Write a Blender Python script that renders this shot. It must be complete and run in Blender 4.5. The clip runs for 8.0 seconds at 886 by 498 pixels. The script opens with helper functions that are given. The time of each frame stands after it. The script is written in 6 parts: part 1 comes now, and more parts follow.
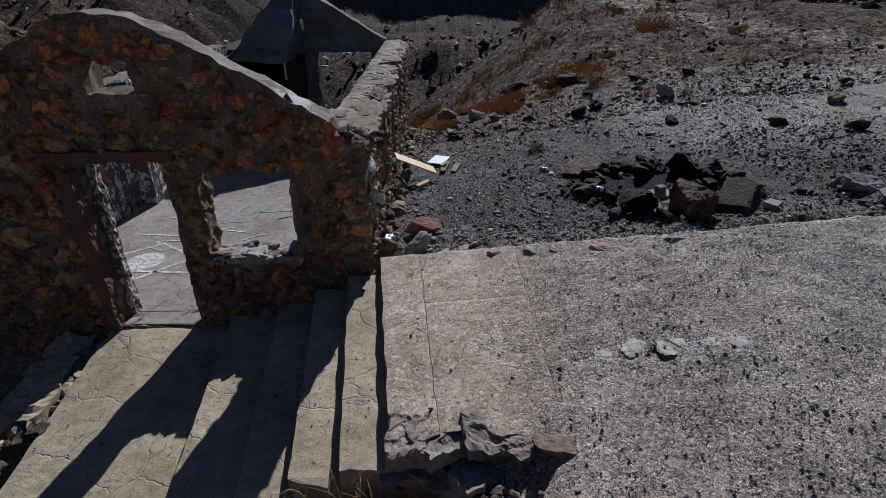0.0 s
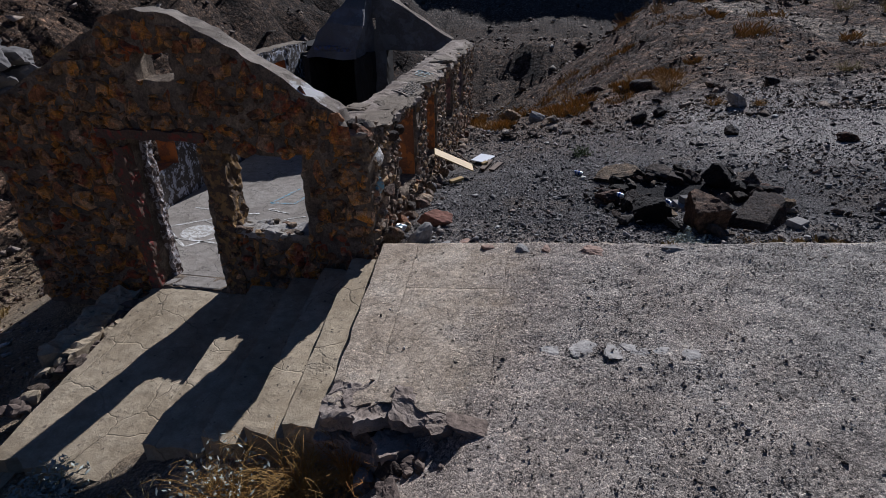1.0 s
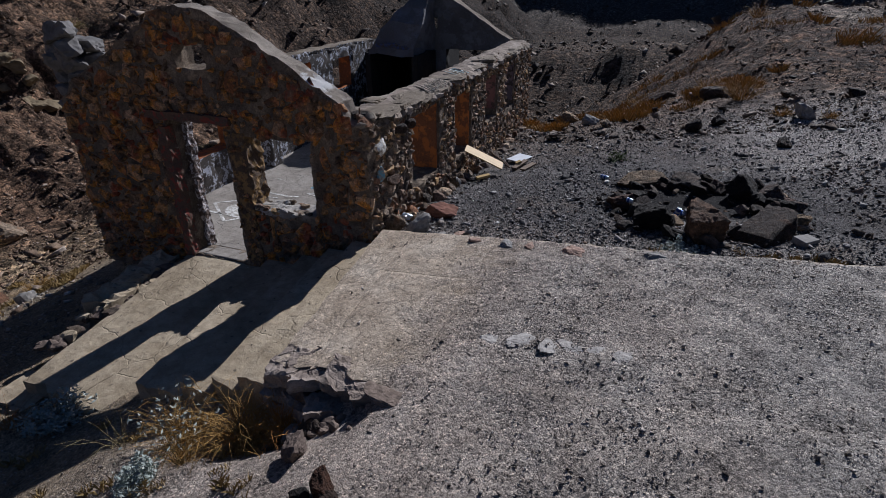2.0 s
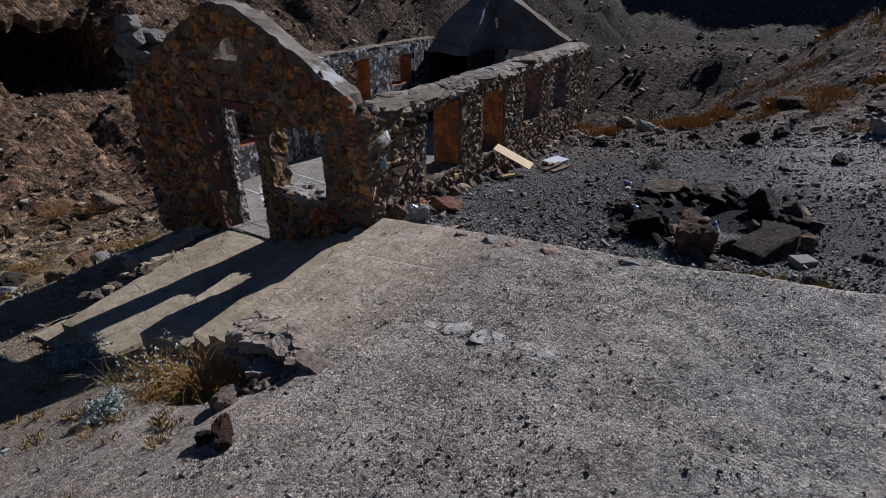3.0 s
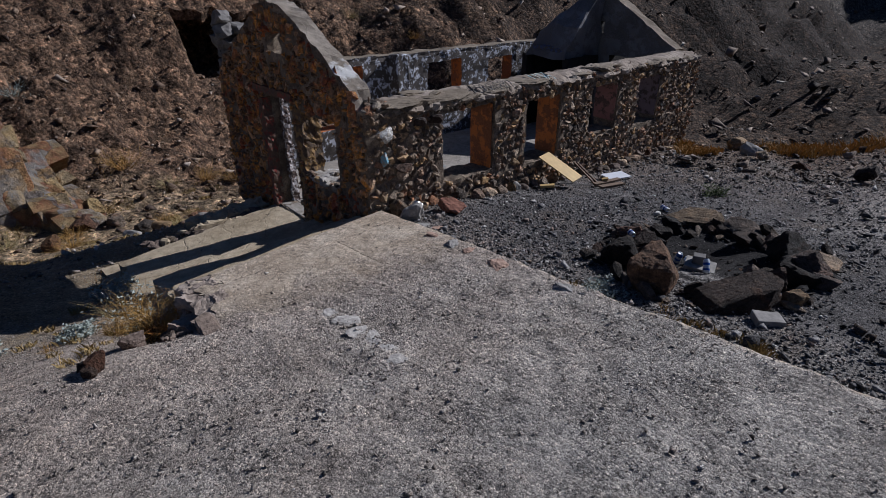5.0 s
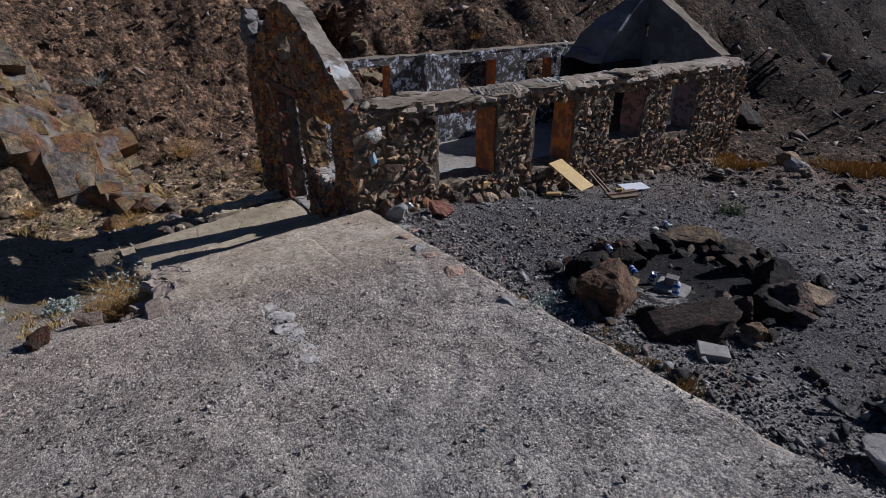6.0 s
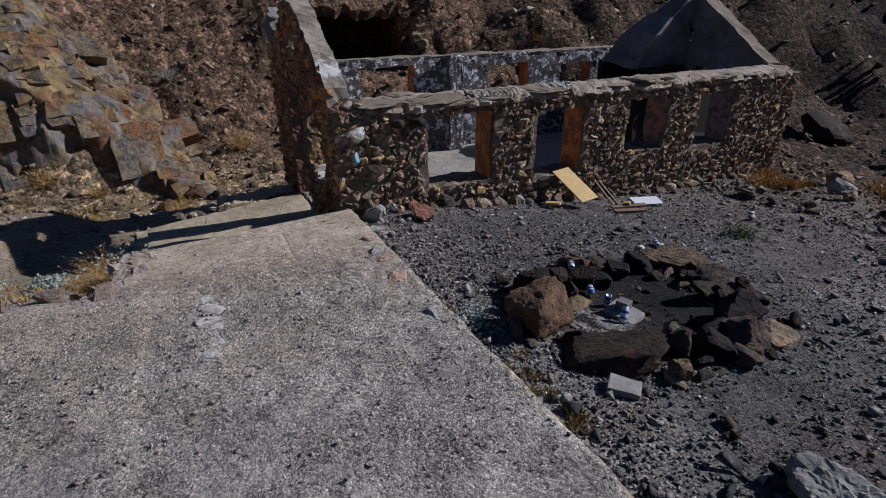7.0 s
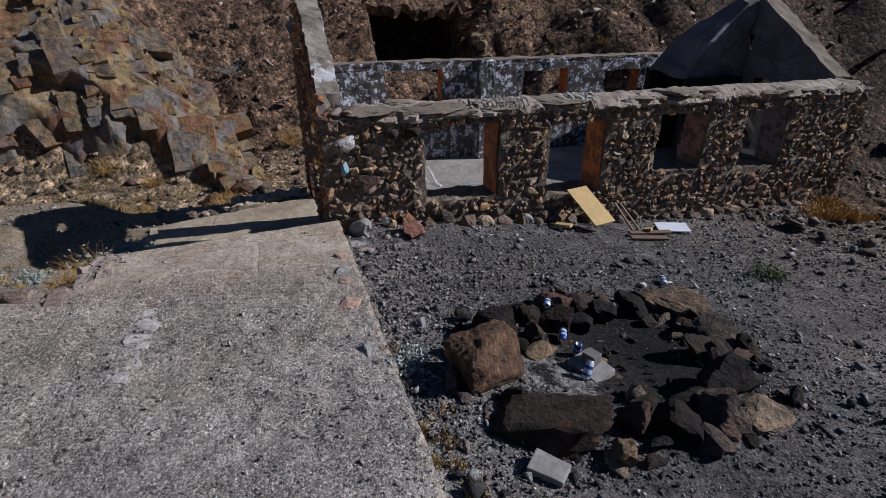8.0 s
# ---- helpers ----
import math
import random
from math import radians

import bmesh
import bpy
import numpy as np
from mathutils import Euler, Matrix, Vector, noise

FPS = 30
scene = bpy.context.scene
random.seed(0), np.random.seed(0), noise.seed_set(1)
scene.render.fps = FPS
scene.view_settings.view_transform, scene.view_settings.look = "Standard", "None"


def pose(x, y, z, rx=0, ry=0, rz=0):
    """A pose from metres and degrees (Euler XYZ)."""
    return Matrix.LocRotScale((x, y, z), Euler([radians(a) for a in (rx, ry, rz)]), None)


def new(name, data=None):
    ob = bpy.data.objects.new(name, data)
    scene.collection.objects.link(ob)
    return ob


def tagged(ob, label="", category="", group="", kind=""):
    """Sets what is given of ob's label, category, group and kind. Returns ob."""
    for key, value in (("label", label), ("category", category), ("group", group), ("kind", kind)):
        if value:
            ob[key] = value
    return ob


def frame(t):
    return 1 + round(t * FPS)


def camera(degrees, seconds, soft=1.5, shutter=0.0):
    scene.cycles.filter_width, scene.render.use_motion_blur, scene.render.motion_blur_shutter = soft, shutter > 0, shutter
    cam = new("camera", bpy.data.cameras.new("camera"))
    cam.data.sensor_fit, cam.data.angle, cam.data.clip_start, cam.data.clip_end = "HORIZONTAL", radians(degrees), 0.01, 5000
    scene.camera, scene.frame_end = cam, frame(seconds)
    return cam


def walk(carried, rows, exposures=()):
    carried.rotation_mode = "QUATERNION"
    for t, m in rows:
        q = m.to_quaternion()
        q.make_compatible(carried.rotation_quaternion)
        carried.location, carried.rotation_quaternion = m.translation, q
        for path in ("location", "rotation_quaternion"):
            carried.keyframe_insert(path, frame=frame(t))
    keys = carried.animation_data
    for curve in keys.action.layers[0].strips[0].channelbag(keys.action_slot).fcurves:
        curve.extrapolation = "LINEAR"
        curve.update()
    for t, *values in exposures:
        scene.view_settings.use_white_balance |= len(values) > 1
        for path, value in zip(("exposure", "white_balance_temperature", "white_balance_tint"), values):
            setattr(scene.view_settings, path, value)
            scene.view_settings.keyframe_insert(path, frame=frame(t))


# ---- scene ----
cam = camera(78.2, 8.0, soft=0.5)
METRES, EYE, TILT, LEAN, TURN = 9.1, 2.79, -27.5, 0.0, -0.8
ROWS = [
    (0.0, 0.0, 0.0, 0.0, 0.0, 0.0, -0.0),
    (0.5, 0.0559, -0.0107, -0.0032, 4.43, -0.06, -2.3),
    (1.0, 0.1147, -0.0193, -0.0062, 9.52, -0.37, -4.9),
    (1.5, 0.1757, -0.0214, -0.0068, 14.28, -0.85, -7.32),
    (3.0, 0.3629, 0.0116, 0.0117, 28.23, -3.39, -13.9),
    (3.5, 0.4232, 0.034, 0.0236, 33.72, -4.82, -16.21),
    (4.0, 0.4769, 0.0648, 0.0409, 37.83, -6.03, -17.8),
    (4.5, 0.514, 0.1015, 0.0616, 41.92, -7.33, -19.26),
    (6.0, 0.613, 0.2361, 0.1336, 54.5, -11.88, -22.97),
    (6.5, 0.6448, 0.291, 0.1623, 58.97, -13.67, -24.06),
    (7.0, 0.6621, 0.3492, 0.1915, 63.37, -15.47, -25.02),
    (7.5, 0.6649, 0.4039, 0.2205, 67.41, -17.23, -25.79),
    (8.0, 0.6417, 0.4571, 0.2484, 71.83, -19.19, -26.43),
]
walk(cam, [(t, pose(0, 0, EYE, TILT, LEAN, TURN) @ pose(METRES * x, METRES * y, METRES * z, 90 + pitch, roll, yaw)) for t, x, y, z, yaw, pitch, roll in ROWS],
     exposures=[(0.0, -0.11, 5720, 15), (3.5, -0.16, 5720, 15), (6.0, -0.07, 5720, 15), (8.0, -0.01, 5720, 15)])

# ---- sun, sky, exposure ----
SUN_AZ, SUN_EL = 13.0, 33.5          # degrees from +y towards +x, and above the horizon
to_sun = Vector((math.sin(radians(SUN_AZ)) * math.cos(radians(SUN_EL)),
                 math.cos(radians(SUN_AZ)) * math.cos(radians(SUN_EL)), math.sin(radians(SUN_EL))))
world = bpy.data.worlds.new("sky")
scene.world = world
world.use_nodes = True
wn = world.node_tree
sky = wn.nodes.new("ShaderNodeTexSky")
sky.sky_type, sky.sun_disc = "NISHITA", False
sky.dust_density, sky.ozone_density, sky.altitude = 0.2, 8.0, 500
sky.sun_elevation, sky.sun_rotation = radians(SUN_EL), radians(SUN_AZ)
wn.nodes["Background"].inputs["Strength"].default_value = 0.036
wn.links.new(sky.outputs["Color"], wn.nodes["Background"].inputs["Color"])
sun = new("sun", bpy.data.lights.new("sun", "SUN"))
sun.data.energy, sun.data.angle, sun.data.color = 4.8, radians(0.5), (1.0, 0.965, 0.905)
sun.matrix_world = Matrix.LocRotScale((0, 0, 30), to_sun.to_track_quat("Z", "Y"), None)
scene.view_settings.exposure = 0.0


# ---- materials ----
def ramp_node(nt, stops):
    r = nt.nodes.new("ShaderNodeValToRGB")
    while len(r.color_ramp.elements) < len(stops):
        r.color_ramp.elements.new(0.5)
    for e, (p, c) in zip(r.color_ramp.elements, stops):
        e.position, e.color = p, (*c, 1) if len(c) == 3 else c
    return r


class Mat:
    """A small builder round one node material."""

    def __init__(self, name, rough=0.9, metal=0.0, spec=0.3):
        self.m = bpy.data.materials.new(name)
        self.m.use_nodes = True
        self.nt = self.m.node_tree
        self.b = self.nt.nodes["Principled BSDF"]
        self.b.inputs["Roughness"].default_value = rough
        self.b.inputs["Metallic"].default_value = metal
        self.b.inputs["Specular IOR Level"].default_value = spec
        self.geo = self.nt.nodes.new("ShaderNodeNewGeometry")
        self.tc = self.nt.nodes.new("ShaderNodeTexCoord")
        self.col = None
        self.h = None

    def coord(self, space="world"):
        return self.geo.outputs["Position"] if space == "world" else self.tc.outputs["Object"]

    def noise(self, scale, detail=6, rough=0.6, space="world", stretch=None, kind="noise"):
        src = self.coord(space)
        if stretch:
            mp = self.nt.nodes.new("ShaderNodeMapping")
            mp.inputs["Scale"].default_value = stretch
            self.nt.links.new(src, mp.inputs["Vector"])
            src = mp.outputs["Vector"]
        if kind == "noise":
            n = self.nt.nodes.new("ShaderNodeTexNoise")
            n.inputs["Detail"].default_value, n.inputs["Roughness"].default_value = detail, rough
            out = "Fac"
        else:
            n = self.nt.nodes.new("ShaderNodeTexVoronoi")
            n.feature = {"cell": "F1", "edge": "DISTANCE_TO_EDGE"}[kind]
            out = "Distance"
        n.inputs["Scale"].default_value = scale
        self.nt.links.new(src, n.inputs["Vector"])
        self.last = n
        return n.outputs[out]

    def ramp(self, fac, stops):
        r = ramp_node(self.nt, stops)
        self.nt.links.new(fac, r.inputs["Fac"])
        return r.outputs["Color"]

    def mix(self, fac, a, b, mode="MIX"):
        n = self.nt.nodes.new("ShaderNodeMix")
        n.data_type, n.blend_type = "RGBA", mode
        for key, v in ((0, fac), (6, a), (7, b)):
            if isinstance(v, (int, float)):
                n.inputs[key].default_value = v
            elif isinstance(v, tuple):
                n.inputs[key].default_value = (*v, 1)
            else:
                self.nt.links.new(v, n.inputs[key])
        return n.outputs[2]

    def math(self, op, a, b=0.0, clamp=False):
        n = self.nt.nodes.new("ShaderNodeMath")
        n.operation, n.use_clamp = op, clamp
        for key, v in ((0, a), (1, b)):
            if isinstance(v, (int, float)):
                n.inputs[key].default_value = v
            else:
                self.nt.links.new(v, n.inputs[key])
        return n.outputs[0]

    def random(self):
        return self.nt.nodes.new("ShaderNodeObjectInfo").outputs["Random"]

    def island(self):
        return self.geo.outputs["Random Per Island"]

    def axis(self, which, space="world"):
        s = self.nt.nodes.new("ShaderNodeSeparateXYZ")
        self.nt.links.new(self.coord(space), s.inputs[0])
        return s.outputs["XYZ".index(which)]

    def done(self, color, bump=None, strength=0.5, distance=0.02, rough=None):
        """Links colour and relief to the shader."""
        if isinstance(color, tuple):
            self.b.inputs["Base Color"].default_value = (*color, 1)
        else:
            self.nt.links.new(color, self.b.inputs["Base Color"])
        if bump is not None:
            n = self.nt.nodes.new("ShaderNodeBump")
            n.inputs["Strength"].default_value, n.inputs["Distance"].default_value = strength, distance
            self.nt.links.new(bump, n.inputs["Height"])
            self.nt.links.new(n.outputs["Normal"], self.b.inputs["Normal"])
        if rough is not None:
            self.nt.links.new(rough, self.b.inputs["Roughness"])
        return self.m


def gravel_speck(k, col, strength=0.9):
    """Grain of single pebbles and clods at several sizes, strong in gritty patches and faint in dusty ones; returns colour and height."""
    hs = []
    soft, grit = col, col
    for scale, lo, hi in ((38, 0.5, 1.3), (75, 0.32, 1.5), (150, 0.35, 1.6)):
        d = k.noise(scale, kind="cell")
        cell = k.nt.nodes.new("ShaderNodeSeparateColor")
        k.nt.links.new(k.last.outputs["Color"], cell.inputs[0])
        grit = k.mix(strength, grit, k.ramp(cell.outputs[0], [(0.08, (lo, lo, lo * 1.02)), (0.42, (0.9, 0.9, 0.9)), (0.74, (1.06, 1.05, 1.04)), (0.96, (hi, hi * 0.99, hi * 0.97))]), "MULTIPLY")
        soft = k.mix(strength, soft, k.ramp(cell.outputs[0], [(0.03, (0.72, 0.72, 0.72)), (0.3, (1.0, 1.0, 1.0)), (0.96, (1.15, 1.14, 1.13))]), "MULTIPLY")
        hs.append(k.math("MULTIPLY", k.math("SUBTRACT", k.math("POWER", cell.outputs[1], 4.0), k.math("MULTIPLY", d, 0.7)), 42.0 / scale))
    dusty = k.ramp(k.noise(2.6, 8, 0.72), [(0.36, (0, 0, 0)), (0.68, (0.85, 0.85, 0.85))])
    col = k.mix(dusty, grit, k.mix(1.0, soft, (0.98, 0.975, 0.97), "MULTIPLY"))
    clod = k.noise(11.0, 10, 0.85)
    col = k.mix(0.85, col, k.ramp(clod, [(0.34, (0.55, 0.54, 0.53)), (0.45, (0.97, 0.97, 0.97)), (0.66, (1.2, 1.19, 1.17))]), "MULTIPLY")
    fine = k.noise(160, 6, 0.75)
    col = k.mix(0.8, col, k.ramp(fine, [(0.32, (0.62, 0.62, 0.62)), (0.5, (1.0, 1.0, 1.0)), (0.68, (1.28, 1.28, 1.28))]), "MULTIPLY")
    rise = k.math("MULTIPLY", k.math("ADD", hs[0], k.math("ADD", hs[1], hs[2])), k.math("SUBTRACT", 1.25, dusty))
    return col, k.math("ADD", k.math("ADD", rise, k.math("MULTIPLY", fine, 0.4)), k.math("MULTIPLY", clod, 2.2))


def fade(k, value, lo, hi):
    return k.ramp(k.math("DIVIDE", k.math("SUBTRACT", value, lo), hi - lo, True), [(0.0, (0, 0, 0)), (1.0, (1, 1, 1))])


def tan_dust(k, mid):
    warm = k.ramp(mid, [(0.3, (0.39, 0.33, 0.277)), (0.52, (0.515, 0.443, 0.38)), (0.74, (0.61, 0.54, 0.475))])
    grey = k.ramp(mid, [(0.3, (0.357, 0.329, 0.298)), (0.52, (0.482, 0.45, 0.41)), (0.74, (0.56, 0.525, 0.48))])
    drift = k.math("ADD", k.axis("X"), k.math("MULTIPLY", k.math("SUBTRACT", k.noise(0.9, 5, 0.6), 0.5), 5.0))
    dust = k.mix(fade(k, drift, 1.0, 3.6), warm, grey)
    return k.mix(0.9, dust, k.ramp(k.noise(1.3, 6, 0.7), [(0.32, (0.90, 0.895, 0.89)), (0.5, (1.04, 1.03, 1.02)), (0.68, (1.14, 1.125, 1.11))]), "MULTIPLY")


def mat_ground():
    k = Mat("gravelly_desert_ground", 0.95, spec=0.15)
    big = k.noise(0.35, 5, 0.6)
    mid = k.noise(2.3, 6, 0.65)
    y, x = k.axis("Y"), k.axis("X")
    tan = tan_dust(k, mid)
    dark = k.ramp(mid, [(0.3, (0.085, 0.08, 0.079)), (0.55, (0.175, 0.165, 0.161)), (0.75, (0.28, 0.265, 0.256))])
    brown = k.ramp(mid, [(0.3, (0.092, 0.063, 0.046)), (0.52, (0.18, 0.123, 0.087)), (0.72, (0.28, 0.198, 0.14))])
    a = k.math("ADD", y, k.math("MULTIPLY", k.math("SUBTRACT", big, 0.5), 3.0))
    pale = k.ramp(mid, [(0.3, (0.32, 0.295, 0.275)), (0.55, (0.48, 0.45, 0.42)), (0.75, (0.60, 0.565, 0.53))])
    east = fade(k, k.math("ADD", k.math("ADD", x, k.math("MULTIPLY", y, 0.25)), k.math("MULTIPLY", k.math("SUBTRACT", big, 0.5), 3.0)), 5.6, 7.4)
    dark = k.mix(k.math("MULTIPLY", east, fade(k, y, 7.2, 9.2)), dark, pale)
    col = k.mix(fade(k, a, 4.6, 6.2), tan, dark)
    col = k.mix(fade(k, a, 9.0, 13.0), col, k.mix(k.math("MULTIPLY", east, 0.8), k.mix(0.30, brown, tan), pale))
    xneg = k.math("MULTIPLY", x, -1.0)
    sand = k.ramp(mid, [(0.3, (0.27, 0.212, 0.145)), (0.55, (0.40, 0.318, 0.215)), (0.8, (0.50, 0.41, 0.295))])
    col = k.mix(fade(k, k.math("ADD", xneg, k.math("MULTIPLY", k.math("SUBTRACT", big, 0.5), 2.0)), 0.2, 2.4), col, sand)
    col = k.mix(fade(k, k.math("SUBTRACT", xneg, k.math("MULTIPLY", fade(k, y, 9.0, 5.0), 3.0)), 12.0, 14.5), col, brown)
    col = k.mix(fade(k, y, 14.0, 19.0), col, brown)
    # Brown of the far slopes, darkened: their shade is put into the colour.
    shade_brown = k.ramp(mid, [(0.3, (0.009, 0.0065, 0.005)), (0.52, (0.021, 0.0155, 0.0125)), (0.72, (0.041, 0.031, 0.025))])
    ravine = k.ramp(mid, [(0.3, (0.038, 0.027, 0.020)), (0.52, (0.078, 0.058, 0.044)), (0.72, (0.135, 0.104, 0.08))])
    ravine = k.mix(k.math("MULTIPLY", fade(k, y, 52.0, 75.0), 0.6), ravine, shade_brown)
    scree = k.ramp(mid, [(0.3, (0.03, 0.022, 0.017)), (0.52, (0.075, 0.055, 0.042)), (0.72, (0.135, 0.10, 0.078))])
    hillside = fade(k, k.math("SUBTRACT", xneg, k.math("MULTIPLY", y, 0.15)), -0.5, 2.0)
    col = k.mix(k.math("MULTIPLY", fade(k, y, 17.0, 26.0), 0.95), col, k.mix(hillside, ravine, k.mix(fade(k, y, 48.0, 38.0), shade_brown, scree)))
    # Far mountains: haze and skylit shade put into the colour by a blue-weighted multiply.
    col = k.mix(fade(k, y, 100.0, 116.0), col, k.mix(1.0, shade_brown, (5.2, 6.6, 7.8), "MULTIPLY"))
    bank = k.ramp(mid, [(0.3, (0.055, 0.036, 0.027)), (0.52, (0.125, 0.086, 0.064)), (0.74, (0.21, 0.152, 0.118))])
    col = k.mix(k.math("MULTIPLY", k.math("MULTIPLY", fade(k, k.math("SUBTRACT", y, k.math("MULTIPLY", east, 1.8)), 11.2, 14.5), fade(k, y, 42.0, 30.0)), k.math("MULTIPLY", fade(k, x, -0.5, 2.0), 0.88)), col, bank)
    # bleached and reddish patches, and the track
    col = k.mix(k.math("MULTIPLY", k.ramp(k.noise(0.8, 4, 0.5), [(0.56, (0, 0, 0)), (0.68, (1, 1, 1))]), k.math("MULTIPLY", fade(k, y, 32.0, 24.0), 0.35)), col, (0.20, 0.14, 0.085))
    col = k.mix(k.math("MULTIPLY", k.ramp(k.noise(0.45, 4, 0.6), [(0.58, (0, 0, 0)), (0.66, (1, 1, 1))]), k.math("MULTIPLY", k.math("MULTIPLY", fade(k, x, -9.0, -3.0), fade(k, y, 16.0, 12.5)), 0.45)), col, (0.36, 0.34, 0.31))
    d = k.math("ADD", k.math("MULTIPLY", k.math("SUBTRACT", x, 13.4), 0.966), k.math("MULTIPLY", k.math("SUBTRACT", y, 17.0), 0.258))
    d = k.math("ADD", k.math("ABSOLUTE", d), k.math("MULTIPLY", k.math("SUBTRACT", mid, 0.5), 1.6))
    col = k.mix(k.math("MULTIPLY", k.math("MULTIPLY", fade(k, d, 1.9, 1.2), k.math("MULTIPLY", fade(k, y, 10.0, 13.0), fade(k, y, 36.0, 30.0))), 0.8), col, (0.30, 0.27, 0.235))
    # soot and ash of the fire ring
    def patch(px, py):
        fx, fy = k.math("SUBTRACT", x, px), k.math("SUBTRACT", y, py)
        fr = k.math("SQRT", k.math("ADD", k.math("MULTIPLY", fx, fx), k.math("MULTIPLY", fy, fy)))
        return k.math("ADD", fr, k.math("MULTIPLY", k.math("SUBTRACT", mid, 0.5), 0.9))
    col = k.mix(k.math("MULTIPLY", fade(k, patch(2.85, 7.15), 1.35, 0.75), 0.92), col, (0.018, 0.017, 0.018))
    ash = k.ramp(k.noise(7.0, 6, 0.65), [(0.42, (0, 0, 0)), (0.55, (1, 1, 1))])
    col = k.mix(k.math("MULTIPLY", fade(k, patch(3.02, 6.32), 0.55, 0.25), ash), col, (0.36, 0.34, 0.32))
    col, h = gravel_speck(k, col)
    # rocky relief of the slopes
    crag = k.noise(2.2, 10, 0.72)
    slopes = k.math("MAXIMUM", fade(k, xneg, 7.0, 11.0), fade(k, y, 12.5, 17.0))
    col = k.mix(k.math("MULTIPLY", slopes, 0.9), col, k.mix(1.0, col, k.ramp(crag, [(0.36, (0.42, 0.40, 0.38)), (0.48, (0.95, 0.95, 0.95)), (0.64, (1.55, 1.5, 1.45))]), "MULTIPLY"))
    chips = k.noise(9.0, 9, 0.8)
    col = k.mix(k.math("MULTIPLY", slopes, 0.95), col, k.mix(1.0, col, k.ramp(chips, [(0.38, (0.35, 0.34, 0.33)), (0.48, (0.95, 0.95, 0.95)), (0.62, (1.7, 1.62, 1.55))]), "MULTIPLY"))
    h = k.math("ADD", h, k.math("MULTIPLY", k.math("MULTIPLY", k.math("ADD", crag, k.math("MULTIPLY", chips, 0.5)), slopes), 14.0))
    for scale in (3.4, 8.0):
        d = k.noise(scale, kind="cell")
        cell = k.nt.nodes.new("ShaderNodeSeparateColor")
        k.nt.links.new(k.last.outputs["Color"], cell.inputs[0])
        col = k.mix(k.math("MULTIPLY", slopes, 0.8), col, k.mix(1.0, col, k.ramp(cell.outputs[0], [(0.05, (0.42, 0.41, 0.40)), (0.5, (0.98, 0.98, 0.98)), (0.95, (1.75, 1.66, 1.55))]), "MULTIPLY"))
        h = k.math("ADD", h, k.math("MULTIPLY", k.math("MULTIPLY", k.math("SUBTRACT", k.math("MULTIPLY", cell.outputs[1], 0.6), d), slopes), 30.0 / scale))
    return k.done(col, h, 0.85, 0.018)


def mat_stone(name, tint=(1, 1, 1), joined=False, stain=0.5, ochre=0.0):
    k = Mat(name, 0.85, spec=0.25)
    r = k.island() if joined else k.random()
    c = k.ramp(r, [(0.0, (0.055, 0.048, 0.043)), (0.18, (0.11, 0.082, 0.06)), (0.34, (0.075, 0.067, 0.062)),
                   (0.50, (0.16, 0.128, 0.098)), (0.62, (0.15, 0.078, 0.045)), (0.74, (0.23, 0.20, 0.17)),
                   (0.88, (0.24, 0.165, 0.085)), (1.0, (0.12, 0.12, 0.12))])
    n = k.noise(9, 7, 0.65)
    f = k.noise(60, 6, 0.7)
    c = k.mix(0.9, c, k.ramp(n, [(0.30, (0.38, 0.36, 0.35)), (0.5, (1, 1, 1)), (0.68, (1.8, 1.7, 1.6))]), "MULTIPLY")
    rust = k.ramp(k.noise(4.5, 5, 0.6), [(0.6, (0, 0, 0)), (0.68, (1, 1, 1))])
    c = k.mix(k.math("MULTIPLY", rust, stain), c, (0.20, 0.085, 0.03))
    if ochre:
        o = k.ramp(k.noise(5.5, 6, 0.7), [(0.50, (0, 0, 0)), (0.60, (1, 1, 1))])
        c = k.mix(k.math("MULTIPLY", o, ochre), c, (0.30, 0.165, 0.045))
        o = k.ramp(k.noise(2.2, 5, 0.65), [(0.56, (0, 0, 0)), (0.64, (1, 1, 1))])
        c = k.mix(k.math("MULTIPLY", o, ochre * 0.8), c, (0.17, 0.045, 0.028))
        o = k.ramp(k.noise(3.3, 6, 0.7), [(0.52, (0, 0, 0)), (0.62, (1, 1, 1))])
        c = k.mix(k.math("MULTIPLY", o, 0.75), c, (0.035, 0.03, 0.028))
    c = k.mix(1.0, c, tint, "MULTIPLY")
    c = k.mix(0.85, c, k.ramp(f, [(0.32, (0.55, 0.55, 0.55)), (0.5, (1, 1, 1)), (0.68, (1.5, 1.48, 1.45))]), "MULTIPLY")
    lump = k.noise(24, 6, 0.7)
    c = k.mix(0.8, c, k.ramp(lump, [(0.34, (0.5, 0.49, 0.48)), (0.5, (1, 1, 1)), (0.66, (1.45, 1.42, 1.38))]), "MULTIPLY")
    h = k.math("ADD", k.math("ADD", n, k.math("MULTIPLY", lump, 0.6)), k.math("MULTIPLY", f, 0.4))
    return k.done(c, h, 1.0, 0.05)


def mat_mortar():
    k = Mat("rubble_mortar", 0.95, spec=0.1)
    n = k.noise(5, 7, 0.65)
    f = k.noise(45, 6, 0.7)
    c = k.ramp(n, [(0.28, (0.075, 0.063, 0.053)), (0.5, (0.19, 0.152, 0.117)), (0.7, (0.33, 0.265, 0.195))])
    c = k.mix(0.9, c, k.ramp(f, [(0.32, (0.45, 0.45, 0.45)), (0.5, (1, 1, 1)), (0.68, (1.6, 1.55, 1.5))]), "MULTIPLY")
    return k.done(c, k.math("ADD", n, k.math("MULTIPLY", f, 0.5)), 1.0, 0.04)


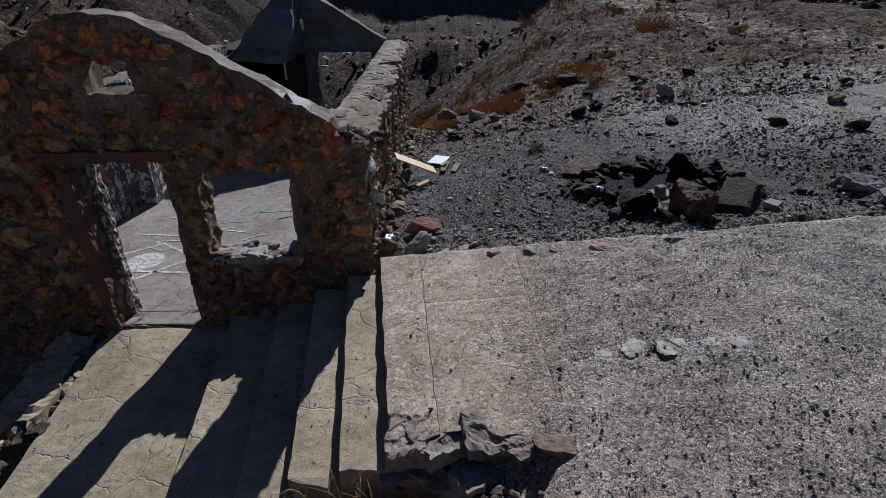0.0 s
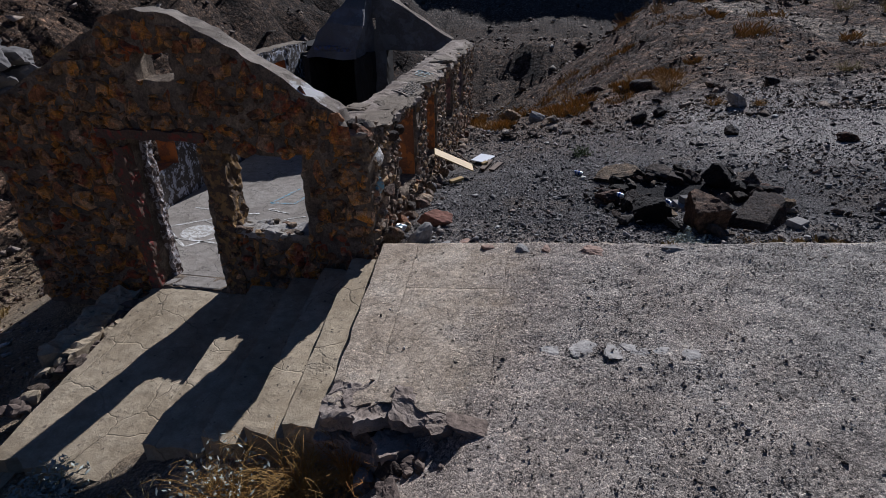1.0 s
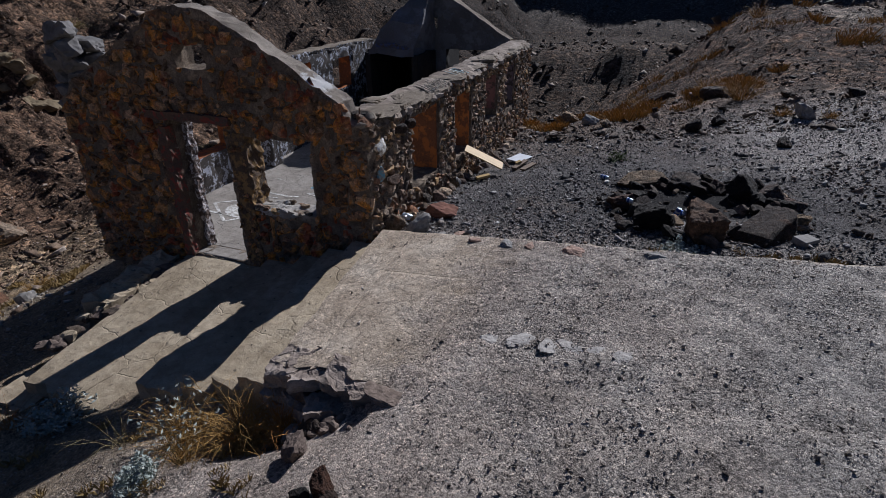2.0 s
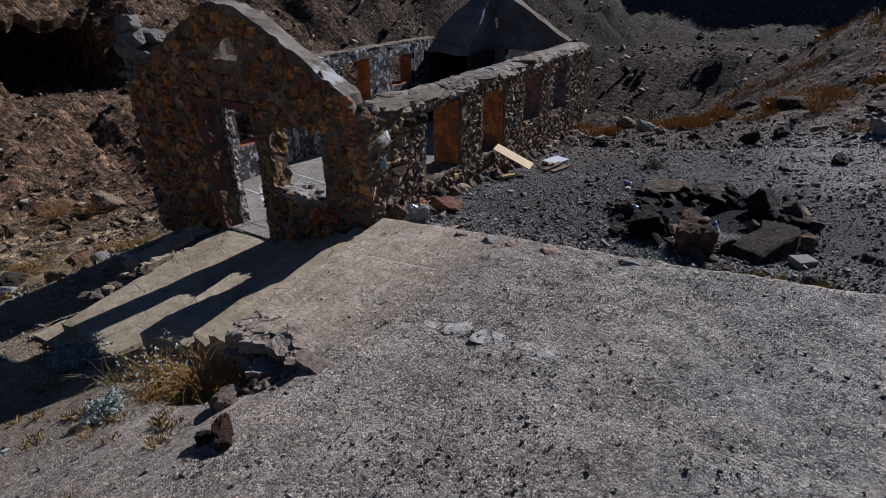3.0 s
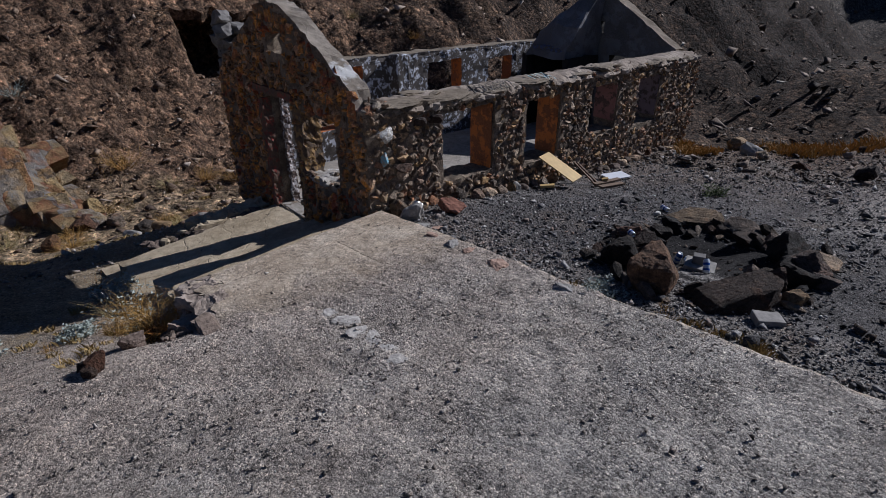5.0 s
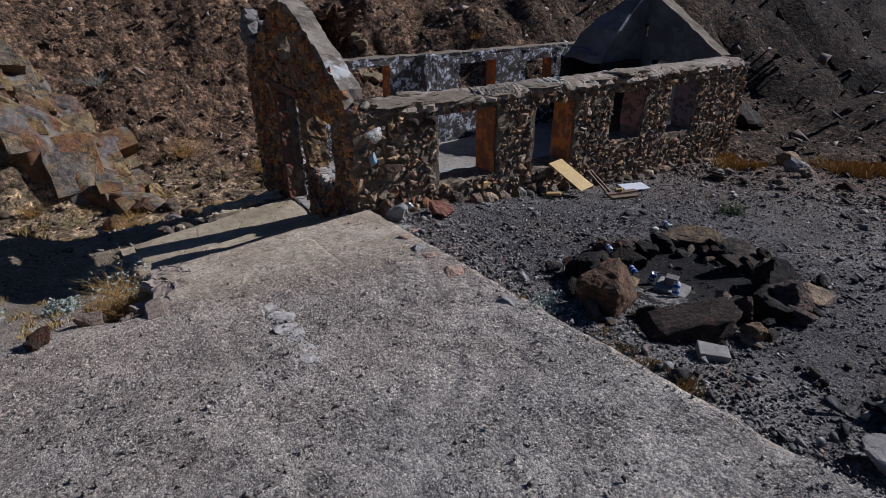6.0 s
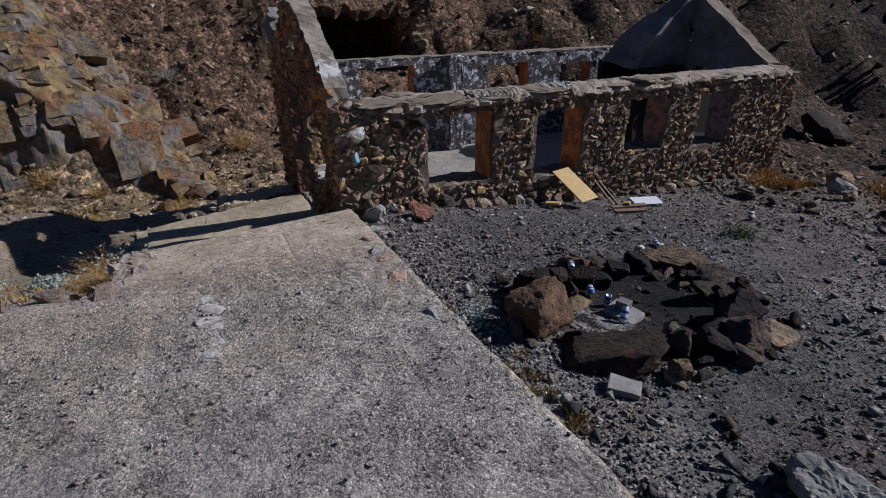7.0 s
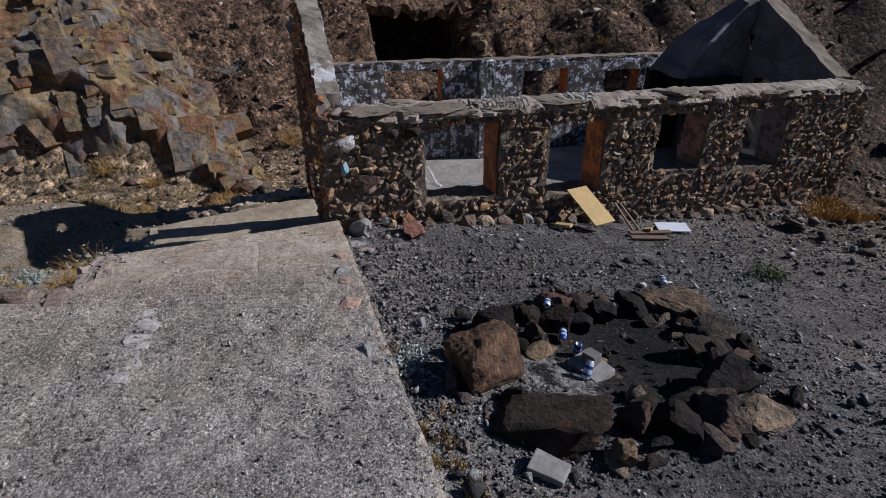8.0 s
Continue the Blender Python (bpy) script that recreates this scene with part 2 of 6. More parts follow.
def mat_concrete(name, a, b, c, crack=0.5, dirt=0.4, buried=False, splash=False, cells=2.6):
    k = Mat(name, 0.9, spec=0.2)
    n = k.noise(1.6, 6, 0.6)
    m = k.noise(9, 6, 0.65)
    f = k.noise(90, 6, 0.75)
    col = k.ramp(n, [(0.3, a), (0.5, b), (0.7, c)])
    col = k.mix(0.8, col, k.ramp(m, [(0.3, (0.68, 0.66, 0.63)), (0.55, (1, 1, 1)), (0.75, (1.25, 1.22, 1.18))]), "MULTIPLY")
    col = k.mix(0.7, col, k.ramp(f, [(0.32, (0.6, 0.6, 0.6)), (0.5, (1, 1, 1)), (0.68, (1.3, 1.3, 1.3))]), "MULTIPLY")
    # cracks along warped cells
    w = k.nt.nodes.new("ShaderNodeVectorMath")
    w.operation = "MULTIPLY_ADD"
    nz = k.nt.nodes.new("ShaderNodeTexNoise")
    nz.inputs["Scale"].default_value = 3.0
    nz.inputs["Detail"].default_value = 6
    k.nt.links.new(k.geo.outputs["Position"], nz.inputs["Vector"])
    k.nt.links.new(nz.outputs["Color"], w.inputs[0])
    w.inputs[1].default_value = (0.22, 0.22, 0.22)
    k.nt.links.new(k.geo.outputs["Position"], w.inputs[2])
    v = k.nt.nodes.new("ShaderNodeTexVoronoi")
    v.feature = "DISTANCE_TO_EDGE"
    v.inputs["Scale"].default_value = cells
    k.nt.links.new(w.outputs[0], v.inputs["Vector"])
    line = k.ramp(v.outputs["Distance"], [(0.0, (0.3, 0.3, 0.3)), (0.010, (1, 1, 1))])
    worn = k.ramp(k.noise(cells * 0.35, 3, 0.5), [(0.42, (0, 0, 0)), (0.52, (1, 1, 1))])
    col = k.mix(k.math("MULTIPLY", worn, crack), col, k.mix(1.0, col, line, "MULTIPLY"))
    spot = k.ramp(k.noise(14, 3, 0.5), [(0.66, (0, 0, 0)), (0.72, (1, 1, 1))])
    col = k.mix(k.math("MULTIPLY", spot, dirt), col, (0.06, 0.05, 0.045))
    h = k.math("ADD", k.math("ADD", k.math("MULTIPLY", m, 0.7), k.math("MULTIPLY", f, 0.25)), k.math("MULTIPLY", line, 0.35))
    if splash:
        # worn white paint low on the gable slope
        sx = k.math("ABSOLUTE", k.math("ADD", k.axis("X"), 1.32))
        sx = k.math("ADD", sx, k.math("MULTIPLY", k.math("SUBTRACT", k.noise(7, 6, 0.7), 0.5), 0.9))
        col = k.mix(k.math("MULTIPLY", fade(k, sx, 0.16, 0.04), 0.8), col, (0.62, 0.62, 0.61))
    if buried:
        # dust and gravel bury the slab away from the steps
        edge = k.math("ADD", k.axis("X"), k.math("MULTIPLY", k.math("SUBTRACT", n, 0.5), 1.6))
        edge = k.math("ADD", edge, k.math("MULTIPLY", k.math("SUBTRACT", m, 0.5), 0.7))
        cover = fade(k, edge, 0.5, 1.05)
        rim = fade(k, k.math("ADD", k.axis("Y"), k.math("MULTIPLY", k.math("SUBTRACT", m, 0.5), 0.45)), 5.30, 5.20)
        cover = k.math("MULTIPLY", cover, rim)
        dust, gh = gravel_speck(k, tan_dust(k, k.noise(2.3, 6, 0.65)))
        col, bh = gravel_speck(k, col, 0.6)
        h = k.math("ADD", h, k.math("MULTIPLY", bh, 0.35))
        col = k.mix(cover, col, dust)
        h = k.math("ADD", k.math("MULTIPLY", h, 0.6), k.math("MULTIPLY", gh, cover))
        return k.done(col, h, 0.85, 0.016)
    return k.done(col, h, 0.85, 0.03)


def mat_plain(name, color, rough=0.7, metal=0.0, var=0.25, scale=12, bump=0.2):
    k = Mat(name, rough, metal)
    n = k.noise(scale, 6, 0.65)
    lo, hi = tuple(v * (1 - var) for v in color), tuple(min(1, v * (1 + var)) for v in color)
    return k.done(k.ramp(n, [(0.3, lo), (0.7, hi)]), n, bump, 0.01)


def mat_peeling(name, paint, under, cover=0.5, scale=6.0, soot=0.0):
    k = Mat(name, 0.85, spec=0.2)
    n = k.noise(scale, 7, 0.7)
    big = k.noise(1.1, 4, 0.55)
    f = k.noise(50, 5, 0.7)
    p = k.mix(0.7, paint, k.ramp(big, [(0.3, (0.55, 0.55, 0.58)), (0.6, (1, 1, 1))]), "MULTIPLY")
    u = k.mix(0.8, under, k.ramp(f, [(0.3, (0.6, 0.6, 0.6)), (0.7, (1.35, 1.35, 1.35))]), "MULTIPLY")
    mask = k.ramp(n, [(max(0.0, cover - 0.04), (1, 1, 1)), (cover, (0, 0, 0))])
    col = k.mix(mask, u, p)
    if soot:
        s = k.ramp(k.noise(0.7, 3, 0.5), [(0.5 - soot * 0.3, (0, 0, 0)), (0.75 - soot * 0.3, (1, 1, 1))])
        col = k.mix(k.math("MULTIPLY", s, min(1.0, soot)), col, (0.02, 0.019, 0.018))
    return k.done(col, k.math("ADD", n, k.math("MULTIPLY", f, 0.3)), 0.6, 0.02)


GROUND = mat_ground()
STONE = mat_stone("wall_stone", (1.85, 1.74, 1.6), stain=0.35)
STONE_J = mat_stone("wall_stone_far", (1.8, 1.66, 1.5), joined=True, stain=0.35)
ROCK = mat_stone("desert_rock", (1.0, 0.95, 0.9))
MORTAR = mat_mortar()
PATH = mat_concrete("tan_path_concrete", (0.32, 0.255, 0.17), (0.43, 0.352, 0.245), (0.52, 0.435, 0.315), 0.75, 0.7, cells=1.25)
SLAB = mat_concrete("grey_slab_concrete", (0.36, 0.29, 0.215), (0.50, 0.415, 0.32), (0.60, 0.52, 0.42), 0.6, 0.8, True)
CAP = mat_concrete("weathered_wall_cap", (0.14, 0.112, 0.083), (0.225, 0.185, 0.14), (0.31, 0.265, 0.21), 0.5, 0.7)
GABLECAP = mat_concrete("painted_gable_cap", (0.17, 0.142, 0.112), (0.26, 0.222, 0.18), (0.34, 0.298, 0.25), 0.5, 0.7, splash=True)
FLOOR = mat_concrete("house_floor_concrete", (0.24, 0.215, 0.185), (0.315, 0.285, 0.25), (0.37, 0.34, 0.30), 0.9, 0.4)
PLASTER = mat_peeling("peeling_white_plaster", (0.60, 0.62, 0.68), (0.085, 0.074, 0.068), 0.475, 9)
SOOTY = mat_peeling("sooty_plaster", (0.05, 0.05, 0.053), (0.025, 0.023, 0.022), 0.5, 5, 0.9)
GREYPLASTER = mat_peeling("smoke_stained_grey_plaster", (0.20, 0.20, 0.215), (0.145, 0.14, 0.14), 0.5, 3, 0.5)
OCHRE = mat_peeling("ochre_render", (0.34, 0.215, 0.095), (0.12, 0.085, 0.06), 0.50, 10)
REDOX = mat_peeling("red_oxide_paint", (0.55, 0.19, 0.055), (0.24, 0.10, 0.05), 0.50, 5)


# ---- shape helpers ----
def sstep(a, b, v):
    t = np.clip((v - a) / (b - a), 0, 1)
    return t * t * (3 - 2 * t)


def vnoise(x, y, seed=0):
    xi, yi = np.floor(x).astype(np.int64), np.floor(y).astype(np.int64)
    fx, fy = x - xi, y - yi
    fx, fy = fx * fx * (3 - 2 * fx), fy * fy * (3 - 2 * fy)

    def hsh(a, b):
        v = np.sin(a * 127.1 + b * 311.7 + seed * 74.7) * 43758.5453
        return v - np.floor(v)
    return (hsh(xi, yi) * (1 - fx) + hsh(xi + 1, yi) * fx) * (1 - fy) + (hsh(xi, yi + 1) * (1 - fx) + hsh(xi + 1, yi + 1) * fx) * fy - 0.5


def fbm(x, y, octaves=5, seed=0, gain=0.5):
    s, a = 0, 1.0
    for i in range(octaves):
        s = s + a * vnoise(x * 2 ** i, y * 2 ** i, seed + i)
        a *= gain
    return s


def part(name, bm, material, parent, label=""):
    """One mesh object out of a bmesh, under a thing or a part."""
    me = bpy.data.meshes.new(name)
    bm.to_mesh(me)
    bm.free()
    for m in (material if isinstance(material, (list, tuple)) else [material]):
        me.materials.append(m)
    ob = new(name, me)
    if parent is not None:
        ob.parent = parent
    if label:
        ob["label"] = label
    return ob


def empty(name, at=(0, 0, 0)):
    e = new(name)
    e.empty_display_size = 0.2
    e.location = at
    return e


def raw(name, verts, faces, materials, parent=None, index=None):
    me = bpy.data.meshes.new(name)
    me.from_pydata(verts, [], faces)
    for m in (materials if isinstance(materials, (list, tuple)) else [materials]):
        me.materials.append(m)
    if index is not None:
        me.polygons.foreach_set("material_index", index)
    me.update()
    ob = new(name, me)
    if parent is not None:
        ob.parent = parent
    return ob


# ---- the lie of the land ----
WEST_X = [-400, -60, -40, -23, -20.8, -19, -17.5, -16, -14.5, -12.5, -9, -6, -4, -2.8, -1.2, 0.7, 400]
WEST_Z = [150, 21, 10, 0.7, -1.3, -2.6, -3.5, -4.1, -4.3, -4.3, -3.1, -1.75, -1.3, -1.2, -0.62, 0.10, 0.10]
NORTH_X = [-400, -60, -40, -23, -17.5, -14.5, -12.5, 400]
NORTH_Z = [150, 21, 10, 0.3, -2.9, -4.1, -4.5, -4.5]


def slab_z(x, y):
    """Upper face of the slab, with a crust of trodden clods away from the steps."""
    x, y = np.asarray(x, float), np.asarray(y, float)
    return 0.02 + 0.09 * x + (0.022 * fbm(x * 6.5, y * 6.5, 3, 81, 0.6) + 0.02 * fbm(x * 1.9, y * 1.9, 2, 85)) * sstep(0.7, 1.3, x)


def ground_z(x, y, cut=True):
    x, y = np.asarray(x, float), np.asarray(y, float)
    # terrace east of the house, rising towards the track
    yy = np.clip(y - 5.3, 0, 45)
    ridge_x = 3.0 + 0.18 * np.clip(y - 14, -6, 60)
    slope = 0.10 + 0.62 * sstep(12, 24, y)
    xe = np.where(y > 8, np.maximum(x, ridge_x), x)
    e = -0.05 - 0.11 * yy + 0.09 * np.clip(xe, -2, 14) + 0.013 * np.clip(xe, 0, 6) * yy
    e = e + 1.0 * np.exp(-((xe - 9) / 6) ** 2 - ((y - 31) / 8) ** 2)
    plain = -0.05 - 0.11 * yy + 0.09 * np.clip(x, -2, 14) + 0.013 * np.clip(x, 0, 6) * yy
    k = sstep(9, 13, y)
    e = plain * (1 - k) + (e - slope * np.clip(ridge_x - x, 0, 40)) * k
    e = np.where(y < 5.3, slab_z(np.clip(x, -2, 14), y) - 0.04 + 0.085 * np.maximum(sstep(3.05, 2.75, y), sstep(4.7, 5.0, x)), e)
    e = e + 0.04 * np.clip(x - 14, 0, 80)
    # bank and hillside west of the house, with the wash at its foot
    ws = np.interp(x, WEST_X, WEST_Z)
    xn = x - 0.05 * np.clip(y - 12, 0, 40)
    wn_ = np.interp(xn, NORTH_X, NORTH_Z) - 0.05 * np.clip(y - 8, 0, 70) * sstep(-30, -10, xn)
    wn_ = wn_ + 2.6 * np.exp(-((x + 8) / 6) ** 2 - ((y - 58) / 12) ** 2)
    k = sstep(10, 18, y)
    w = ws * (1 - k) + wn_ * k
    w = w + 3.2 * sstep(4.3, 0.0, y - 0.44 * (x + 15.2)) * sstep(-14.0, -17.5, x) * sstep(-14, -8, y)
    south = sstep(5.2, 5.0, y)
    mix_n = np.where(y > 14, 1.0, sstep(-4.8, -0.8, x))
    north = np.maximum(w, e) * k + (w * (1 - mix_n) + e * mix_n) * (1 - k)
    z = np.where(x < 0.7, w, e) * south + north * (1 - south)
    # ravine north of the terrace, the mound beyond it, the foot of the western hill and the valley floor
    bed = np.interp(y, [18, 24, 30, 36, 54, 85, 100], [-3.3, -4.4, -5.3, -5.7, -6.1, -7.3, -7.5])
    steep = sstep(-3, 3, x)
    mound = np.interp(y, [36.8, 42.8, 50, 62, 85], [0, 3.2, 3.7, 1.6, 0]) * steep + np.interp(y, [35.5, 44, 50, 62, 85], [0, 2.4, 2.8, 1.4, 0]) * (1 - steep) * sstep(-12, -5, x) + 0.9 * fbm(x * 0.12, y * 0.12, 3, 51)
    foot = np.interp(y, [24, 54, 100, 112, 130], [-11.5, -9.0, -15.0, -24, -60])
    hill = bed - 0.3 + 0.62 * (foot - x) + 1.6 * fbm(x * 0.2, y * 0.2, 5, 55, 0.6) - 4.0 * np.abs(fbm(x * 0.06, y * 0.16, 3, 57)) + 0.8
    hill = np.minimum(hill, 9 + 0.25 * (-22 - x))
    face = e - 0.4 * np.clip(y - 42, 0, 60)
    k = sstep(16, 24, y) * sstep(-34, -22, x)
    z = z * (1 - k) + np.maximum(np.maximum(bed + mound, hill), face) * k
    # far mountains: a scree apron, then steep towards the house
    far = y + 0.10 * np.abs(x)
    z = z + 0.16 * np.clip(far - 100, 0, 60) + 95 * sstep(128, 280, far) + 30 * sstep(70, 200, x) + 20 * sstep(40, 300, -y)
    # unevenness
    r = np.hypot(x, y)
    z = z + fbm(x * 0.16, y * 0.16, 5, 3) * (0.04 + 1.3 * sstep(16, 45, r)) + fbm(x * 1.3, y * 1.3, 4, 9) * (0.03 + 0.30 * sstep(8, 26, r))
    gully = fbm(x * 0.35, y * 0.18, 4, 21)
    crag = 0.5 - np.abs(fbm(x * 0.45, y * 0.45, 4, 27, 0.55))
    z = z + (0.9 * gully + 1.1 * (crag - 0.35)) * sstep(-13.5, -18, x)
    # shoulder of the hill with the mine mouth cut into it
    lip = x + 0.5 * fbm(x * 0.7, y * 0.7, 3, 61)
    z = z + 1.6 * sstep(-19.9, -21.5, lip) * sstep(2.5, 9.8, y) * sstep(18.4, 15.0, y) * sstep(-38, -27, x)
    if not cut:
        return z
    mouth = sstep(9.2, 10.0, y + 0.5 * fbm(x, y, 2, 63)) * sstep(14.6, 14.2, y) * sstep(-19.9, -20.6, x) * sstep(-27.5, -26.5, x)
    z = z * (1 - mouth) + np.minimum(z, -1.9) * mouth
    # pads under the house, the path and the steps
    house = sstep(-5.55, -5.3, x) * sstep(-0.75, -1.0, x) * sstep(5.2, 5.45, y) * sstep(14.0, 13.7, y)
    z = z * (1 - house) + -1.15 * house
    yard = sstep(-3.75, -3.55, x) * sstep(-0.25, -0.45, x) * sstep(2.75, 3.0, y) * sstep(5.5, 5.35, y)
    z = z * (1 - yard) + np.minimum(z, -1.35) * yard
    # stony rim before the path
    z = z + 0.42 * sstep(1.6, 0.4, y) * sstep(-2.2, -3.4, x) * sstep(-11, -6, x) * sstep(-7, -4, y)
    # burnt hollow inside the fire ring
    z = z - 0.13 * np.exp(-((x - 2.85) / 0.55) ** 2 - ((y - 7.1) / 0.6) ** 2)
    # hollow in front of the broken step ends
    hollow = np.exp(-((x + 0.5) / 0.8) ** 2 - ((y - 2.30) / 0.34) ** 2)
    z = z - 0.33 * hollow
    return z


def surf_z(x, y):
    """The upper surface for loose things: ground or slab."""
    x, y = np.asarray(x, float), np.asarray(y, float)
    g = ground_z(x, y)
    on = (x + 0.11 * (y - 2.8) > -0.3) & (x < 5.15) & (y > 2.68) & (y < 5.22)
    return np.where(on, np.maximum(g, slab_z(x, y)), g)


def spaced(lo, hi, step, far_lo, far_hi, grow=1.09):
    mid = list(np.arange(lo, hi, step))
    up, s = [hi], step
    while up[-1] < far_hi:
        s *= grow
        up.append(up[-1] + s)
    dn, s = [lo], step
    while dn[-1] > far_lo:
        s *= grow
        dn.append(dn[-1] - s)
    return np.array(dn[:0:-1] + mid + up)


gx, gy = spaced(-6.0, 6.5, 0.07, -400, 400, 1.032), spaced(0.6, 14.5, 0.075, -300, 420, 1.032)
X, Y = np.meshgrid(gx, gy)
Z = ground_z(X, Y)
nx, ny = len(gx), len(gy)
verts = np.stack([X, Y, Z], -1).reshape(-1, 3)
ids = np.arange(nx * ny).reshape(ny, nx)
faces = np.stack([ids[:-1, :-1], ids[:-1, 1:], ids[1:, 1:], ids[1:, :-1]], -1).reshape(-1, 4)
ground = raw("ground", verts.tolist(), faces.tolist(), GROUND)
ground.data.polygons.foreach_set("use_smooth", [True] * len(faces))
tagged(ground, "dry desert ground of gravel, dust and bare rocky slopes", "ground", kind="structure")


# ---- rubble walls ----
def jig(p, amp, seed=0):
    """A steady small shift of a place, so that shared corners move together."""
    q = Vector(p) * 3.1 + Vector((seed * 7.3, 0, 0))
    n = noise.noise_vector(q) * 0.5 + noise.noise_vector(q * 3.7) * 0.4 + noise.noise_vector(q * 9.1) * 0.35
    return Vector(p) + n * amp


def wall_core(name, origin, along, inward, length, thick, bottom, top, openings, mats, cell=0.14, amp=0.05, seed=0):
    """A wall with openings: origin on its outer face, along (u), inward (depth). top(u) gives its height; openings are (u0, u1, z0, z1).
    mats: outer, inner, cap, reveal."""
    cuts = {0.0, length}
    for u0, u1, *_ in openings:
        cuts |= {u0, u1}
    cuts = sorted(cuts)
    us = []
    for a, b in zip(cuts, cuts[1:]):
        n = max(1, round((b - a) / cell))
        us += [a + (b - a) * i / n for i in range(n)]
    us.append(length)
    zc = sorted({bottom} | {o[2] for o in openings if o[2] > bottom} | {o[3] for o in openings})
    zs = []
    for a, b in zip(zc, zc[1:]):
        n = max(1, round((b - a) / cell))
        zs += [a + (b - a) * i / n for i in range(n)]
    zs.append(zc[-1])
    nrow = 6
    along, inward = Vector(along), Vector(inward)
    bm = bmesh.new()
    cache = {}

    def vert(i, j, d):
        if (i, j, d) not in cache:
            u = us[i]
            t = top(u)
            z = min(zs[j], t - 0.02) if j < len(zs) else zs[-1] + (t - zs[-1]) * (j - len(zs) + 1) / nrow
            z = min(z, t)
            p = Vector(origin) + along * u + inward * (thick * d) + Vector((0, 0, z))
            cache[i, j, d] = bm.verts.new(jig(p, amp, seed))
        return cache[i, j, d]
    rows = len(zs) + nrow - 1

    def solid(i, j):
        if i < 0 or i >= len(us) - 1 or j < 0 or j >= rows:
            return False
        if j >= len(zs) - 1:
            return True
        um, zm = (us[i] + us[i + 1]) / 2, (zs[j] + zs[j + 1]) / 2
        return not any(o[0] < um < o[1] and o[2] < zm < o[3] for o in openings)

    def face(vs, m):
        if len(set(vs)) == 4:
            try:
                f = bm.faces.new(vs)
                f.material_index = m
            except ValueError:
                pass
    ds = (0.0, 0.35, 0.7, 1.0)
    for i in range(len(us) - 1):
        for j in range(rows):
            if not solid(i, j):
                continue
            face([vert(i, j, 0), vert(i + 1, j, 0), vert(i + 1, j + 1, 0), vert(i, j + 1, 0)], 0)
            face([vert(i, j, 1), vert(i, j + 1, 1), vert(i + 1, j + 1, 1), vert(i + 1, j, 1)], 1)
            for d0, d1 in zip(ds, ds[1:]):
                if not solid(i, j + 1):
                    face([vert(i, j + 1, d0), vert(i + 1, j + 1, d0), vert(i + 1, j + 1, d1), vert(i, j + 1, d1)], 2 if j == rows - 1 else 3)
                if not solid(i, j - 1):
                    face([vert(i, j, d0), vert(i, j, d1), vert(i + 1, j, d1), vert(i + 1, j, d0)], 3)
                if not solid(i - 1, j):
                    face([vert(i, j, d0), vert(i, j + 1, d0), vert(i, j + 1, d1), vert(i, j, d1)], 3 if i else 0)
                if not solid(i + 1, j):
                    face([vert(i + 1, j, d0), vert(i + 1, j, d1), vert(i + 1, j + 1, d1), vert(i + 1, j + 1, d0)], 3 if i < len(us) - 2 else 0)
    bmesh.ops.recalc_face_normals(bm, faces=bm.faces)
    return part(name, bm, mats, None)


# house: outer faces x -5.40 .. -0.70, y 5.15 .. 14.0; floor at -0.85
EX, WX, FY, BY = -0.70, -5.40, 5.15, 14.0
FLOOR_Z = -0.85
TH = 0.42
FTH = 0.28


def gable_top(x):
    """Height of the front gable along x."""
    right = np.interp(x, [-3.05, -2.75, -2.33, -1.74, -1.0, -0.97, -0.6], [2.44, 2.42, 2.24, 1.90, 1.47, 1.27, 1.25])
    left = np.interp(x, [-5.45, -5.1, -4.26, -3.35, -3.05], [1.12, 1.45, 1.90, 2.38, 2.44])
    return float(right if x > -3.05 else left)


wall_front = wall_core("wall_front", (WX, FY, 0), (1, 0, 0), (0, 1, 0), EX - WX, FTH, -1.3, lambda u: gable_top(WX + u),
                       [(1.80, 2.72, FLOOR_Z, 1.10), (3.0, 3.93, 0.02, 0.98), (2.20, 2.64, 1.74, 2.03)],
                       [MORTAR, PLASTER, GABLECAP, MORTAR], cell=0.075, seed=1)
tagged(wall_front, "rust-stained rubble stone gable wall with open doorway and window", "wall", kind="structure")

EAST_OPEN = [(1.27, 2.32, 0.02, 1.06), (3.08, 3.95, -0.10, 0.97), (4.84, 5.70, 0.08, 0.95), (6.42, 7.25, -0.02, 0.93)]
wall_east = wall_core("wall_east", (EX, FY, 0), (0, 1, 0), (-1, 0, 0), BY - FY, TH + 0.05, -1.5, lambda u: 1.24 - 0.012 * u + 0.05 * math.sin(u * 2.1) * math.sin(u * 0.9),
                      EAST_OPEN, [MORTAR, PLASTER, CAP, MORTAR], cell=0.09, amp=0.06, seed=2)
tagged(wall_east, "long roofless rubble stone wall with four empty openings", "wall", kind="structure")
WEST_OPEN = [(1.23, 2.42, -0.2, 1.02), (4.23, 5.28, -0.2, 0.90), (6.20, 7.10, 0.1, 0.82)]
wall_west = wall_core("wall_west", (WX, FY + TH, 0), (0, 1, 0), (1, 0, 0), BY - FY - TH, 0.35, -2.4, lambda u: 1.20 - 0.012 * u,
                      WEST_OPEN, [MORTAR, PLASTER, CAP, REDOX], seed=3)
tagged(wall_west, "far side wall with peeling white plaster and three windows", "wall", kind="structure")


def far_top(x):
    return float(np.interp(x, [-5.4, -4.9, -4.5, -3.05, -1.2, -0.95, -0.6], [0.8, 0.85, 1.25, 2.36, 1.25, 1.12, 1.10]))


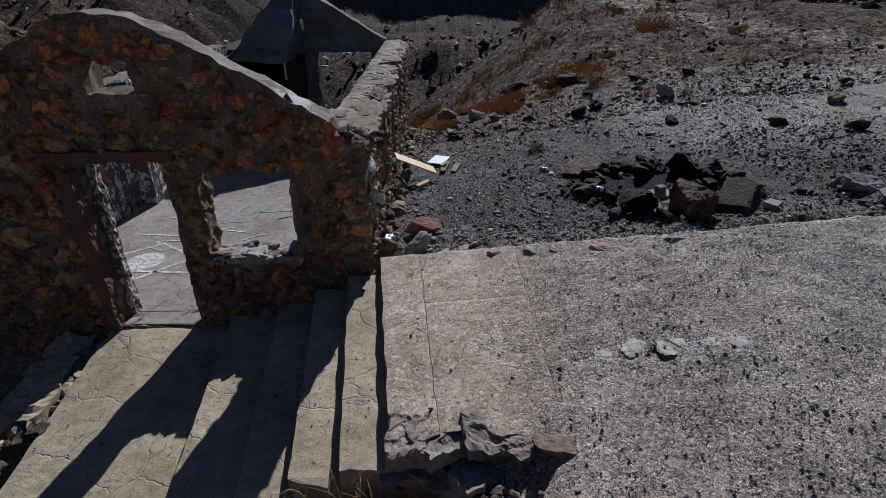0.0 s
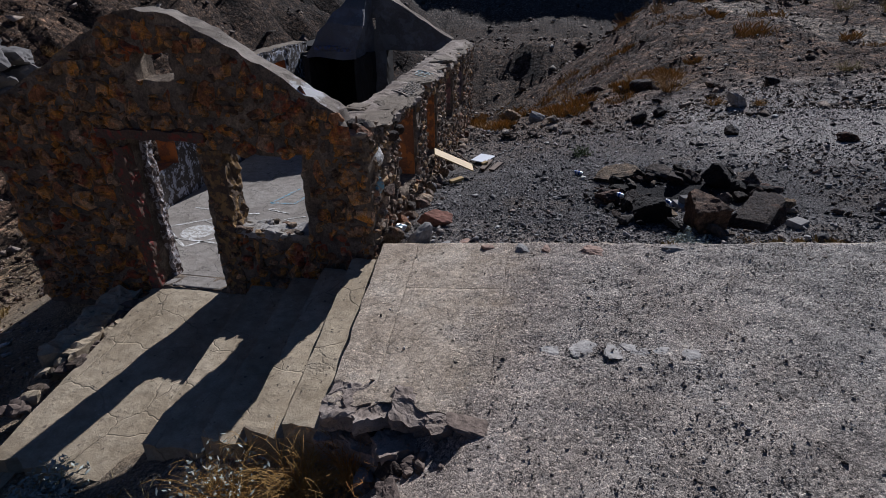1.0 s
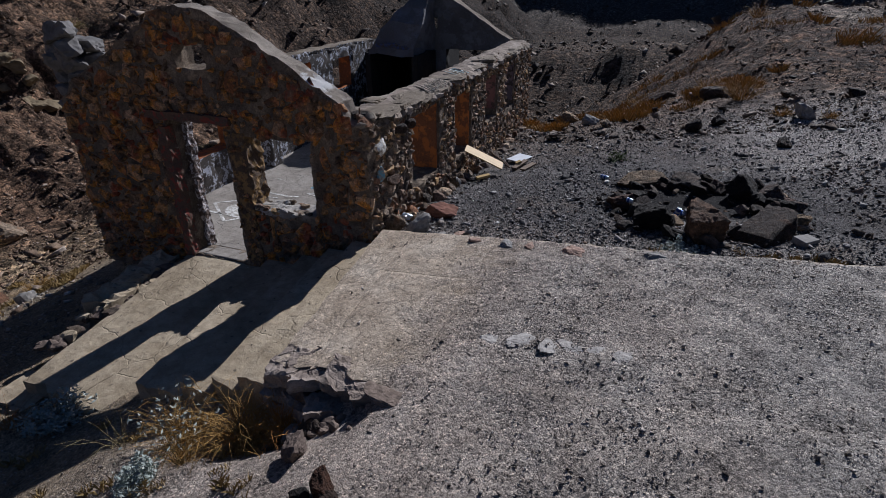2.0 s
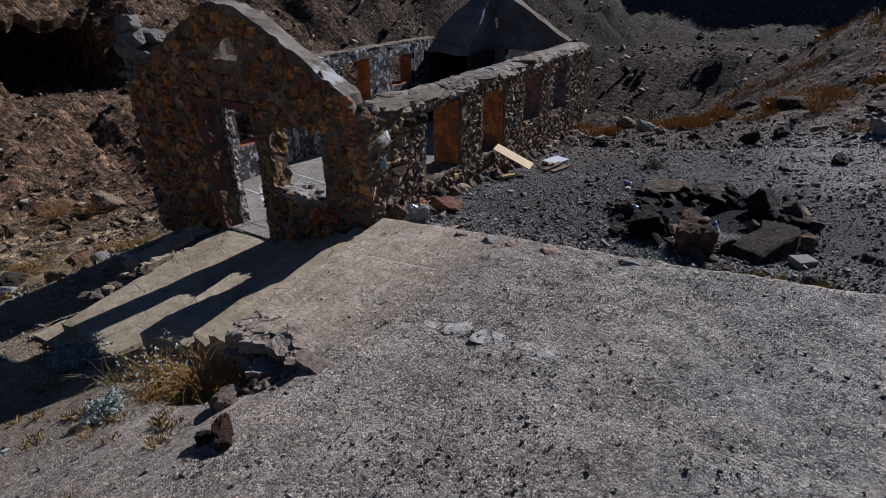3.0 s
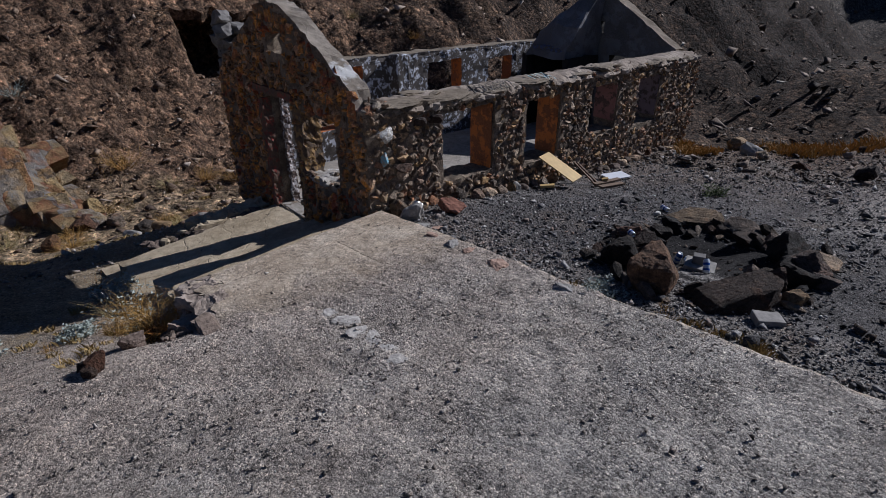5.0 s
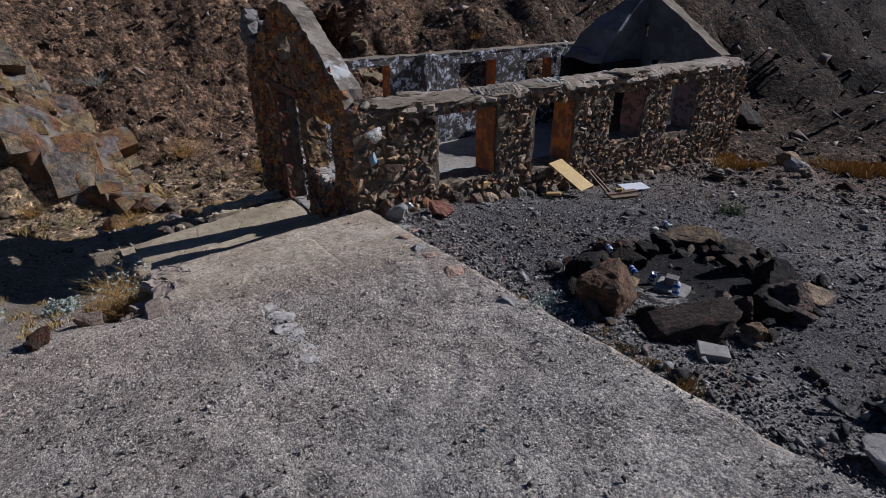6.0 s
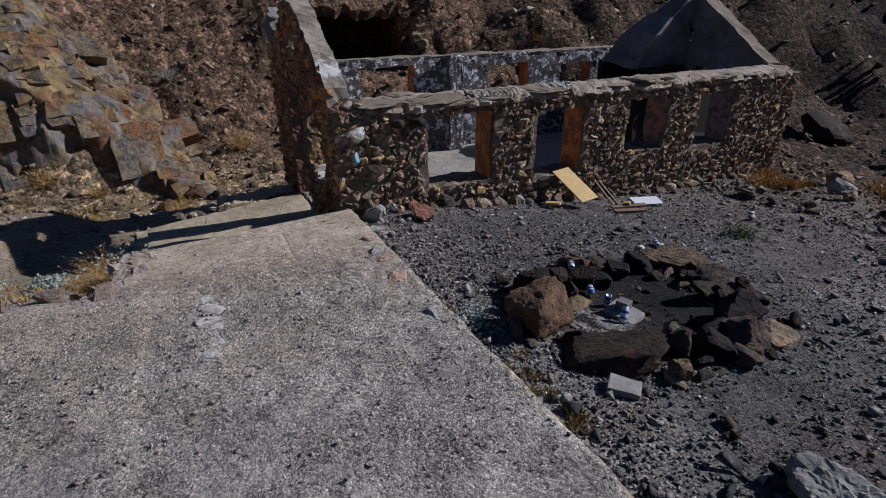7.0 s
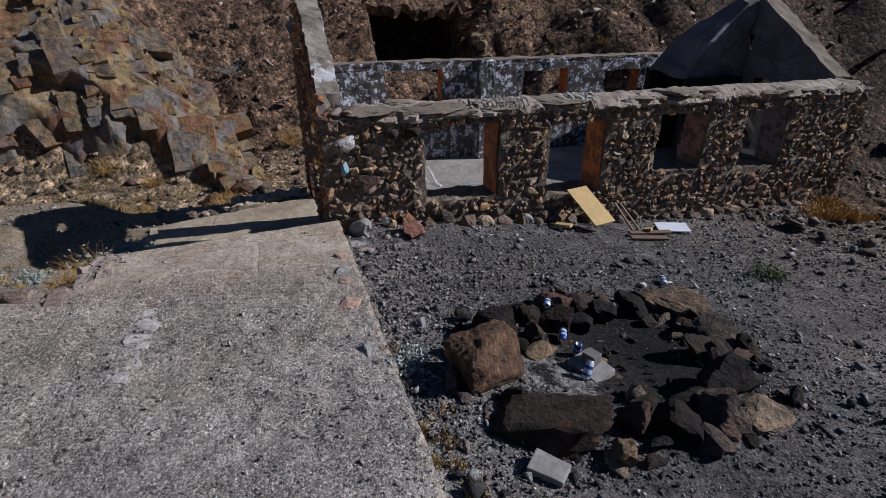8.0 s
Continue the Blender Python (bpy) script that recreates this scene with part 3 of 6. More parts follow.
wall_north = wall_core("wall_north", (EX - 0.47, BY, 0), (-1, 0, 0), (0, -1, 0), 3.8 + 0.4, 0.32, -2.0, lambda u: far_top(EX - 0.47 - u),
                       [(0.35, 1.65, -0.5, 0.95), (2.35, 3.75, -0.85, 0.78), (1.88, 2.08, 1.42, 1.68)],
                       [MORTAR, GREYPLASTER, CAP, SOOTY], seed=4)
tagged(wall_north, "soot-darkened plastered gable wall with empty doorways", "wall", kind="structure")

bm = bmesh.new()
bmesh.ops.create_cube(bm, size=1, matrix=pose(-3.05, 9.6, FLOOR_Z - 0.1) @ Matrix.Diagonal((4.0, 8.3, 0.2, 1)))
floor = part("floor", bm, FLOOR, None)
tagged(floor, "cracked pale concrete floor with chalky white drawings", "floor", kind="structure")


bm = bmesh.new()
bmesh.ops.create_cube(bm, size=1, matrix=pose(-3.17, 5.30, FLOOR_Z - 0.05) @ Matrix.Diagonal((0.85, 0.25, 0.108, 1)))
bmesh.ops.bevel(bm, geom=list(bm.edges), offset=0.012, segments=2, affect="EDGES", profile=0.6)
threshold = part("threshold", bm, FLOOR, None)
tagged(threshold, "worn concrete doorstep in the open doorway", "doorstep", kind="structure")


# ---- slab, steps and path ----
def skew(x):
    """How far the edges of the slab, steps and path lean to the west along the way to the house."""
    return float(np.interp(x, [-3.7, -2.1, -0.34, 0.84], [0.06, 0.11, 0.11, 0.0]))


def sheet_slab(name, x0, x1, y0, y1, top, thick, mat, step=0.08, amp=0.02, seed=0, ragged=0.0):
    """A cast slab with worn edges: top(x, y) gives its upper face."""
    nx_, ny_ = max(2, int((x1 - x0) / step)), max(2, int((y1 - y0) / step))
    bm = bmesh.new()
    g = {}
    for i in range(nx_ + 1):
        for j in range(ny_ + 1):
            x, y = x0 + (x1 - x0) * i / nx_, y0 + (y1 - y0) * j / ny_
            edge = i in (0, nx_) or j in (0, ny_)
            x -= skew(x) * (y - 2.8)
            z = top(x, y) - (0.006 if edge else 0)
            p = Vector((x, y, z))
            n = noise.noise_vector(p * 5 + Vector((seed, 0, 0)))
            p += Vector((n.x * amp, n.y * amp, n.z * amp * 0.35))
            if ragged and j == 0:
                p.y += ragged * (noise.noise(Vector((x * 2.5, seed, 0))) + 0.4 * noise.noise(Vector((x * 9, seed, 3))))
            g[i, j] = bm.verts.new(p)
    for i in range(nx_):
        for j in range(ny_):
            bm.faces.new([g[i, j], g[i + 1, j], g[i + 1, j + 1], g[i, j + 1]])
    border = [e for e in bm.edges if e.is_boundary]
    ext = bmesh.ops.extrude_edge_only(bm, edges=border)["geom"]
    for v in ext:
        if isinstance(v, bmesh.types.BMVert):
            v.co.z -= thick
            v.co.x += noise.noise(v.co * 6) * amp
            v.co.y += noise.noise(v.co * 6 + Vector((9, 0, 0))) * amp
    bmesh.ops.recalc_face_normals(bm, faces=bm.faces)
    return part(name, bm, mat, None)


for x0, x1, y0, y1, rag in ((-0.34, 0.0, 2.66, 5.25, 0.22), (0.004, 0.838, 4.27, 5.25, 0.0), (0.004, 0.838, 2.62, 4.266, 0.22), (0.841, 5.2, 2.62, 5.25, 0.10)):
    slab = sheet_slab("slab", x0, x1, y0, y1, lambda x, y: float(slab_z(x, y)), 0.35, SLAB, 0.05 if x0 < 0.8 else 0.035, 0.016, 5, rag)
    tagged(slab, "weathered grey concrete slab strewn with gravel", "slab", kind="structure")
STEP_X = [-0.69, -1.06, -1.46, -2.02]
steps = empty("steps", (-1.2, 3.8, -1.2))
tagged(steps, "cracked concrete steps leading down to the doorway", "steps", kind="structure")
xr = -0.335
for i, xl in enumerate(STEP_X):
    zt = -0.17 * (i + 1)
    o = sheet_slab("step", xl, xr - 0.004, 2.55 + 0.02 * i, FY - 0.06, lambda x, y, zt=zt: zt - 0.012 * (5.1 - y), 1.2 + zt, PATH, 0.07, 0.012, 11 + i, 0.10)
    o.parent = steps
    o.matrix_parent_inverse = Matrix.Translation(steps.location).inverted()
    xr = xl
path = sheet_slab("path", -3.56, -2.026, 2.5, FY + 0.02, lambda x, y: -0.875 - 0.07 * (5.1 - y), 0.4, PATH, 0.08, 0.015, 31, 0.2)
tagged(path, "cracked tan concrete path to the open doorway", "path", kind="structure")


# ---- rock shapes ----
def hull_mesh(name, seed, points=15, box=0.55):
    """An angular stone about 1 across: a convex hull, 20 to 30 faces."""
    rnd = random.Random(seed)
    bm = bmesh.new()
    for _ in range(points):
        v = Vector((rnd.gauss(0, 1), rnd.gauss(0, 1), rnd.gauss(0, 1))).normalized()
        m = max(abs(c) for c in v)
        v = v * (0.5 * (1 - box)) + v / m * (0.5 * box)
        bm.verts.new(v * rnd.uniform(0.9, 1.05))
    out = bmesh.ops.convex_hull(bm, input=bm.verts)
    bmesh.ops.delete(bm, geom=[g for g in out["geom_interior"] if isinstance(g, bmesh.types.BMVert)], context="VERTS")
    me = bpy.data.meshes.new(name)
    bm.to_mesh(me)
    bm.free()
    return me


def rock_bm(seed, planes=11, sub=4, rough=0.05, blocky=0.5):
    """An angular boulder about 1 across: a ball cut by planes, then roughened."""
    rnd = random.Random(seed)
    cuts = []
    turn = Euler((rnd.uniform(-0.35, 0.35), rnd.uniform(-0.35, 0.35), rnd.uniform(-0.4, 0.4))).to_matrix()
    for ax in ((1, 0, 0), (-1, 0, 0), (0, 1, 0), (0, -1, 0), (0, 0, 1), (0, 0, -1)):
        n = (turn @ Vector(ax) + Vector((rnd.gauss(0, 1), rnd.gauss(0, 1), rnd.gauss(0, 1))) * 0.16 / max(0.2, blocky)).normalized()
        cuts.append((n, rnd.uniform(0.36, 0.48)))
    for _ in range(planes - 4):
        n = Vector((rnd.gauss(0, 1), rnd.gauss(0, 1), rnd.gauss(0, 1))).normalized()
        cuts.append((n, rnd.uniform(0.40, 0.55)))
    bm = bmesh.new()
    bmesh.ops.create_icosphere(bm, subdivisions=sub, radius=1)
    off = Vector((seed * 3.7, seed * 1.3, 0))
    for v in bm.verts:
        d = v.co.normalized()
        r = 0.80
        for n, k in cuts:
            c = d.dot(n)
            if c > 0.05:
                r = min(r, k / c)
        p = d * r
        chip = max(0.0, noise.noise(p * 5 + off)) * 0.9
        r += rough * (0.6 * noise.noise(p * 3 + off) - chip + 0.65 * noise.noise(p * 9 + off) + 0.40 * noise.noise(p * 21 + off))
        v.co = d * r
    return bm


def rock(name, at, size, turn, seed, mat, label, sub=4, rough=0.05, planes=11, sink=0.3, group=""):
    bm = rock_bm(seed, planes, sub, rough)
    ob = part(name, bm, mat, None)
    x, y = at[0], at[1]
    z = at[2] if len(at) > 2 else float(surf_z(x, y))
    zmin = min((Euler([radians(a) for a in turn]).to_matrix() @ Vector([a * b for a, b in zip(v.co, size)])).z for v in ob.data.vertices)
    ob.location = (x, y, z - zmin - sink * size[2] if len(at) < 3 else z)
    ob.rotation_euler = [radians(a) for a in turn]
    ob.scale = size
    tagged(ob, label, "rock", group)
    return ob


HULLS = [hull_mesh("stone", 100 + i, 12 + i % 4, 0.6) for i in range(20)]
for me in HULLS:
    me.materials.append(STONE)


def rubble(parent, origin, along, out, length, bottom, top, openings, size, proud, seed, near, keep=300, skip=None):
    """Stones over a wall's face. The keep stones with the smallest near(u) are parts; the rest is one joined mesh."""
    rnd = random.Random(seed)
    along, out, up = Vector(along), Vector(out), Vector((0, 0, 1))
    basis = Matrix((along, out, up)).transposed()
    found = []
    z = bottom
    while z < 2.6:
        h = size * rnd.choice((0.75, 0.9, 1.05, 1.25))
        u = rnd.uniform(-0.1, 0.0)
        while u < length:
            w = size * rnd.choice((0.6, 0.8, 1.0, 1.2, 1.5)) * rnd.uniform(0.85, 1.15)
            uc, zc = u + w / 2, z + h / 2 + rnd.uniform(-0.25, 0.25) * h
            u += w
            if uc < 0.03 or uc > length - 0.02 or zc > top(uc) - h * 0.30:
                continue
            if any(o[0] - 0.4 * w < uc < o[1] + 0.4 * w and o[2] - 0.2 * h < zc < o[3] + 0.2 * h for o in openings):
                continue
            if skip and skip(uc, zc, rnd):
                continue
            d = rnd.uniform(0.10, 0.17)
            p = Vector(origin) + along * uc + up * zc + out * (rnd.uniform(*proud) - d * 0.5)
            rot = Euler((rnd.uniform(-0.3, 0.3), rnd.uniform(-0.3, 0.3), rnd.uniform(-0.3, 0.3))).to_matrix()
            flip = Matrix.Diagonal((rnd.choice((-1, 1)), rnd.choice((-1, 1)), rnd.choice((-1, 1))))
            m = (basis @ rot @ flip @ Matrix.Diagonal((w * rnd.uniform(0.85, 1.2), d, h * rnd.uniform(0.75, 1.3)))).to_4x4()
            m.translation = p
            found.append((near(uc, zc), m, rnd.randrange(len(HULLS))))
        z += h
    found.sort(key=lambda f: f[0])
    return found[:keep], found[keep:]


def lay_stones(parent, chosen, rest, joined_mat):
    if rest:
        vs, fs = [], []
        for _, m, i in rest:
            base = len(vs)
            vs += [tuple(m @ v.co) for v in HULLS[i].vertices]
            fs += [[base + k for k in p.vertices] for p in HULLS[i].polygons]
        ob = raw("wall_stones", vs, fs, joined_mat, parent)
        tagged(ob, "rough rubble stones set in the wall", kind="stuff")
    for _, m, i in chosen:
        ob = new("stone", HULLS[i])
        ob.parent = parent
        ob.matrix_local = m


# ---- loose stones as stuff ----
def pebble_set(seed, n=6, points=8):
    sets = []
    for i in range(n):
        me = hull_mesh("pebble_shape", seed + i, points, 0.5)
        v = np.array([p.co for p in me.vertices])
        f = [list(p.vertices) for p in me.polygons]
        sets.append((v, np.array([t for t in f if len(t) == 3])))
        bpy.data.meshes.remove(me)
    return sets


PEBBLES = pebble_set(500)
SHARDS = pebble_set(540, 12, 5)
CHIPS = pebble_set(580, 8, 4)


def scatter(name, xs, ys, sizes, mat, label, seed, sink=0.25, squash=0.55, shapes=PEBBLES, zf=surf_z):
    """Many loose stones as one mesh of kind stuff."""
    g = np.random.default_rng(seed)
    zs = zf(xs, ys)
    V, F, base = [], [], 0
    pick = g.integers(0, len(shapes), len(xs))
    for k, (pv, pf) in enumerate(shapes):
        sel = np.nonzero(pick == k)[0]
        n = len(sel)
        if not n:
            continue
        a, b, c = (g.uniform(0, 2 * np.pi, n), g.uniform(-0.5, 0.5, n), g.uniform(-0.5, 0.5, n))
        sx, sy, sz = (sizes[sel] * g.uniform(0.7, 1.3, n) for _ in range(3))
        p = pv[None] * np.stack([sx, sy, sz * squash], -1)[:, None, :]
        cb, sb = np.cos(b)[:, None], np.sin(b)[:, None]
        y1, z1 = p[..., 1] * cb - p[..., 2] * sb, p[..., 1] * sb + p[..., 2] * cb
        cc, sc = np.cos(c)[:, None], np.sin(c)[:, None]
        x2, z2 = p[..., 0] * cc + z1 * sc, -p[..., 0] * sc + z1 * cc
        ca, sa = np.cos(a)[:, None], np.sin(a)[:, None]
        x3, y3 = x2 * ca - y1 * sa, x2 * sa + y1 * ca
        z3 = z2 + (sizes[sel] * squash * (0.5 - sink))[:, None] + zs[sel][:, None]
        V.append(np.stack([x3 + xs[sel][:, None], y3 + ys[sel][:, None], z3], -1).reshape(-1, 3))
        F.append((pf[None] + (base + np.arange(n) * len(pv))[:, None, None]).reshape(-1, 3))
        base += n * len(pv)
    V, F = np.concatenate(V), np.concatenate(F)
    me = bpy.data.meshes.new(name)
    me.vertices.add(len(V))
    me.vertices.foreach_set("co", V.ravel())
    me.loops.add(F.size)
    me.loops.foreach_set("vertex_index", F.ravel().astype(np.int32))
    me.polygons.add(len(F))
    me.polygons.foreach_set("loop_start", np.arange(0, F.size, 3, dtype=np.int32))
    me.polygons.foreach_set("loop_total", np.full(len(F), 3, dtype=np.int32))
    me.update(calc_edges=True)
    me.materials.append(mat)
    return tagged(new(name, me), label, "stones", kind="stuff")


def mat_pebble(name, stops):
    k = Mat(name, 0.85, spec=0.25)
    c = k.ramp(k.island(), stops)
    n = k.noise(55, 6, 0.75)
    c = k.mix(0.9, c, k.ramp(n, [(0.3, (0.45, 0.45, 0.45)), (0.7, (1.55, 1.55, 1.55))]), "MULTIPLY")
    c = k.mix(0.7, c, k.ramp(k.noise(14, 4, 0.6), [(0.35, (0.7, 0.68, 0.66)), (0.65, (1.25, 1.22, 1.2))]), "MULTIPLY")
    return k.done(c, n, 1.0, 0.02)


PEB_TAN = mat_pebble("tan_pebbles", [(0.0, (0.12, 0.106, 0.094)), (0.22, (0.27, 0.235, 0.20)), (0.5, (0.34, 0.295, 0.255)), (0.80, (0.48, 0.425, 0.368)), (0.96, (0.60, 0.56, 0.51)), (1.0, (0.76, 0.74, 0.71))])
PEB_DARK = mat_pebble("dark_pebbles", [(0.0, (0.03, 0.029, 0.031)), (0.25, (0.085, 0.082, 0.083)), (0.55, (0.185, 0.18, 0.18)), (0.78, (0.33, 0.32, 0.315)), (0.88, (0.26, 0.185, 0.14)), (0.95, (0.42, 0.405, 0.385)), (1.0, (0.62, 0.61, 0.59))])
PEB_TERRACE = mat_pebble("terrace_stones", [(0.0, (0.035, 0.028, 0.024)), (0.35, (0.085, 0.066, 0.053)), (0.7, (0.16, 0.122, 0.096)), (0.92, (0.26, 0.21, 0.17)), (1.0, (0.36, 0.34, 0.31))])
PEB_HILL = mat_pebble("hill_stones", [(0.0, (0.05, 0.037, 0.031)), (0.3, (0.125, 0.085, 0.06)), (0.6, (0.20, 0.138, 0.095)), (0.85, (0.29, 0.215, 0.155)), (1.0, (0.40, 0.34, 0.29))])

PEB_FINE = mat_pebble("fine_grit", [(0.0, (0.10, 0.088, 0.078)), (0.22, (0.20, 0.172, 0.148)), (0.5, (0.30, 0.255, 0.215)), (0.8, (0.46, 0.405, 0.35)), (1.0, (0.66, 0.63, 0.59))])


def step_z(x, y):
    """Upper face of the steps and the path."""
    x = x + 0.11 * (y - 2.8)
    z = np.select([x > STEP_X[0], x > STEP_X[1], x > STEP_X[2], x > STEP_X[3]], [-0.17, -0.34, -0.51, -0.68], -0.875)
    return z - np.where(x > STEP_X[3], 0.012, 0.07) * (5.1 - y)


rg = np.random.default_rng(7)


def sizes_of(n, lo, hi, power=2.6):
    u = rg.random(n)
    return lo * (1 - u * (1 - (lo / hi) ** power)) ** (-1 / power)


# fine gravel over the slab and in front of it; sparse on the bare strip beside the steps
n = 150000
xs, ys = rg.uniform(-3.0, 6.8, n), 0.5 + 4.72 * rg.random(n)
keep = (rg.random(n) < np.where((xs < 0.85) & (ys > 2.7), 0.12 + 0.14 * (fbm(xs * 3, ys * 3, 3, 5) > 0.1), 1.0)) & ~((xs < -0.30) & (ys > 2.6))
keep &= rg.random(n) < 0.50 + 1.0 * fbm(xs * 1.6, ys * 1.6, 4, 31)
xs, ys = xs[keep], ys[keep]
scatter("gravel", xs, ys, sizes_of(len(xs), 0.007, 0.05, 2.7), PEB_TAN, "fine tan and grey gravel lying over the slab", 1, 0.15, 0.7, SHARDS)
n = 60000
xs, ys = rg.uniform(-2.6, 6.4, n), 0.7 + 4.5 * rg.random(n)
keep = (rg.random(n) < np.where((xs < 0.85) & (ys > 2.7), 0.35, 0.85)) & ~((xs < -0.30) & (ys > 2.6))
keep &= rg.random(n) < 0.75 + 0.9 * fbm(xs * 2.3, ys * 2.3, 4, 33)
xs, ys = xs[keep], ys[keep]
scatter("grit", xs, ys, sizes_of(len(xs), 0.006, 0.016, 2.0), PEB_FINE, "coarse grit and stone chips lying over the slab", 11, 0.05, 0.8, CHIPS)
n = 2600
xs, ys = rg.uniform(-3.5, -0.40, n), rg.uniform(2.7, 5.1, n)
xs = xs - 0.11 * (ys - 2.8)
scatter("step_grit", xs, ys, sizes_of(n, 0.006, 0.03, 2.4), PEB_FINE, "loose grit lying on the steps and path", 12, 0.05, 0.8, CHIPS, step_z)
# dark gravel apron round the fire ring and along the house
n = 100000
xs, ys = rg.uniform(-0.72, 8.5, n), 5.24 + 9.5 * rg.random(n) ** 1.7
keep = (rg.random(n) < 0.60 + 1.1 * fbm(xs * 0.7, ys * 0.7, 4, 41)) & (np.hypot(xs - 2.9, ys - 7.05) > 0.8 * rg.random(n) ** 0.4)
xs, ys = xs[keep], ys[keep]
scatter("dark_gravel", xs, ys, sizes_of(len(xs), 0.010, 0.05, 2.4), PEB_DARK, "dark grey angular gravel and broken stone", 2, 0.15, 0.65, SHARDS)
n = 34000
xs, ys = rg.uniform(-0.6, 8.5, n), 5.3 + 9.0 * rg.random(n) ** 1.5
keep = (rg.random(n) < 0.65 + 1.2 * fbm(xs * 0.9, ys * 0.9, 4, 43)) & (np.hypot(xs - 2.9, ys - 7.05) > 0.8)
xs, ys = xs[keep], ys[keep]
scatter("broken_stones", xs, ys, sizes_of(len(xs), 0.022, 0.16, 2.9), PEB_DARK, "broken dark stones lying in the gravel", 13, 0.15, 0.6, pebble_set(620, 9, 6))
n = 260
xs, ys = rg.uniform(4.5, 6.6, n), rg.uniform(6.1, 9.0, n)
scatter("stone_spread", xs, ys, sizes_of(n, 0.04, 0.11, 2.6), PEB_TERRACE, "fist-sized grey stones strewn over the gravel", 14, 0.15, 0.7, pebble_set(660, 9, 8))
# coarser stones further off
n = 36000
xs, ys = rg.uniform(-5, 18, n), 11.5 + 26 * rg.random(n) ** 1.5
keep = ~((xs < -0.6) & (ys < 14.2))
xs, ys = xs[keep], ys[keep]
scatter("far_stones", xs, ys, sizes_of(len(xs), 0.035, 0.36, 2.4), PEB_TERRACE, "scattered dark stones on the rocky terrace", 3, 0.2, 0.6, SHARDS)
n = 64000
xs, ys = -6.0 - 26 * rg.random(n) ** 1.1, -5 + 34 * rg.random(n) ** 1.2
keep = (xs < -13.0) | (ys > 6.5) | (rg.random(n) < 0.10)
xs, ys = xs[keep], ys[keep]
scatter("hill_stones", xs, ys, sizes_of(len(xs), 0.045, 0.6, 2.3), PEB_HILL, "loose brown stones covering the hillside", 4, 0.2, 0.6, SHARDS)
n = 4500
xs, ys = rg.uniform(-7.5, -3.7, n), rg.uniform(-1.5, 5.1, n)
scatter("bank_stones", xs, ys, sizes_of(n, 0.02, 0.20, 2.3), PEB_TAN, "small stones and rubble on the sandy bank", 5, 0.2, 0.6, SHARDS)
n = 12000
xs, ys = rg.uniform(-40, 30, n), 32 + 170 * rg.random(n) ** 1.6
scatter("valley_stones", xs, ys, sizes_of(n, 0.15, 1.6, 2.0), PEB_TERRACE, "dark stones strewn over the far valley", 6, 0.2, 0.6, SHARDS)


# ---- more of the house ----
DARKROCK = mat_stone("dark_basalt", (0.42, 0.37, 0.36))
SOOTROCK = mat_stone("sooty_rock", (0.15, 0.146, 0.15))
RUSTROCK = mat_stone("rusty_rock", (0.52, 0.40, 0.36))
REDSTONE = mat_plain("red_brown_stone", (0.27, 0.125, 0.085), 0.9, 0, 0.4, 14, 0.6)
PALEROCK = mat_plain("pale_grey_stone", (0.27, 0.255, 0.235), 0.9, 0, 0.3, 14, 0.5)
GREYCLIFF = mat_plain("grey_cliff_rock", (0.15, 0.142, 0.135), 0.9, 0, 0.45, 5, 0.7)


def mat_cliff():
    k = Mat("banded_outcrop_rock", 0.9, spec=0.2)
    w = k.nt.nodes.new("ShaderNodeVectorMath")
    w.operation = "MULTIPLY_ADD"
    nz = k.nt.nodes.new("ShaderNodeTexNoise")
    nz.inputs["Scale"].default_value, nz.inputs["Detail"].default_value = 1.3, 6
    k.nt.links.new(k.geo.outputs["Position"], nz.inputs["Vector"])
    k.nt.links.new(nz.outputs["Color"], w.inputs[0])
    w.inputs[1].default_value = (0.7, 0.7, 0.7)
    k.nt.links.new(k.geo.outputs["Position"], w.inputs[2])
    cells = []
    for feature in ("F1", "DISTANCE_TO_EDGE"):
        v = k.nt.nodes.new("ShaderNodeTexVoronoi")
        v.feature = feature
        v.inputs["Scale"].default_value = 1.15
        k.nt.links.new(w.outputs[0], v.inputs["Vector"])
        cells.append(v)
    sep = k.nt.nodes.new("ShaderNodeSeparateColor")
    k.nt.links.new(cells[0].outputs["Color"], sep.inputs[0])
    tone = k.math("ADD", k.math("MULTIPLY", sep.outputs[0], 0.6), k.math("MULTIPLY", k.ramp(k.noise(0.9, 6, 0.65), [(0.33, (0, 0, 0)), (0.67, (1, 1, 1))]), 0.4))
    c = k.ramp(tone, [(0.0, (0.11, 0.11, 0.115)), (0.25, (0.22, 0.155, 0.075)), (0.45, (0.155, 0.147, 0.14)), (0.6, (0.18, 0.085, 0.045)), (0.8, (0.245, 0.18, 0.092)), (1.0, (0.20, 0.18, 0.158))])
    n, f = k.noise(4, 8, 0.7), k.noise(30, 6, 0.7)
    c = k.mix(0.9, c, k.ramp(n, [(0.3, (0.5, 0.48, 0.46)), (0.5, (1, 1, 1)), (0.7, (1.5, 1.45, 1.35))]), "MULTIPLY")
    c = k.mix(0.8, c, k.ramp(f, [(0.3, (0.55, 0.55, 0.55)), (0.7, (1.4, 1.4, 1.4))]), "MULTIPLY")
    crack = k.ramp(cells[1].outputs["Distance"], [(0.0, (0.35, 0.34, 0.33)), (0.018, (1, 1, 1))])
    c = k.mix(0.6, c, crack, "MULTIPLY")
    h = k.math("ADD", n, k.math("MULTIPLY", f, 0.3))
    return k.done(c, h, 1.0, 0.08)


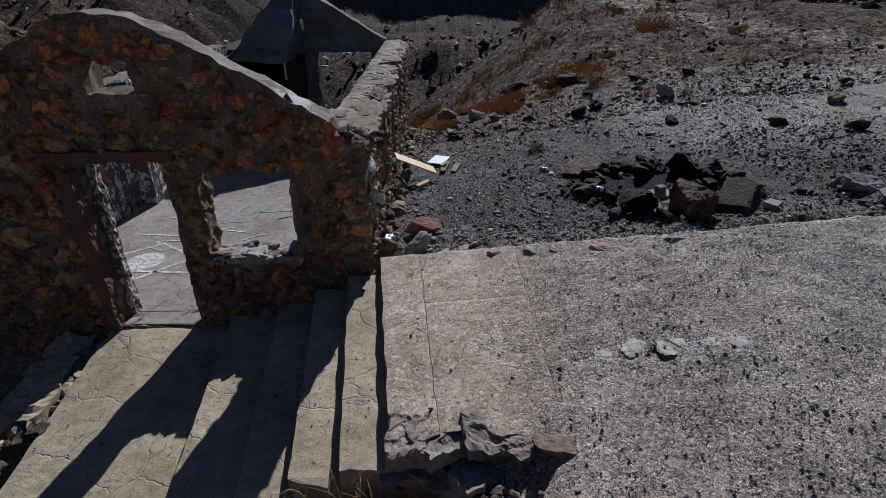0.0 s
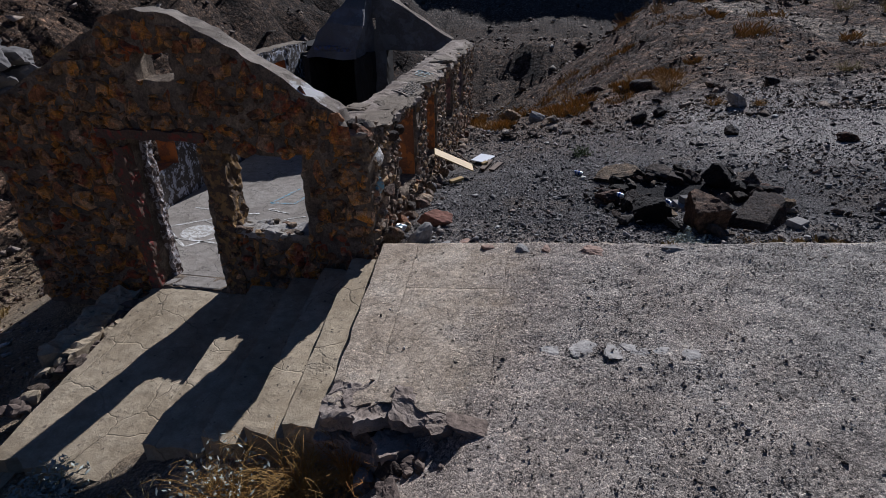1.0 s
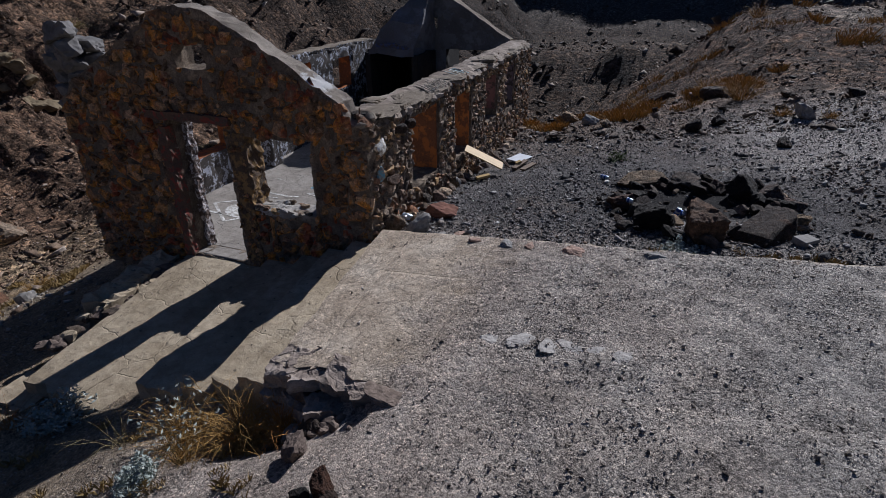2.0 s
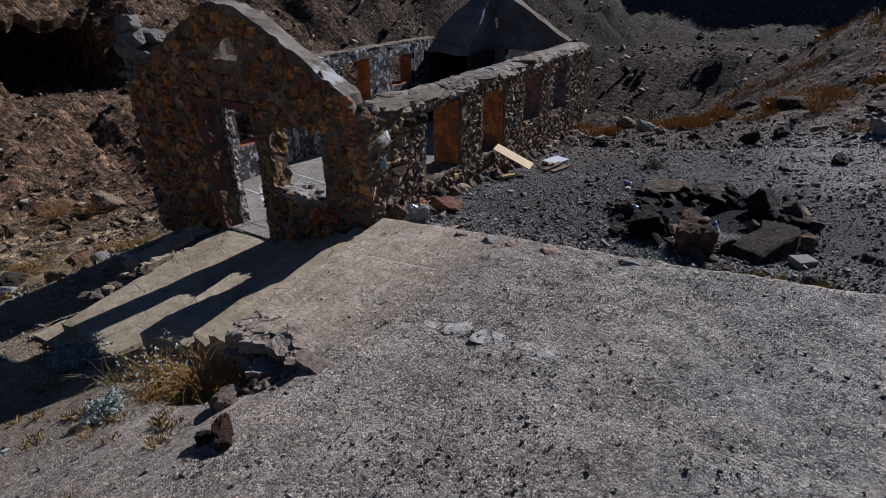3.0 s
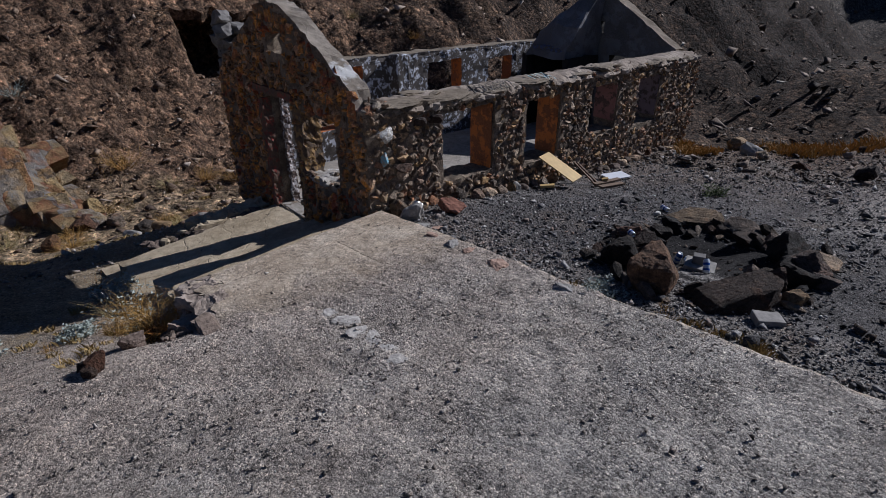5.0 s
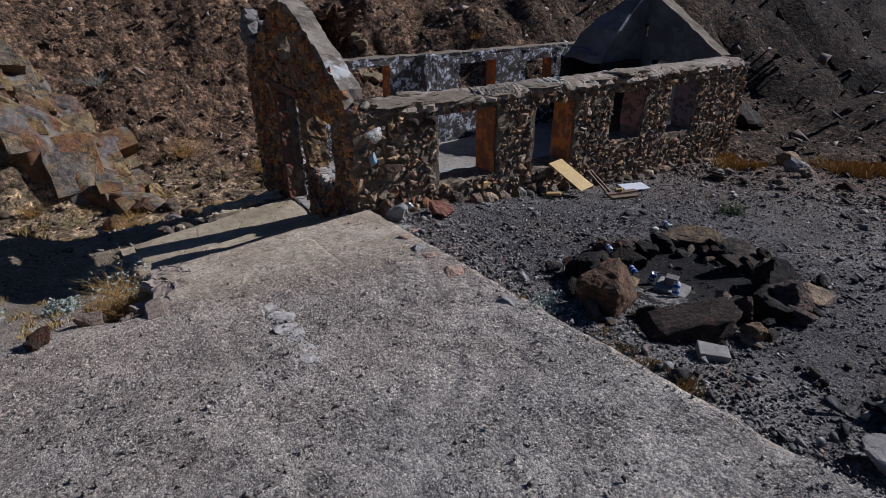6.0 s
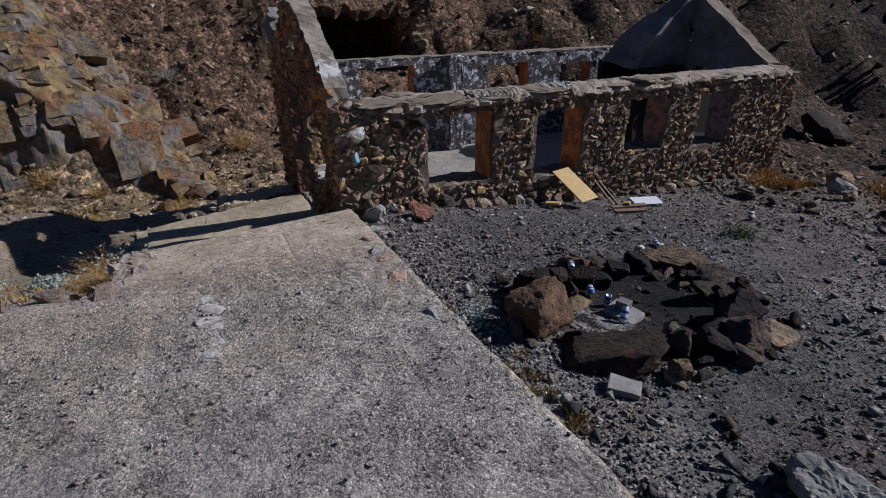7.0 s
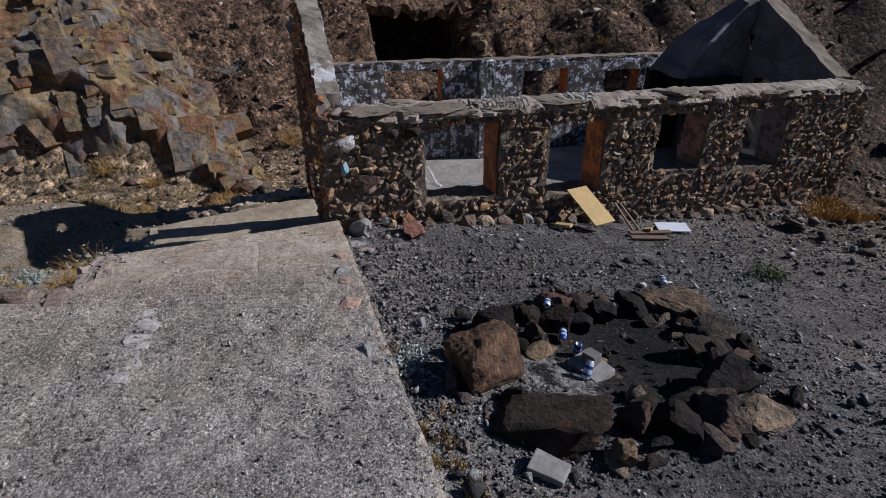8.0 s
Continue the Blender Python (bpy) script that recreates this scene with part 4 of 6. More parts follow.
OUTCROP = mat_cliff()
OCHRECLIFF = mat_plain("ochre_cliff_rock", (0.19, 0.145, 0.085), 0.9, 0, 0.4, 4, 0.7)
RUBBLE = mat_plain("broken_concrete_rubble", (0.13, 0.098, 0.08), 0.95, 0, 0.5, 22, 1.0)
SLABBREAK = mat_plain("broken_slab_core", (0.19, 0.145, 0.115), 0.95, 0, 0.5, 22, 1.0)
CHALKSTONE = mat_plain("chalky_white_stone", (0.40, 0.37, 0.335), 0.95, 0, 0.4, 16, 0.8)
HILLROCK = mat_plain("brown_hill_rock", (0.11, 0.068, 0.043), 0.95, 0, 0.55, 3, 0.9)
CHALK = mat_peeling("worn_white_paint", (0.78, 0.77, 0.73), (0.40, 0.375, 0.33), 0.51, 22)
BLUEPAINT = mat_peeling("worn_blue_paint", (0.22, 0.46, 0.58), (0.31, 0.30, 0.28), 0.52, 22)
CYAN = mat_peeling("faded_cyan_spray_paint", (0.38, 0.62, 0.66), (0.44, 0.385, 0.32), 0.5, 25)
BLUESPRAY = mat_peeling("faded_blue_spray_paint", (0.10, 0.13, 0.27), (0.09, 0.085, 0.085), 0.5, 14)
PLY = mat_plain("yellow_plywood", (0.52, 0.36, 0.15), 0.6, 0, 0.15, 8, 0.1)
OLDWOOD = mat_plain("weathered_brown_wood", (0.16, 0.11, 0.075), 0.8, 0, 0.35, 20, 0.4)
WHITEBOARD = mat_plain("dusty_white_board", (0.66, 0.68, 0.72), 0.5, 0, 0.08, 6, 0.05)
CANBLUE = mat_plain("blue_can_print", (0.03, 0.09, 0.34), 0.35, 0.4, 0.15, 30, 0.05)
CANWHITE = mat_plain("white_can_print", (0.62, 0.66, 0.72), 0.35, 0.3, 0.1, 30, 0.05)
ALU = mat_plain("bare_aluminium", (0.72, 0.73, 0.75), 0.3, 1.0, 0.1, 30, 0.1)
DRYGOLD = mat_plain("dry_golden_stems", (0.36, 0.21, 0.06), 0.8, 0, 0.35, 25, 0.1)
DRYBROWN = mat_plain("dry_orange_brown_stems", (0.38, 0.17, 0.04), 0.8, 0, 0.4, 25, 0.1)
STRAW = mat_plain("straw_stems", (0.36, 0.29, 0.14), 0.8, 0, 0.35, 25, 0.1)
SILVER = mat_plain("silvery_green_leaves", (0.33, 0.37, 0.335), 0.7, 0, 0.25, 20, 0.1)
GREEN = mat_plain("dull_green_leaves", (0.11, 0.14, 0.05), 0.7, 0, 0.3, 20, 0.1)


def crumbled(size, amp, seed, cell=0.045):
    """A block worn to a rough, crumbling surface."""
    bm = bmesh.new()
    bmesh.ops.create_cube(bm, size=1, matrix=Matrix.Diagonal((*size, 1)))
    for ax in range(3):
        cuts = max(1, int(size[ax] / cell))
        es = [e for e in bm.edges if abs((e.verts[0].co - e.verts[1].co)[ax]) > 0.9 * size[ax]]
        bmesh.ops.subdivide_edges(bm, edges=es, cuts=cuts, use_grid_fill=True)
    off = Vector((seed * 5.1, 0, 0))
    for v in bm.verts:
        q = v.co + off
        v.co += noise.noise_vector(q * 5) * amp + noise.noise_vector(q * 15) * amp * 0.7 + noise.noise_vector(q * 37) * amp * 0.4
    return bm


def box_bm(size, bevel=0.01, rough=0.0, cuts=0, seed=0):
    bm = bmesh.new()
    bmesh.ops.create_cube(bm, size=1, matrix=Matrix.Diagonal((*size, 1)))
    if bevel:
        bmesh.ops.bevel(bm, geom=list(bm.edges), offset=bevel, segments=2, affect="EDGES", profile=0.6)
    if cuts:
        bmesh.ops.subdivide_edges(bm, edges=[e for e in bm.edges if e.calc_length() > 0.06], cuts=cuts, use_grid_fill=True)
    if rough:
        for v in bm.verts:
            v.co += noise.noise_vector(v.co * 6 + Vector((seed * 5.1, 0, 0))) * rough
    return bm


# pier in the west wall, chimney breast and the covered back room
ob = part("pier", box_bm((0.30, 0.34, 2.05), 0.03, 0.03, 4, 3), PLASTER, wall_west, "plastered pier with peeling white paint")
ob.location = (-4.92, 8.88, 0.16)
bm = bmesh.new()
outline = [(-4.45, 0.92), (-3.15, 0.92), (-3.10, 1.6), (-3.15, 2.3), (-3.45, 2.32), (-3.95, 1.62)]
fr = [bm.verts.new((x, 12.38 + 1.15 * max(0, z - 1.35), z)) for x, z in outline]
bk = [bm.verts.new((x, 13.66, z)) for x, z in outline]
bm.faces.new(fr)
bm.faces.new(bk[::-1])
for i in range(6):
    j = (i + 1) % 6
    bm.faces.new([fr[j], fr[i], bk[i], bk[j]])
bmesh.ops.triangulate(bm, faces=bm.faces)
bmesh.ops.subdivide_edges(bm, edges=list(bm.edges), cuts=3, use_grid_fill=True)
for v in bm.verts:
    v.co += noise.noise_vector(v.co * 2.5) * 0.09 + noise.noise_vector(v.co * 9) * 0.02
bmesh.ops.recalc_face_normals(bm, faces=bm.faces)
part("chimney_hood", bm, GREYPLASTER, wall_north, "smoke-stained sloping chimney hood")
for x0 in (-4.42, -3.18):
    o = part("hearth_cheek", box_bm((0.16, 1.20, 1.85), 0.02, 0.04, 5, 4), SOOTY, wall_north, "soot-black hearth side")
    o.location = (x0, 13.02, 0.02)

back_room = empty("back_room", (-4.2, 15.0, -0.85))
tagged(back_room, "dark covered back room behind the sooty gable", "room", kind="structure")
for nm, size, at in (("roof", (2.0, 2.6, 0.15), (-4.4, 15.33, 0.9)), ("side_wall", (0.2, 2.4, 2.6), (-5.3, 15.25, -0.35)),
                     ("side_wall", (0.2, 2.4, 2.6), (-3.48, 15.25, -0.35)), ("end_wall", (0.85, 0.2, 2.6), (-4.77, 16.45, -0.35)),
                     ("end_wall", (0.42, 0.2, 2.6), (-3.74, 16.45, -0.35)), ("end_wall", (0.39, 0.2, 1.5), (-4.15, 16.45, -0.90)),
                     ("end_wall", (0.39, 0.2, 0.45), (-4.15, 16.45, 0.70)), ("back_floor", (2.0, 2.4, 0.1), (-4.2, 15.25, -0.92))):
    o = part(nm, box_bm(size, 0.015, 0.015, 2, 5), SOOTY, back_room)
    o.location = Vector(at) - Vector(back_room.location)


def ribbon(name, pts, width, mat, parent, label="", z=0.004, closed=False):
    """A flat painted stroke along points."""
    bm = bmesh.new()
    pts = [Vector(p) for p in pts]
    if closed:
        pts.append(pts[0])
    fine = []
    for a_, b_ in zip(pts, pts[1:]):
        n_ = max(1, int((b_ - a_).length / 0.08))
        fine += [a_.lerp(b_, i / n_) for i in range(n_)]
    fine.append(pts[-1])
    prev = None
    for i, p in enumerate(fine):
        d = (fine[min(i + 1, len(fine) - 1)] - fine[max(i - 1, 0)]).normalized()
        s = Vector((-d.y, d.x, 0)).normalized() * width * (0.5 + 0.25 * noise.noise(p * 9))
        row = [bm.verts.new(p + s + Vector((0, 0, z))), bm.verts.new(p - s + Vector((0, 0, z)))]
        if prev:
            bm.faces.new([prev[0], prev[1], row[1], row[0]])
        prev = row
    return part(name, bm, mat, parent, label)


drawing = empty("floor_drawing", (0, 0, 0))
tagged(drawing, "worn white and blue paint drawing on the floor", "drawing")
fz = FLOOR_Z
bm = bmesh.new()
bmesh.ops.create_circle(bm, cap_ends=True, segments=40, radius=0.25, matrix=pose(-4.03, 6.68, fz + 0.004))
part("disc", bm, CHALK, drawing, "worn white painted disc")
for tri in ([(-4.62, 6.75), (-3.95, 6.18), (-3.40, 6.78), (-4.0, 7.22)], [(-4.75, 6.45), (-3.3, 6.35)], [(-4.6, 7.55), (-3.6, 7.45), (-3.4, 7.5)]):
    ribbon("stroke", [(x, y, fz) for x, y in tri], 0.045, CHALK, drawing, "", 0.005, len(tri) == 4)
for line in ([(-3.42, 7.95), (-3.0, 8.0), (-2.82, 8.75)], [(-3.42, 7.95), (-3.18, 8.7)], [(-2.95, 8.35), (-2.2, 8.45), (-2.1, 7.9)]):
    ribbon("stroke", [(x, y, fz) for x, y in line], 0.05, BLUEPAINT, drawing, "", 0.006)
rnd = random.Random(4)
for i in range(9):
    x, y = rnd.uniform(-4.3, -2.4), rnd.uniform(6.9, 8.9)
    ribbon("stroke", [(x, y, fz), (x + rnd.uniform(-0.3, 0.3), y + rnd.uniform(-0.2, 0.2), fz), (x + rnd.uniform(-0.4, 0.4), y + rnd.uniform(-0.2, 0.3), fz)], 0.025, CHALK, drawing, "", 0.007)


def east_top(y):
    u = y - FY
    return 1.24 - 0.012 * u + 0.05 * math.sin(u * 2.1) * math.sin(u * 0.9)


# broken mortar slabs lying on the wall tops
def cap_chunks(parent, n, seed, place):
    rnd = random.Random(seed)
    for i in range(n):
        p, yaw, pitch = place(rnd)
        bm = rock_bm(seed * 50 + i, 9, 3, 0.09)
        w = rnd.uniform(0.16, 0.40)
        bmesh.ops.transform(bm, matrix=Matrix.Translation(p) @ pose(0, 0, 0, rnd.uniform(-4, 4), pitch + rnd.uniform(-4, 4), yaw) @ Matrix.Diagonal((w * rnd.uniform(0.9, 2.2), w, rnd.uniform(0.04, 0.08), 1)), verts=bm.verts)
        part("cap_piece", bm, CAP, parent)


def on_east(rnd):
    y = rnd.uniform(FY + 0.5, BY - 0.3)
    return Vector((EX - rnd.choice((0.05, 0.12, 0.24, 0.38)) + rnd.uniform(-0.05, 0.04), y, east_top(y) + rnd.uniform(0.02, 0.05))), rnd.uniform(60, 120), 0


cap_chunks(wall_east, 34, 61, on_east)


def painted_word(words, at, length, slant, mat, parent, label, tall=0.26):
    """A painted word as a thin mesh, letters running along +y."""
    cu = bpy.data.curves.new("word", "FONT")
    cu.body, cu.extrude, cu.shear = words, 0.002, slant
    tmp = bpy.data.objects.new("word", cu)
    scene.collection.objects.link(tmp)
    me = bpy.data.meshes.new_from_object(tmp.evaluated_get(bpy.context.evaluated_depsgraph_get()))
    bpy.data.objects.remove(tmp)
    bpy.data.curves.remove(cu)
    xs_ = [v.co.x for v in me.vertices]
    s_ = length / (max(xs_) - min(xs_))
    me.transform(Matrix.Translation(at) @ Matrix.Rotation(radians(90), 4, "Z") @ Matrix.Diagonal((s_, tall / max(v.co.y for v in me.vertices), 1, 1)) @ Matrix.Translation((-min(xs_), 0, 0)))
    for v in me.vertices:
        v.co.z = coat_z(v.co.x, v.co.y) + 0.048 + (v.co.z - at[2])
    me.materials.append(mat)
    ob = new("painted_word", me)
    ob.parent = parent
    ob["label"] = label
    return ob


COAT = [(-0.68, 1.165), (-0.66, 1.195), (-0.68, 1.225), (-0.74, 1.262), (-0.86, 1.297), (-1.02, 1.31), (-1.16, 1.295), (-1.215, 1.22)]


def coat_z(x, y):
    return float(np.interp(-x, [-p[0] for p in COAT[1:]], [p[1] for p in COAT[1:]])) - 0.010 * (y - FY)


bm = bmesh.new()
prev = None
for i in range(int((13.85 - 5.62) / 0.05)):
    y = 5.62 + 0.05 * i
    row = []
    for k_, (x, z) in enumerate(COAT):
        p = Vector((x, y, z - 0.010 * (y - FY)))
        n_ = noise.noise_vector(p * 3.2) * 0.05 + noise.noise_vector(p * 11) * 0.04 + noise.noise_vector(p * 27) * 0.022
        p += Vector((n_.x * (1.5 if k_ < 3 else 0.5), n_.y, n_.z * (0.7 if k_ < 2 else 0.5)))
        row.append(bm.verts.new(p))
    if prev:
        for a_, b_, c_, d_ in zip(prev, prev[1:], row[1:], row):
            bm.faces.new([a_, b_, c_, d_])
    else:
        bm.faces.new(row)
    prev = row
bm.faces.new(prev[::-1])
bmesh.ops.recalc_face_normals(bm, faces=bm.faces)
part("mortar_coat", bm, mat_concrete("tan_mortar_coat", (0.21, 0.165, 0.13), (0.33, 0.272, 0.22), (0.44, 0.375, 0.32), 0.6, 0.7, cells=5), wall_east, "lumpy tan mortar coat along the wall top")
painted_word("Hooligan", (-0.68, 7.03, 0), 0.85, 0.25, mat_peeling("faded_black_spray_paint", (0.05, 0.045, 0.045), (0.20, 0.17, 0.13), 0.52, 25), wall_east, "faded black sprayed word")
painted_word("USA", (-0.69, 8.41, 0), 0.48, 0.0, CYAN, wall_east, "pale cyan sprayed letters")
# painted and rusty stones at the corner
for p, s, m in (((EX + 0.03, 5.44, 0.93), (0.12, 0.20, 0.16), CHALK), ((EX + 0.04, 5.38, 0.62), (0.1, 0.1, 0.18), BLUEPAINT), ((EX + 0.05, 5.7, 0.45), (0.14, 0.3, 0.13), RUSTROCK),
                ((EX + 0.02, 6.25, 1.02), (0.14, 0.18, 0.12), RUSTROCK), ((EX + 0.02, 5.98, 1.02), (0.14, 0.14, 0.12), RUSTROCK)):
    bm = rock_bm(int(p[2] * 100), 9, 3, 0.03)
    bmesh.ops.transform(bm, matrix=Matrix.Translation(p) @ Matrix.Diagonal((*s, 1)), verts=bm.verts)
    part("corner_stone", bm, m, wall_east)
rnd = random.Random(19)
for i in range(16):
    bm = rock_bm(950 + i, 9, 2, 0.07)
    w = rnd.uniform(0.07, 0.18)
    p = Vector((EX - rnd.uniform(-0.02, 0.36), FY + rnd.uniform(0.0, 0.45), 1.27 + rnd.uniform(-0.03, 0.05)))
    bmesh.ops.transform(bm, matrix=Matrix.Translation(p) @ pose(0, 0, 0, rnd.uniform(-20, 20), rnd.uniform(-20, 20), rnd.uniform(0, 360)) @ Matrix.Diagonal((w * 1.3, w, w * 0.55, 1)), verts=bm.verts)
    part("capstone", bm, rnd.choice((CAP, ROCK, STONE)), wall_east)
for x, y, z, h_ in ((-0.86, 5.33, 1.25, 0.16), (-0.82, 11.3, 1.12, 0.14), (-0.80, 13.4, 1.1, 0.12), (-0.95, 9.9, 1.15, 0.10), (-0.75, 13.75, 1.1, 0.12)):
    bm = bmesh.new()
    bmesh.ops.create_cone(bm, cap_ends=True, segments=8, radius1=0.011, radius2=0.010, depth=h_, matrix=pose(x, y, z + h_ / 2, 6, 4, 0))
    part("iron_bar", bm, OLDWOOD, wall_east, "rusty iron bar stub")
# stub of a corner pier at the far end of the gable
rnd = random.Random(27)
for i in range(22):
    bm = rock_bm(1300 + i, 8, 3, 0.08)
    level = i // 4
    w = rnd.uniform(0.20, 0.34)
    p = Vector((-5.18 + (i % 2 - 0.5) * 0.30 + rnd.uniform(-0.05, 0.05), 5.42 + (i // 2 % 2 - 0.5) * 0.30 + rnd.uniform(-0.05, 0.05), 1.12 + 0.19 * level))
    bmesh.ops.transform(bm, matrix=Matrix.Translation(p) @ pose(0, 0, 0, rnd.uniform(-10, 10), rnd.uniform(-10, 10), rnd.uniform(-20, 20)) @ Matrix.Diagonal((w * 1.2, w, 0.22, 1)), verts=bm.verts)
    part("pier_stone", bm, GREYCLIFF, wall_front, "grey block of the broken corner pier")
# front gable: red lintel band, doorway planks, rendered pillar
WHITESILL = mat_concrete("whitewashed_sill", (0.26, 0.225, 0.18), (0.42, 0.39, 0.35), (0.58, 0.56, 0.54), 0.8, 0.8, cells=9)
WHITEJAMB = mat_peeling("flaking_white_paint", (0.62, 0.58, 0.57), (0.13, 0.095, 0.08), 0.5, 14)
REDBAND = mat_peeling("dull_red_band", (0.30, 0.075, 0.058), (0.12, 0.08, 0.062), 0.47, 9)
o = part("lintel", crumbled((1.30, 0.12, 0.10), 0.022, 1), REDBAND, wall_front, "dull red painted lintel band")
o.location = (-3.18, FY - 0.02, 1.16)
o = part("door_pillar", crumbled((0.24, 0.32, 1.9), 0.034, 2), OCHRE, wall_front, "crumbling ochre rendered pillar")
o.location = (-2.50, FY + 0.14, 0.06)
o = part("door_jamb", crumbled((0.16, 0.12, 1.95), 0.026, 7), WHITEJAMB, wall_front, "weathered white jamb strip")
o.location = (-3.60, FY + 0.30, 0.10)
o = part("door_jamb", crumbled((0.13, 0.15, 1.9), 0.024, 8), REDBAND, wall_front, "red stained door jamb")
o.location = (-3.64, FY + 0.02, 0.05)
bm = crumbled((0.96, 0.34, 0.09), 0.03, 9)
o = part("window_sill", bm, WHITESILL, wall_front, "pale crumbling window sill")
o.location = (-1.93, FY + 0.16, -0.01)
rnd = random.Random(63)
for i in range(26):
    bm = rock_bm(1400 + i, 9, 2, 0.09)
    w = rnd.uniform(0.05, 0.13)
    p = Vector((rnd.uniform(-2.38, -1.50), FY + rnd.choice((0.0, 0.03, 0.26)) + rnd.uniform(-0.02, 0.03), 0.035 + rnd.uniform(-0.03, 0.02)))
    bmesh.ops.transform(bm, matrix=Matrix.Translation(p) @ pose(0, 0, 0, rnd.uniform(-20, 20), rnd.uniform(-20, 20), rnd.uniform(0, 360)) @ Matrix.Diagonal((w * 1.4, w, w * 0.6, 1)), verts=bm.verts)
    part("sill_stone", bm, rnd.choice((WHITESILL, ROCK, STONE)), wall_front)
# reveal colours of the side openings
for y0, z0, z1, m in ((7.47, 0.0, 1.03, REDOX), (9.10, -0.08, 0.95, REDOX), (10.85, 0.22, 0.93, mat_peeling("pinkish_plaster", (0.34, 0.17, 0.15), (0.12, 0.08, 0.07), 0.55, 6)),
                      (12.40, 0.08, 0.90, mat_peeling("mauve_plaster", (0.22, 0.17, 0.19), (0.09, 0.075, 0.07), 0.55, 6))):
    o = part("reveal", box_bm((0.44, 0.03, z1 - z0), 0.008, 0.012, 4, 4), m, wall_east, "flaking painted plaster of the reveal")
    o.location = (EX - 0.25, y0 - 0.02, (z0 + z1) / 2)
# blue spray on the sooty gable
for i, (x, z, w, h_) in enumerate(((-3.85, 1.14, 0.5, 0.12), (-3.5, 1.08, 0.4, 0.10), (-4.1, 1.12, 0.25, 0.14))):
    bm = rock_bm(800 + i, 9, 3, 0.08)
    bmesh.ops.transform(bm, matrix=pose(x, 12.43 + 0.02 * i, z) @ Matrix.Diagonal((w, 0.05, h_, 1)), verts=bm.verts)
    part("spray_patch", bm, BLUESPRAY, wall_north, "faded blue spray paint")

# ---- broken kerb beside the path ----
kerb = sheet_slab("kerb", -4.10, -3.68, 3.75, 5.02, lambda x, y: -0.86 - 0.05 * (5.1 - y) + 0.07 * noise.noise(Vector((x * 5, y * 5, 4))) + 0.04 * noise.noise(Vector((x * 15, y * 15, 4))), 0.35, PATH, 0.035, 0.05, 51, 0.3)
tagged(kerb, "broken concrete kerb strip beside the path", "kerb", kind="structure")
low = sheet_slab("low_slab", -3.85, -3.35, 2.30, 2.75, lambda x, y: -1.22, 0.2, PATH, 0.08, 0.05, 52, 0.25)
tagged(low, "low broken slab in front of the kerb", "slab", kind="structure")
rnd = random.Random(15)
for i in range(64):
    t_ = rnd.random()
    x, y = -3.68 - 0.35 * (1 - t_) * rnd.random() + rnd.uniform(-0.08, 0.05), 2.9 + 2.1 * t_
    s = rnd.uniform(0.05, 0.19)
    rock("rubble_stone", (x, y, -0.98 - 0.06 * (5.1 - y) + rnd.uniform(0.0, 0.06)), (s * 1.4, s, s * 0.8), (rnd.uniform(-20, 20), rnd.uniform(-20, 20), rnd.uniform(0, 360)), 300 + i,
         rnd.choice((ROCK, PATH, RUBBLE)), "lump of broken concrete and stone beside the path", 2, 0.06, group="rubble along the path")

# ---- slab corner debris, painted and flat stones ----
rnd = random.Random(8)
CRUST = mat_concrete("crumbling_slab_crust", (0.20, 0.155, 0.125), (0.34, 0.28, 0.235), (0.46, 0.40, 0.35), 1.3, 0.4, cells=16)
for i, (x, y, sx, sy, sz, drop, tilt) in enumerate(((-0.20, 2.68, 0.24, 0.30, 0.13, 0.00, 3), (0.00, 2.68, 0.30, 0.34, 0.12, 0.02, -4), (0.16, 2.72, 0.20, 0.22, 0.12, 0.06, 3),
                                                     (0.33, 2.66, 0.28, 0.26, 0.12, 0.00, 4), (0.54, 2.60, 0.30, 0.22, 0.12, 0.01, -5), (0.02, 2.54, 0.34, 0.22, 0.22, 0.24, 5),
                                                     (-0.24, 2.62, 0.26, 0.22, 0.30, 0.20, -4), (0.26, 2.46, 0.30, 0.24, 0.16, 0.16, 9), (0.36, 2.36, 0.20, 0.18, 0.14, 0.20, -12))):
    lump = part("crust_lump", crumbled((sx * 1.15, sy * 1.15, sz), 0.032, 70 + i, 0.022), CRUST, None)
    lump.location, lump.rotation_euler = (x, y, float(slab_z(x, 2.9)) - drop - sz / 2), (radians(tilt), radians(-tilt * 0.7), radians(31 * i))
    tagged(lump, "crumbling lump of concrete crust at the broken slab corner", "concrete", "crumbled slab corner")
for i in range(26):
    x = rnd.uniform(-0.20, 0.62)
    y, s = 2.46 - 0.30 * rnd.random(), rnd.choice((0.03, 0.045, 0.06, 0.08)) * rnd.uniform(0.8, 1.2)
    rock("rubble_stone", (x, y), (s * 1.35, s, s * rnd.uniform(0.6, 0.95)), (rnd.uniform(-30, 30), rnd.uniform(-30, 30), rnd.uniform(0, 360)), 1700 + i, rnd.choice((RUBBLE, ROCK, SLABBREAK)), "small stone fallen from the broken slab corner", 2, 0.08, group="rubble at the slab corner")
